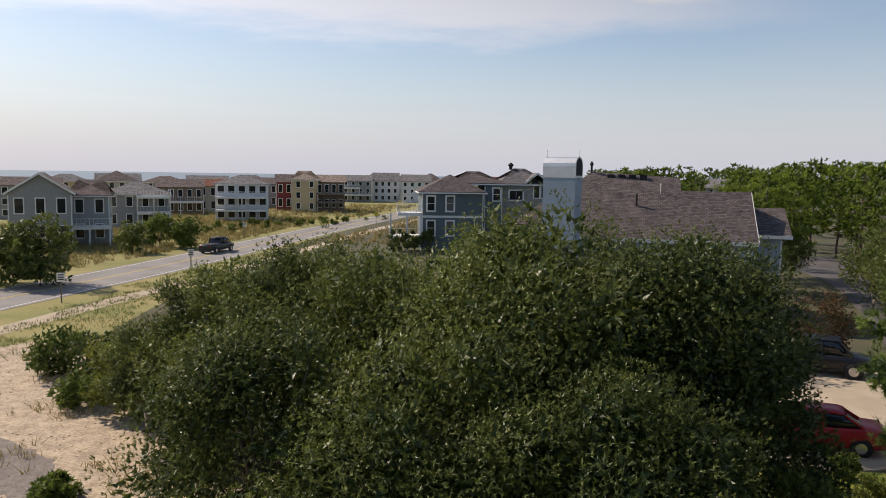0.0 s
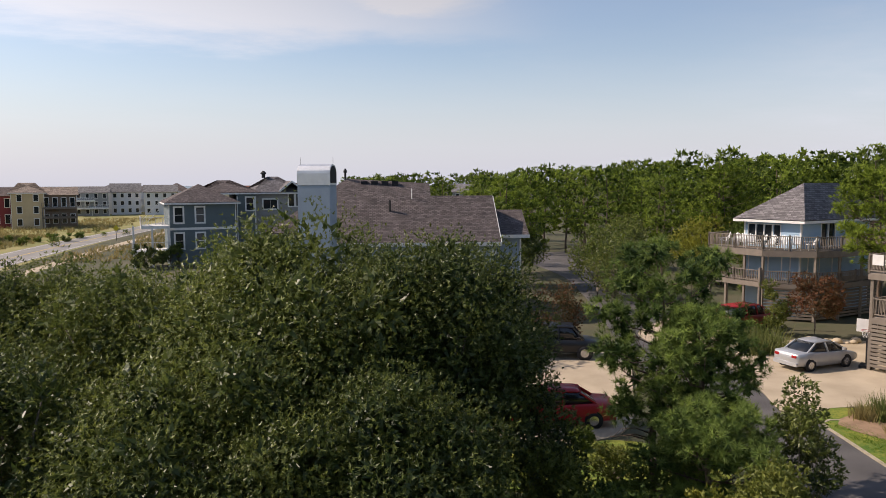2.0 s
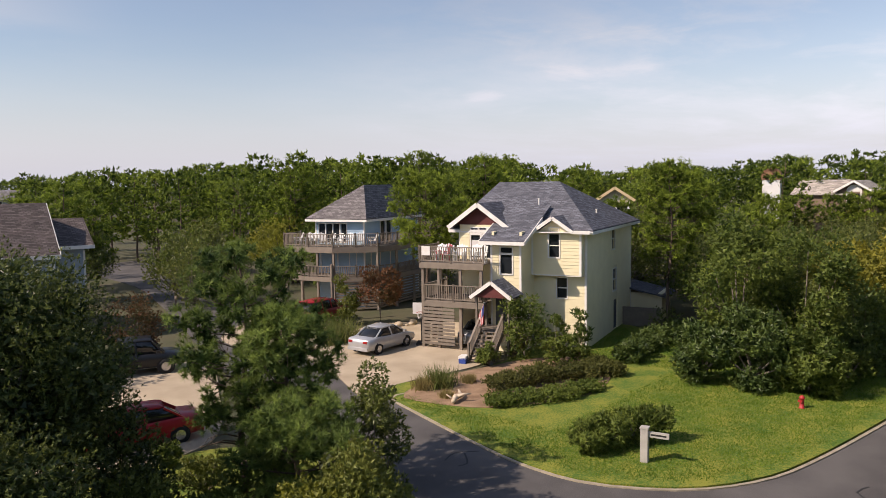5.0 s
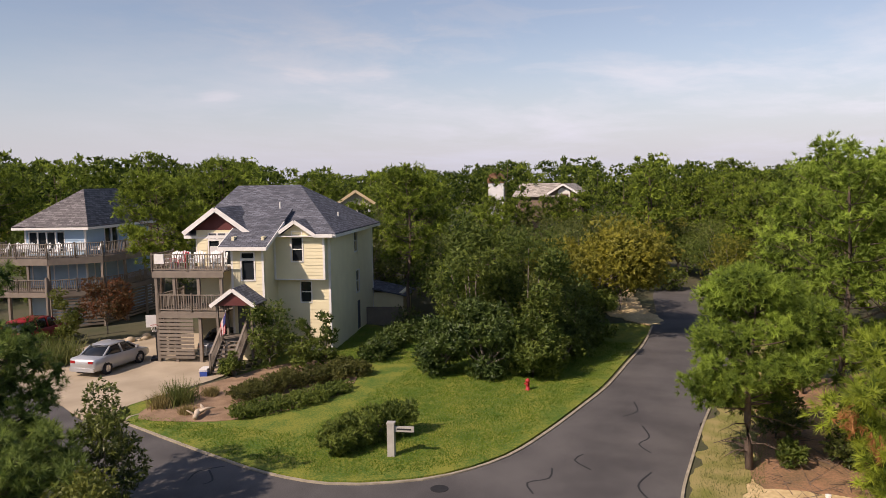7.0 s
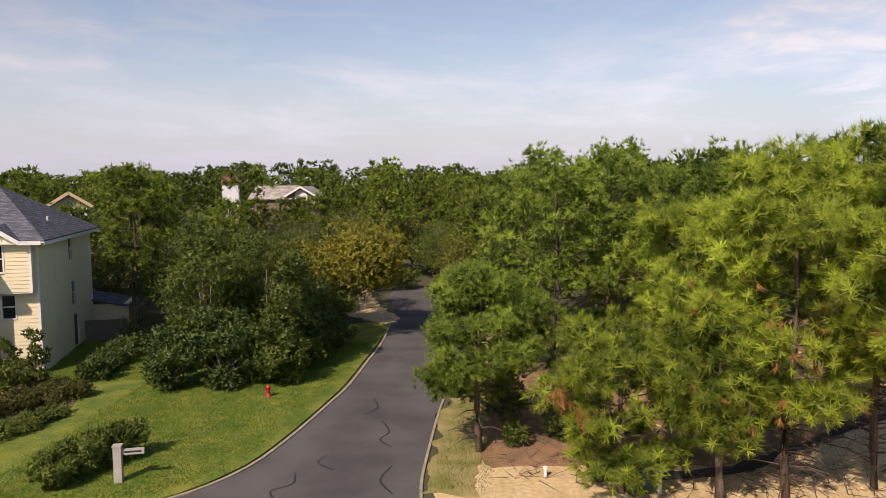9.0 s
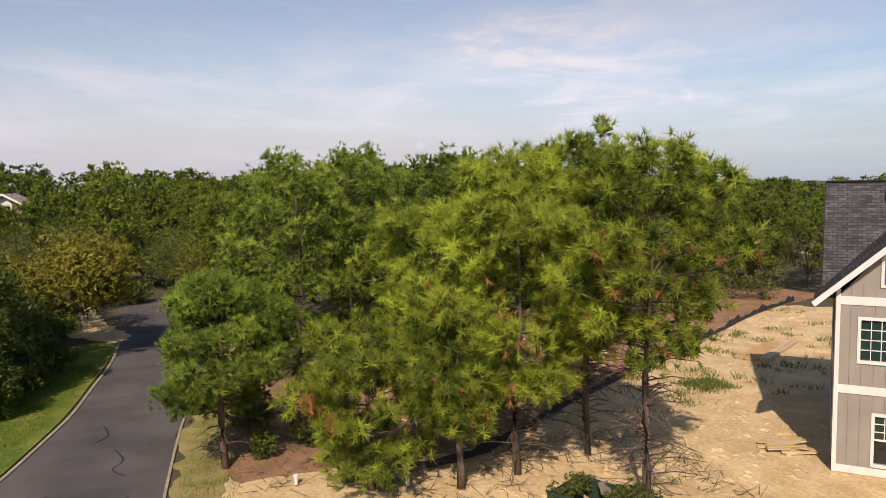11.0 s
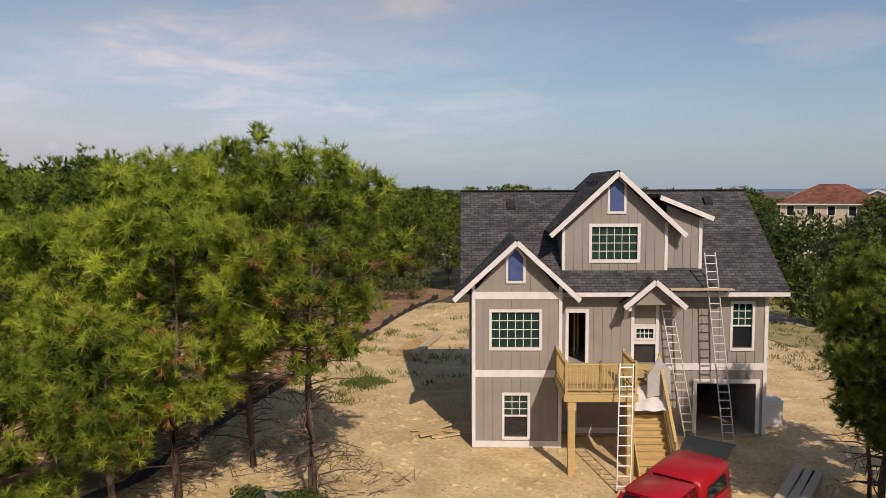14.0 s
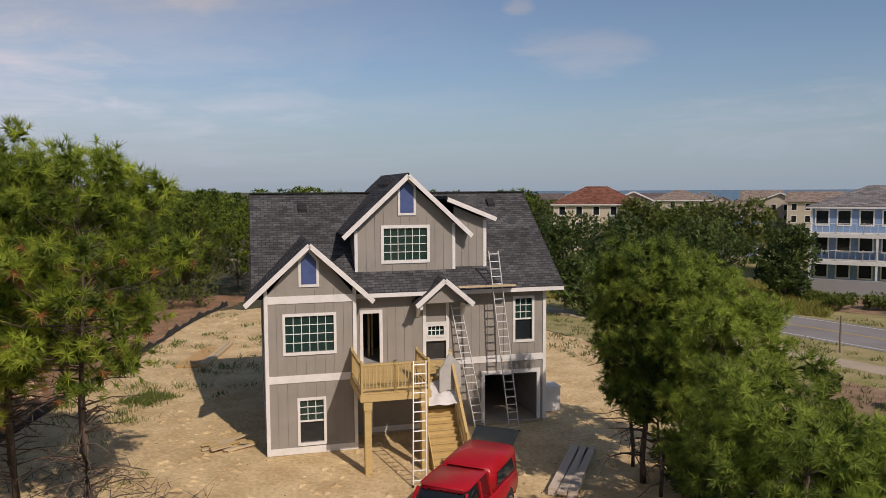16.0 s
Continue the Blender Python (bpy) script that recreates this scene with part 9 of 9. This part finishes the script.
slab("water", [Vector(polar(a, r)) for a, r in ((70, 420), (40, 420), (20, 480), (0, 700), (-4, 1400), (-4, 3900), (20, 3900), (45, 3900), (70, 3900))], -0.02, material("sea_water", (0.05, 0.1, 0.14), (0.04, 0.08, 0.12), scale=0.02, rough=0.3), "distant blue sea", "sea", 0.02)
slab("water", [Vector(polar(a, r)) for a, r in ((-150, 3900), (-150, 900), (-160, 500), (-175, 420), (-200, 400), (-225, 420), (-225, 3900), (-205, 3900), (-180, 3900), (-165, 3900))], -0.02, bpy.data.materials["sea_water"], "distant blue sea beyond the houses", "sea", 0.02)

# the house in the wood
wx, wy = polar(-77.3, 104)
wh = thing("house", "grey-brown house with tan gables in the pine wood", "house", pose(wx, wy, 0, 0, 0, -77.3 - 12))
fs = four_walls(wh, -4.5, 0, 4.0, 9, 0, 8.0, S_BROWN, ([(6.3, 6.2, 7.6, 8.0)], (), (), ()))
for s in (-1, 1):
    roof_slab(wh, [(2.2 + s * 2.2, -0.6, 8.3), (2.2, -0.6, 9.6), (2.2, 9, 9.6), (2.2 + s * 2.2, 9, 8.3)], R_PALE, 0.12)
    fascia(wh, (2.2 + s * 2.2, -0.63, 8.2), (2.2, -0.63, 9.5), 0.05, 0.26)
fs[0].slice("gable", [(4.7, 8.0), (8.5, 8.0), (6.7, 9.4)], S_BROWN)
fs[0].window(6.05, 6.2, 7.35, 8.2, grid=(2, 1), trim=0.2, label="white-trimmed arched gable window")
fs[0].slice("arch_trim", [(5.95 + 0.75 - 0.85 * math.cos(a), 8.25 + 0.85 * math.sin(a)) for a in [math.pi * k / 8 for k in range(9)]], WHITE, 0.0, 0.05)
roof_slab(wh, [(-5.0, -0.5, 7.9), (1.0, -0.5, 7.9), (1.0, 4.5, 9.7), (-5.0, 4.5, 9.7)], R_PALE, 0.12)
roof_slab(wh, [(-5.0, 9.5, 7.9), (1.0, 9.5, 7.9), (1.0, 4.5, 9.7), (-5.0, 4.5, 9.7)], R_PALE, 0.12)
cx, cy = polar(-73.4, 98)
wc = thing("chimney", "white boxed chimney with a rusty barrel cap above the pines", "chimney", pose(cx, cy, 0, 0, 0, -80))
part("shaft", Shape().box(-1.0, -0.7, 0, 1.0, 0.7, 9.8), S_WHITE, wc)
RUST = material("rusty_metal", (0.3, 0.16, 0.09), (0.2, 0.1, 0.06), scale=2, rough=0.8)
cap = Shape()
arc = [(math.cos(math.pi * k / 12), math.sin(math.pi * k / 12)) for k in range(13)]
for (c0, s0), (c1, s1) in zip(arc, arc[1:]):
    cap.prism([(c0 * 1.08, -0.8, 10.35 + s0 * 0.85), (c1 * 1.08, -0.8, 10.35 + s1 * 0.85), (c1 * 0.86, -0.8, 10.35 + s1 * 0.64), (c0 * 0.86, -0.8, 10.35 + s0 * 0.64)], (0, 1.6, 0))
for x in (-1.08, 0.86):
    cap.box(x, -0.8, 9.8, x + 0.22, 0.8, 10.35)
cap.prism([(1.0, -0.74, 9.8), (-1.0, -0.74, 9.8)] + [(-c * 1.0, -0.74, 10.35 + s * 0.78) for c, s in arc], (0, 0.06, 0))
part("cap", cap, RUST, wc, "rusty barrel-vaulted cap")
# no hole here: a black plate gives the flue its painted shade
part("cap_opening", Shape().box(-0.5, -0.76, 9.9, 0.5, -0.742, 10.35), RUBBER, wc, "black plate painted as the shade inside the flue")
tan_house = beach_house(-62.6, 68, 2.6, 6, 8.3, 9.45, S_CREAM, R_TAN, "tan gabled house behind the pines", 3, 2, True, roof_along="y")
for board in [c for c in tan_house.children if c.name.startswith("fascia")]:
    board.data.materials[0] = S_TAN

for k, (yw, d, h) in enumerate(((-62.3, 60.0, 8.9), (-73.2, 90.0, 8.6), (-74.9, 92.0, 8.3), (-77.6, 93.0, 8.4), (-79.4, 92.0, 8.9))):
    near_pine(830 + k, *polar(yw, d), h, 3.0, 2.4, 2000, "pine in front of a house in the wood", mat=PINE_FAR, needles=12, length=0.3, width=0.06)

# ---- roadside signs and posts ----


def road_sign(x, y, h, label, diamond=False, turn=0.0):
    s = thing("road_sign", label, "sign", pose(x, y, -0.06, 0, 0, turn))
    part("post", Shape().box(-0.05, -0.05, 0, 0.05, 0.05, h), OLD_WOOD, s)
    if diamond:
        part("plate", Shape().prism([(0, -0.06, h - 0.55), (0.5, -0.06, h), (0, -0.06, h + 0.55), (-0.5, -0.06, h)], (0, 0.02, 0)), SIGN_Y, s, "yellow diamond plate")
    else:
        p = part("plate", Shape().box(-0.28, -0.075, h - 0.7, 0.28, -0.055, h), WHITE, s)
        for k in range(3):
            part("lettering", Shape().box(-0.2, -0.079, h - 0.2 - k * 0.17, 0.2, -0.0755, h - 0.12 - k * 0.17), RUBBER, p)
    return s


SIGN_Y = material("yellow_sign_paint", (0.6, 0.5, 0.03), (0.5, 0.42, 0.03), scale=3, rough=0.4)
road_sign(-29.4, 55.0, 2.3, "small white roadside sign on a timber post", turn=25)
road_sign(-26.3, 74.0, 2.2, "small dark roadside sign on a timber post", turn=25)
road_sign(-14.9, 143.5, 2.3, "yellow diamond warning sign by the road", True, 5)
road_sign(-31.4, 111.5, 2.4, "small roadside sign on a timber post", turn=15)
solid("timber_post", Shape().lathe([(0.07, 0), (0.06, 2.3)], 8), OLD_WOOD, "thin timber post by the footpath", "post", pose(0.86, -50.8, -0.06))
pl = thing("utility_pole", "short grey timber pole beside the driveway", "pole", pose(36.0, 41.4, 0))
part("shaft", Shape().lathe([(0.13, 0), (0.11, 4.2)], 8), OLD_WOOD, pl)
# small dark conifers by the teal house
for k in range(6):
    bush(*polar(4.6 - 0.55 * k, 92 + k), 3.2, 0.8, 500, OAK_LEAF, "narrow dark conifer in a row", 700 + k, 0.1, 10, (0.3, 0.18))
for k in range(16):
    yw = 21 - k * 0.85
    bush(*polar(yw, 121 + 6 * math.sin(k * 2.1) + k * 2.2), 1.2 + 0.4 * (k % 3), 1.0 + 0.3 * (k % 2), 300, SHRUB_LEAF, "small round shrub on the sandy verge", 720 + k, 0.02, 8, (0.3, 0.2))
# tar-sealed cracks across the street
TAR = material("black_crack_tar", (0.022, 0.022, 0.023), (0.03, 0.03, 0.03), scale=5, rough=0.75)
for k, pts in enumerate((((22.6, 5.6), (23.4, 6.0), (24.0, 5.4), (24.9, 5.5)), ((25.2, 4.2), (25.9, 4.9), (26.6, 4.7)), ((27.5, 2.4), (28.3, 2.9), (29.2, 2.6), (30.5, 3.0)), ((21.4, 16.6), (20.7, 17.2), (19.9, 17.0)), ((20.9, 16.9), (20.2, 16.2), (19.8, 16.3)), ((23.2, 2.0), (24.3, 2.5), (25.6, 2.2)), ((31.5, 3.9), (32.4, 3.4), (33.8, 3.7)), ((21.9, 3.6), (22.3, 4.5), (21.7, 5.3)))):
    slab("tar_crack", ribbon(smooth_line(pts, 0.25), 0.07), 0.004, TAR, "dark tar-sealed crack in the asphalt", "crack", 0.003)
solid("manhole_cover", Shape().lathe([(0.3, 0), (0.3, 0.012), (0.26, 0.014)], 16), RUBBER, "round iron cover in the street", "manhole cover", pose(22.0, 8.6, 0.001))
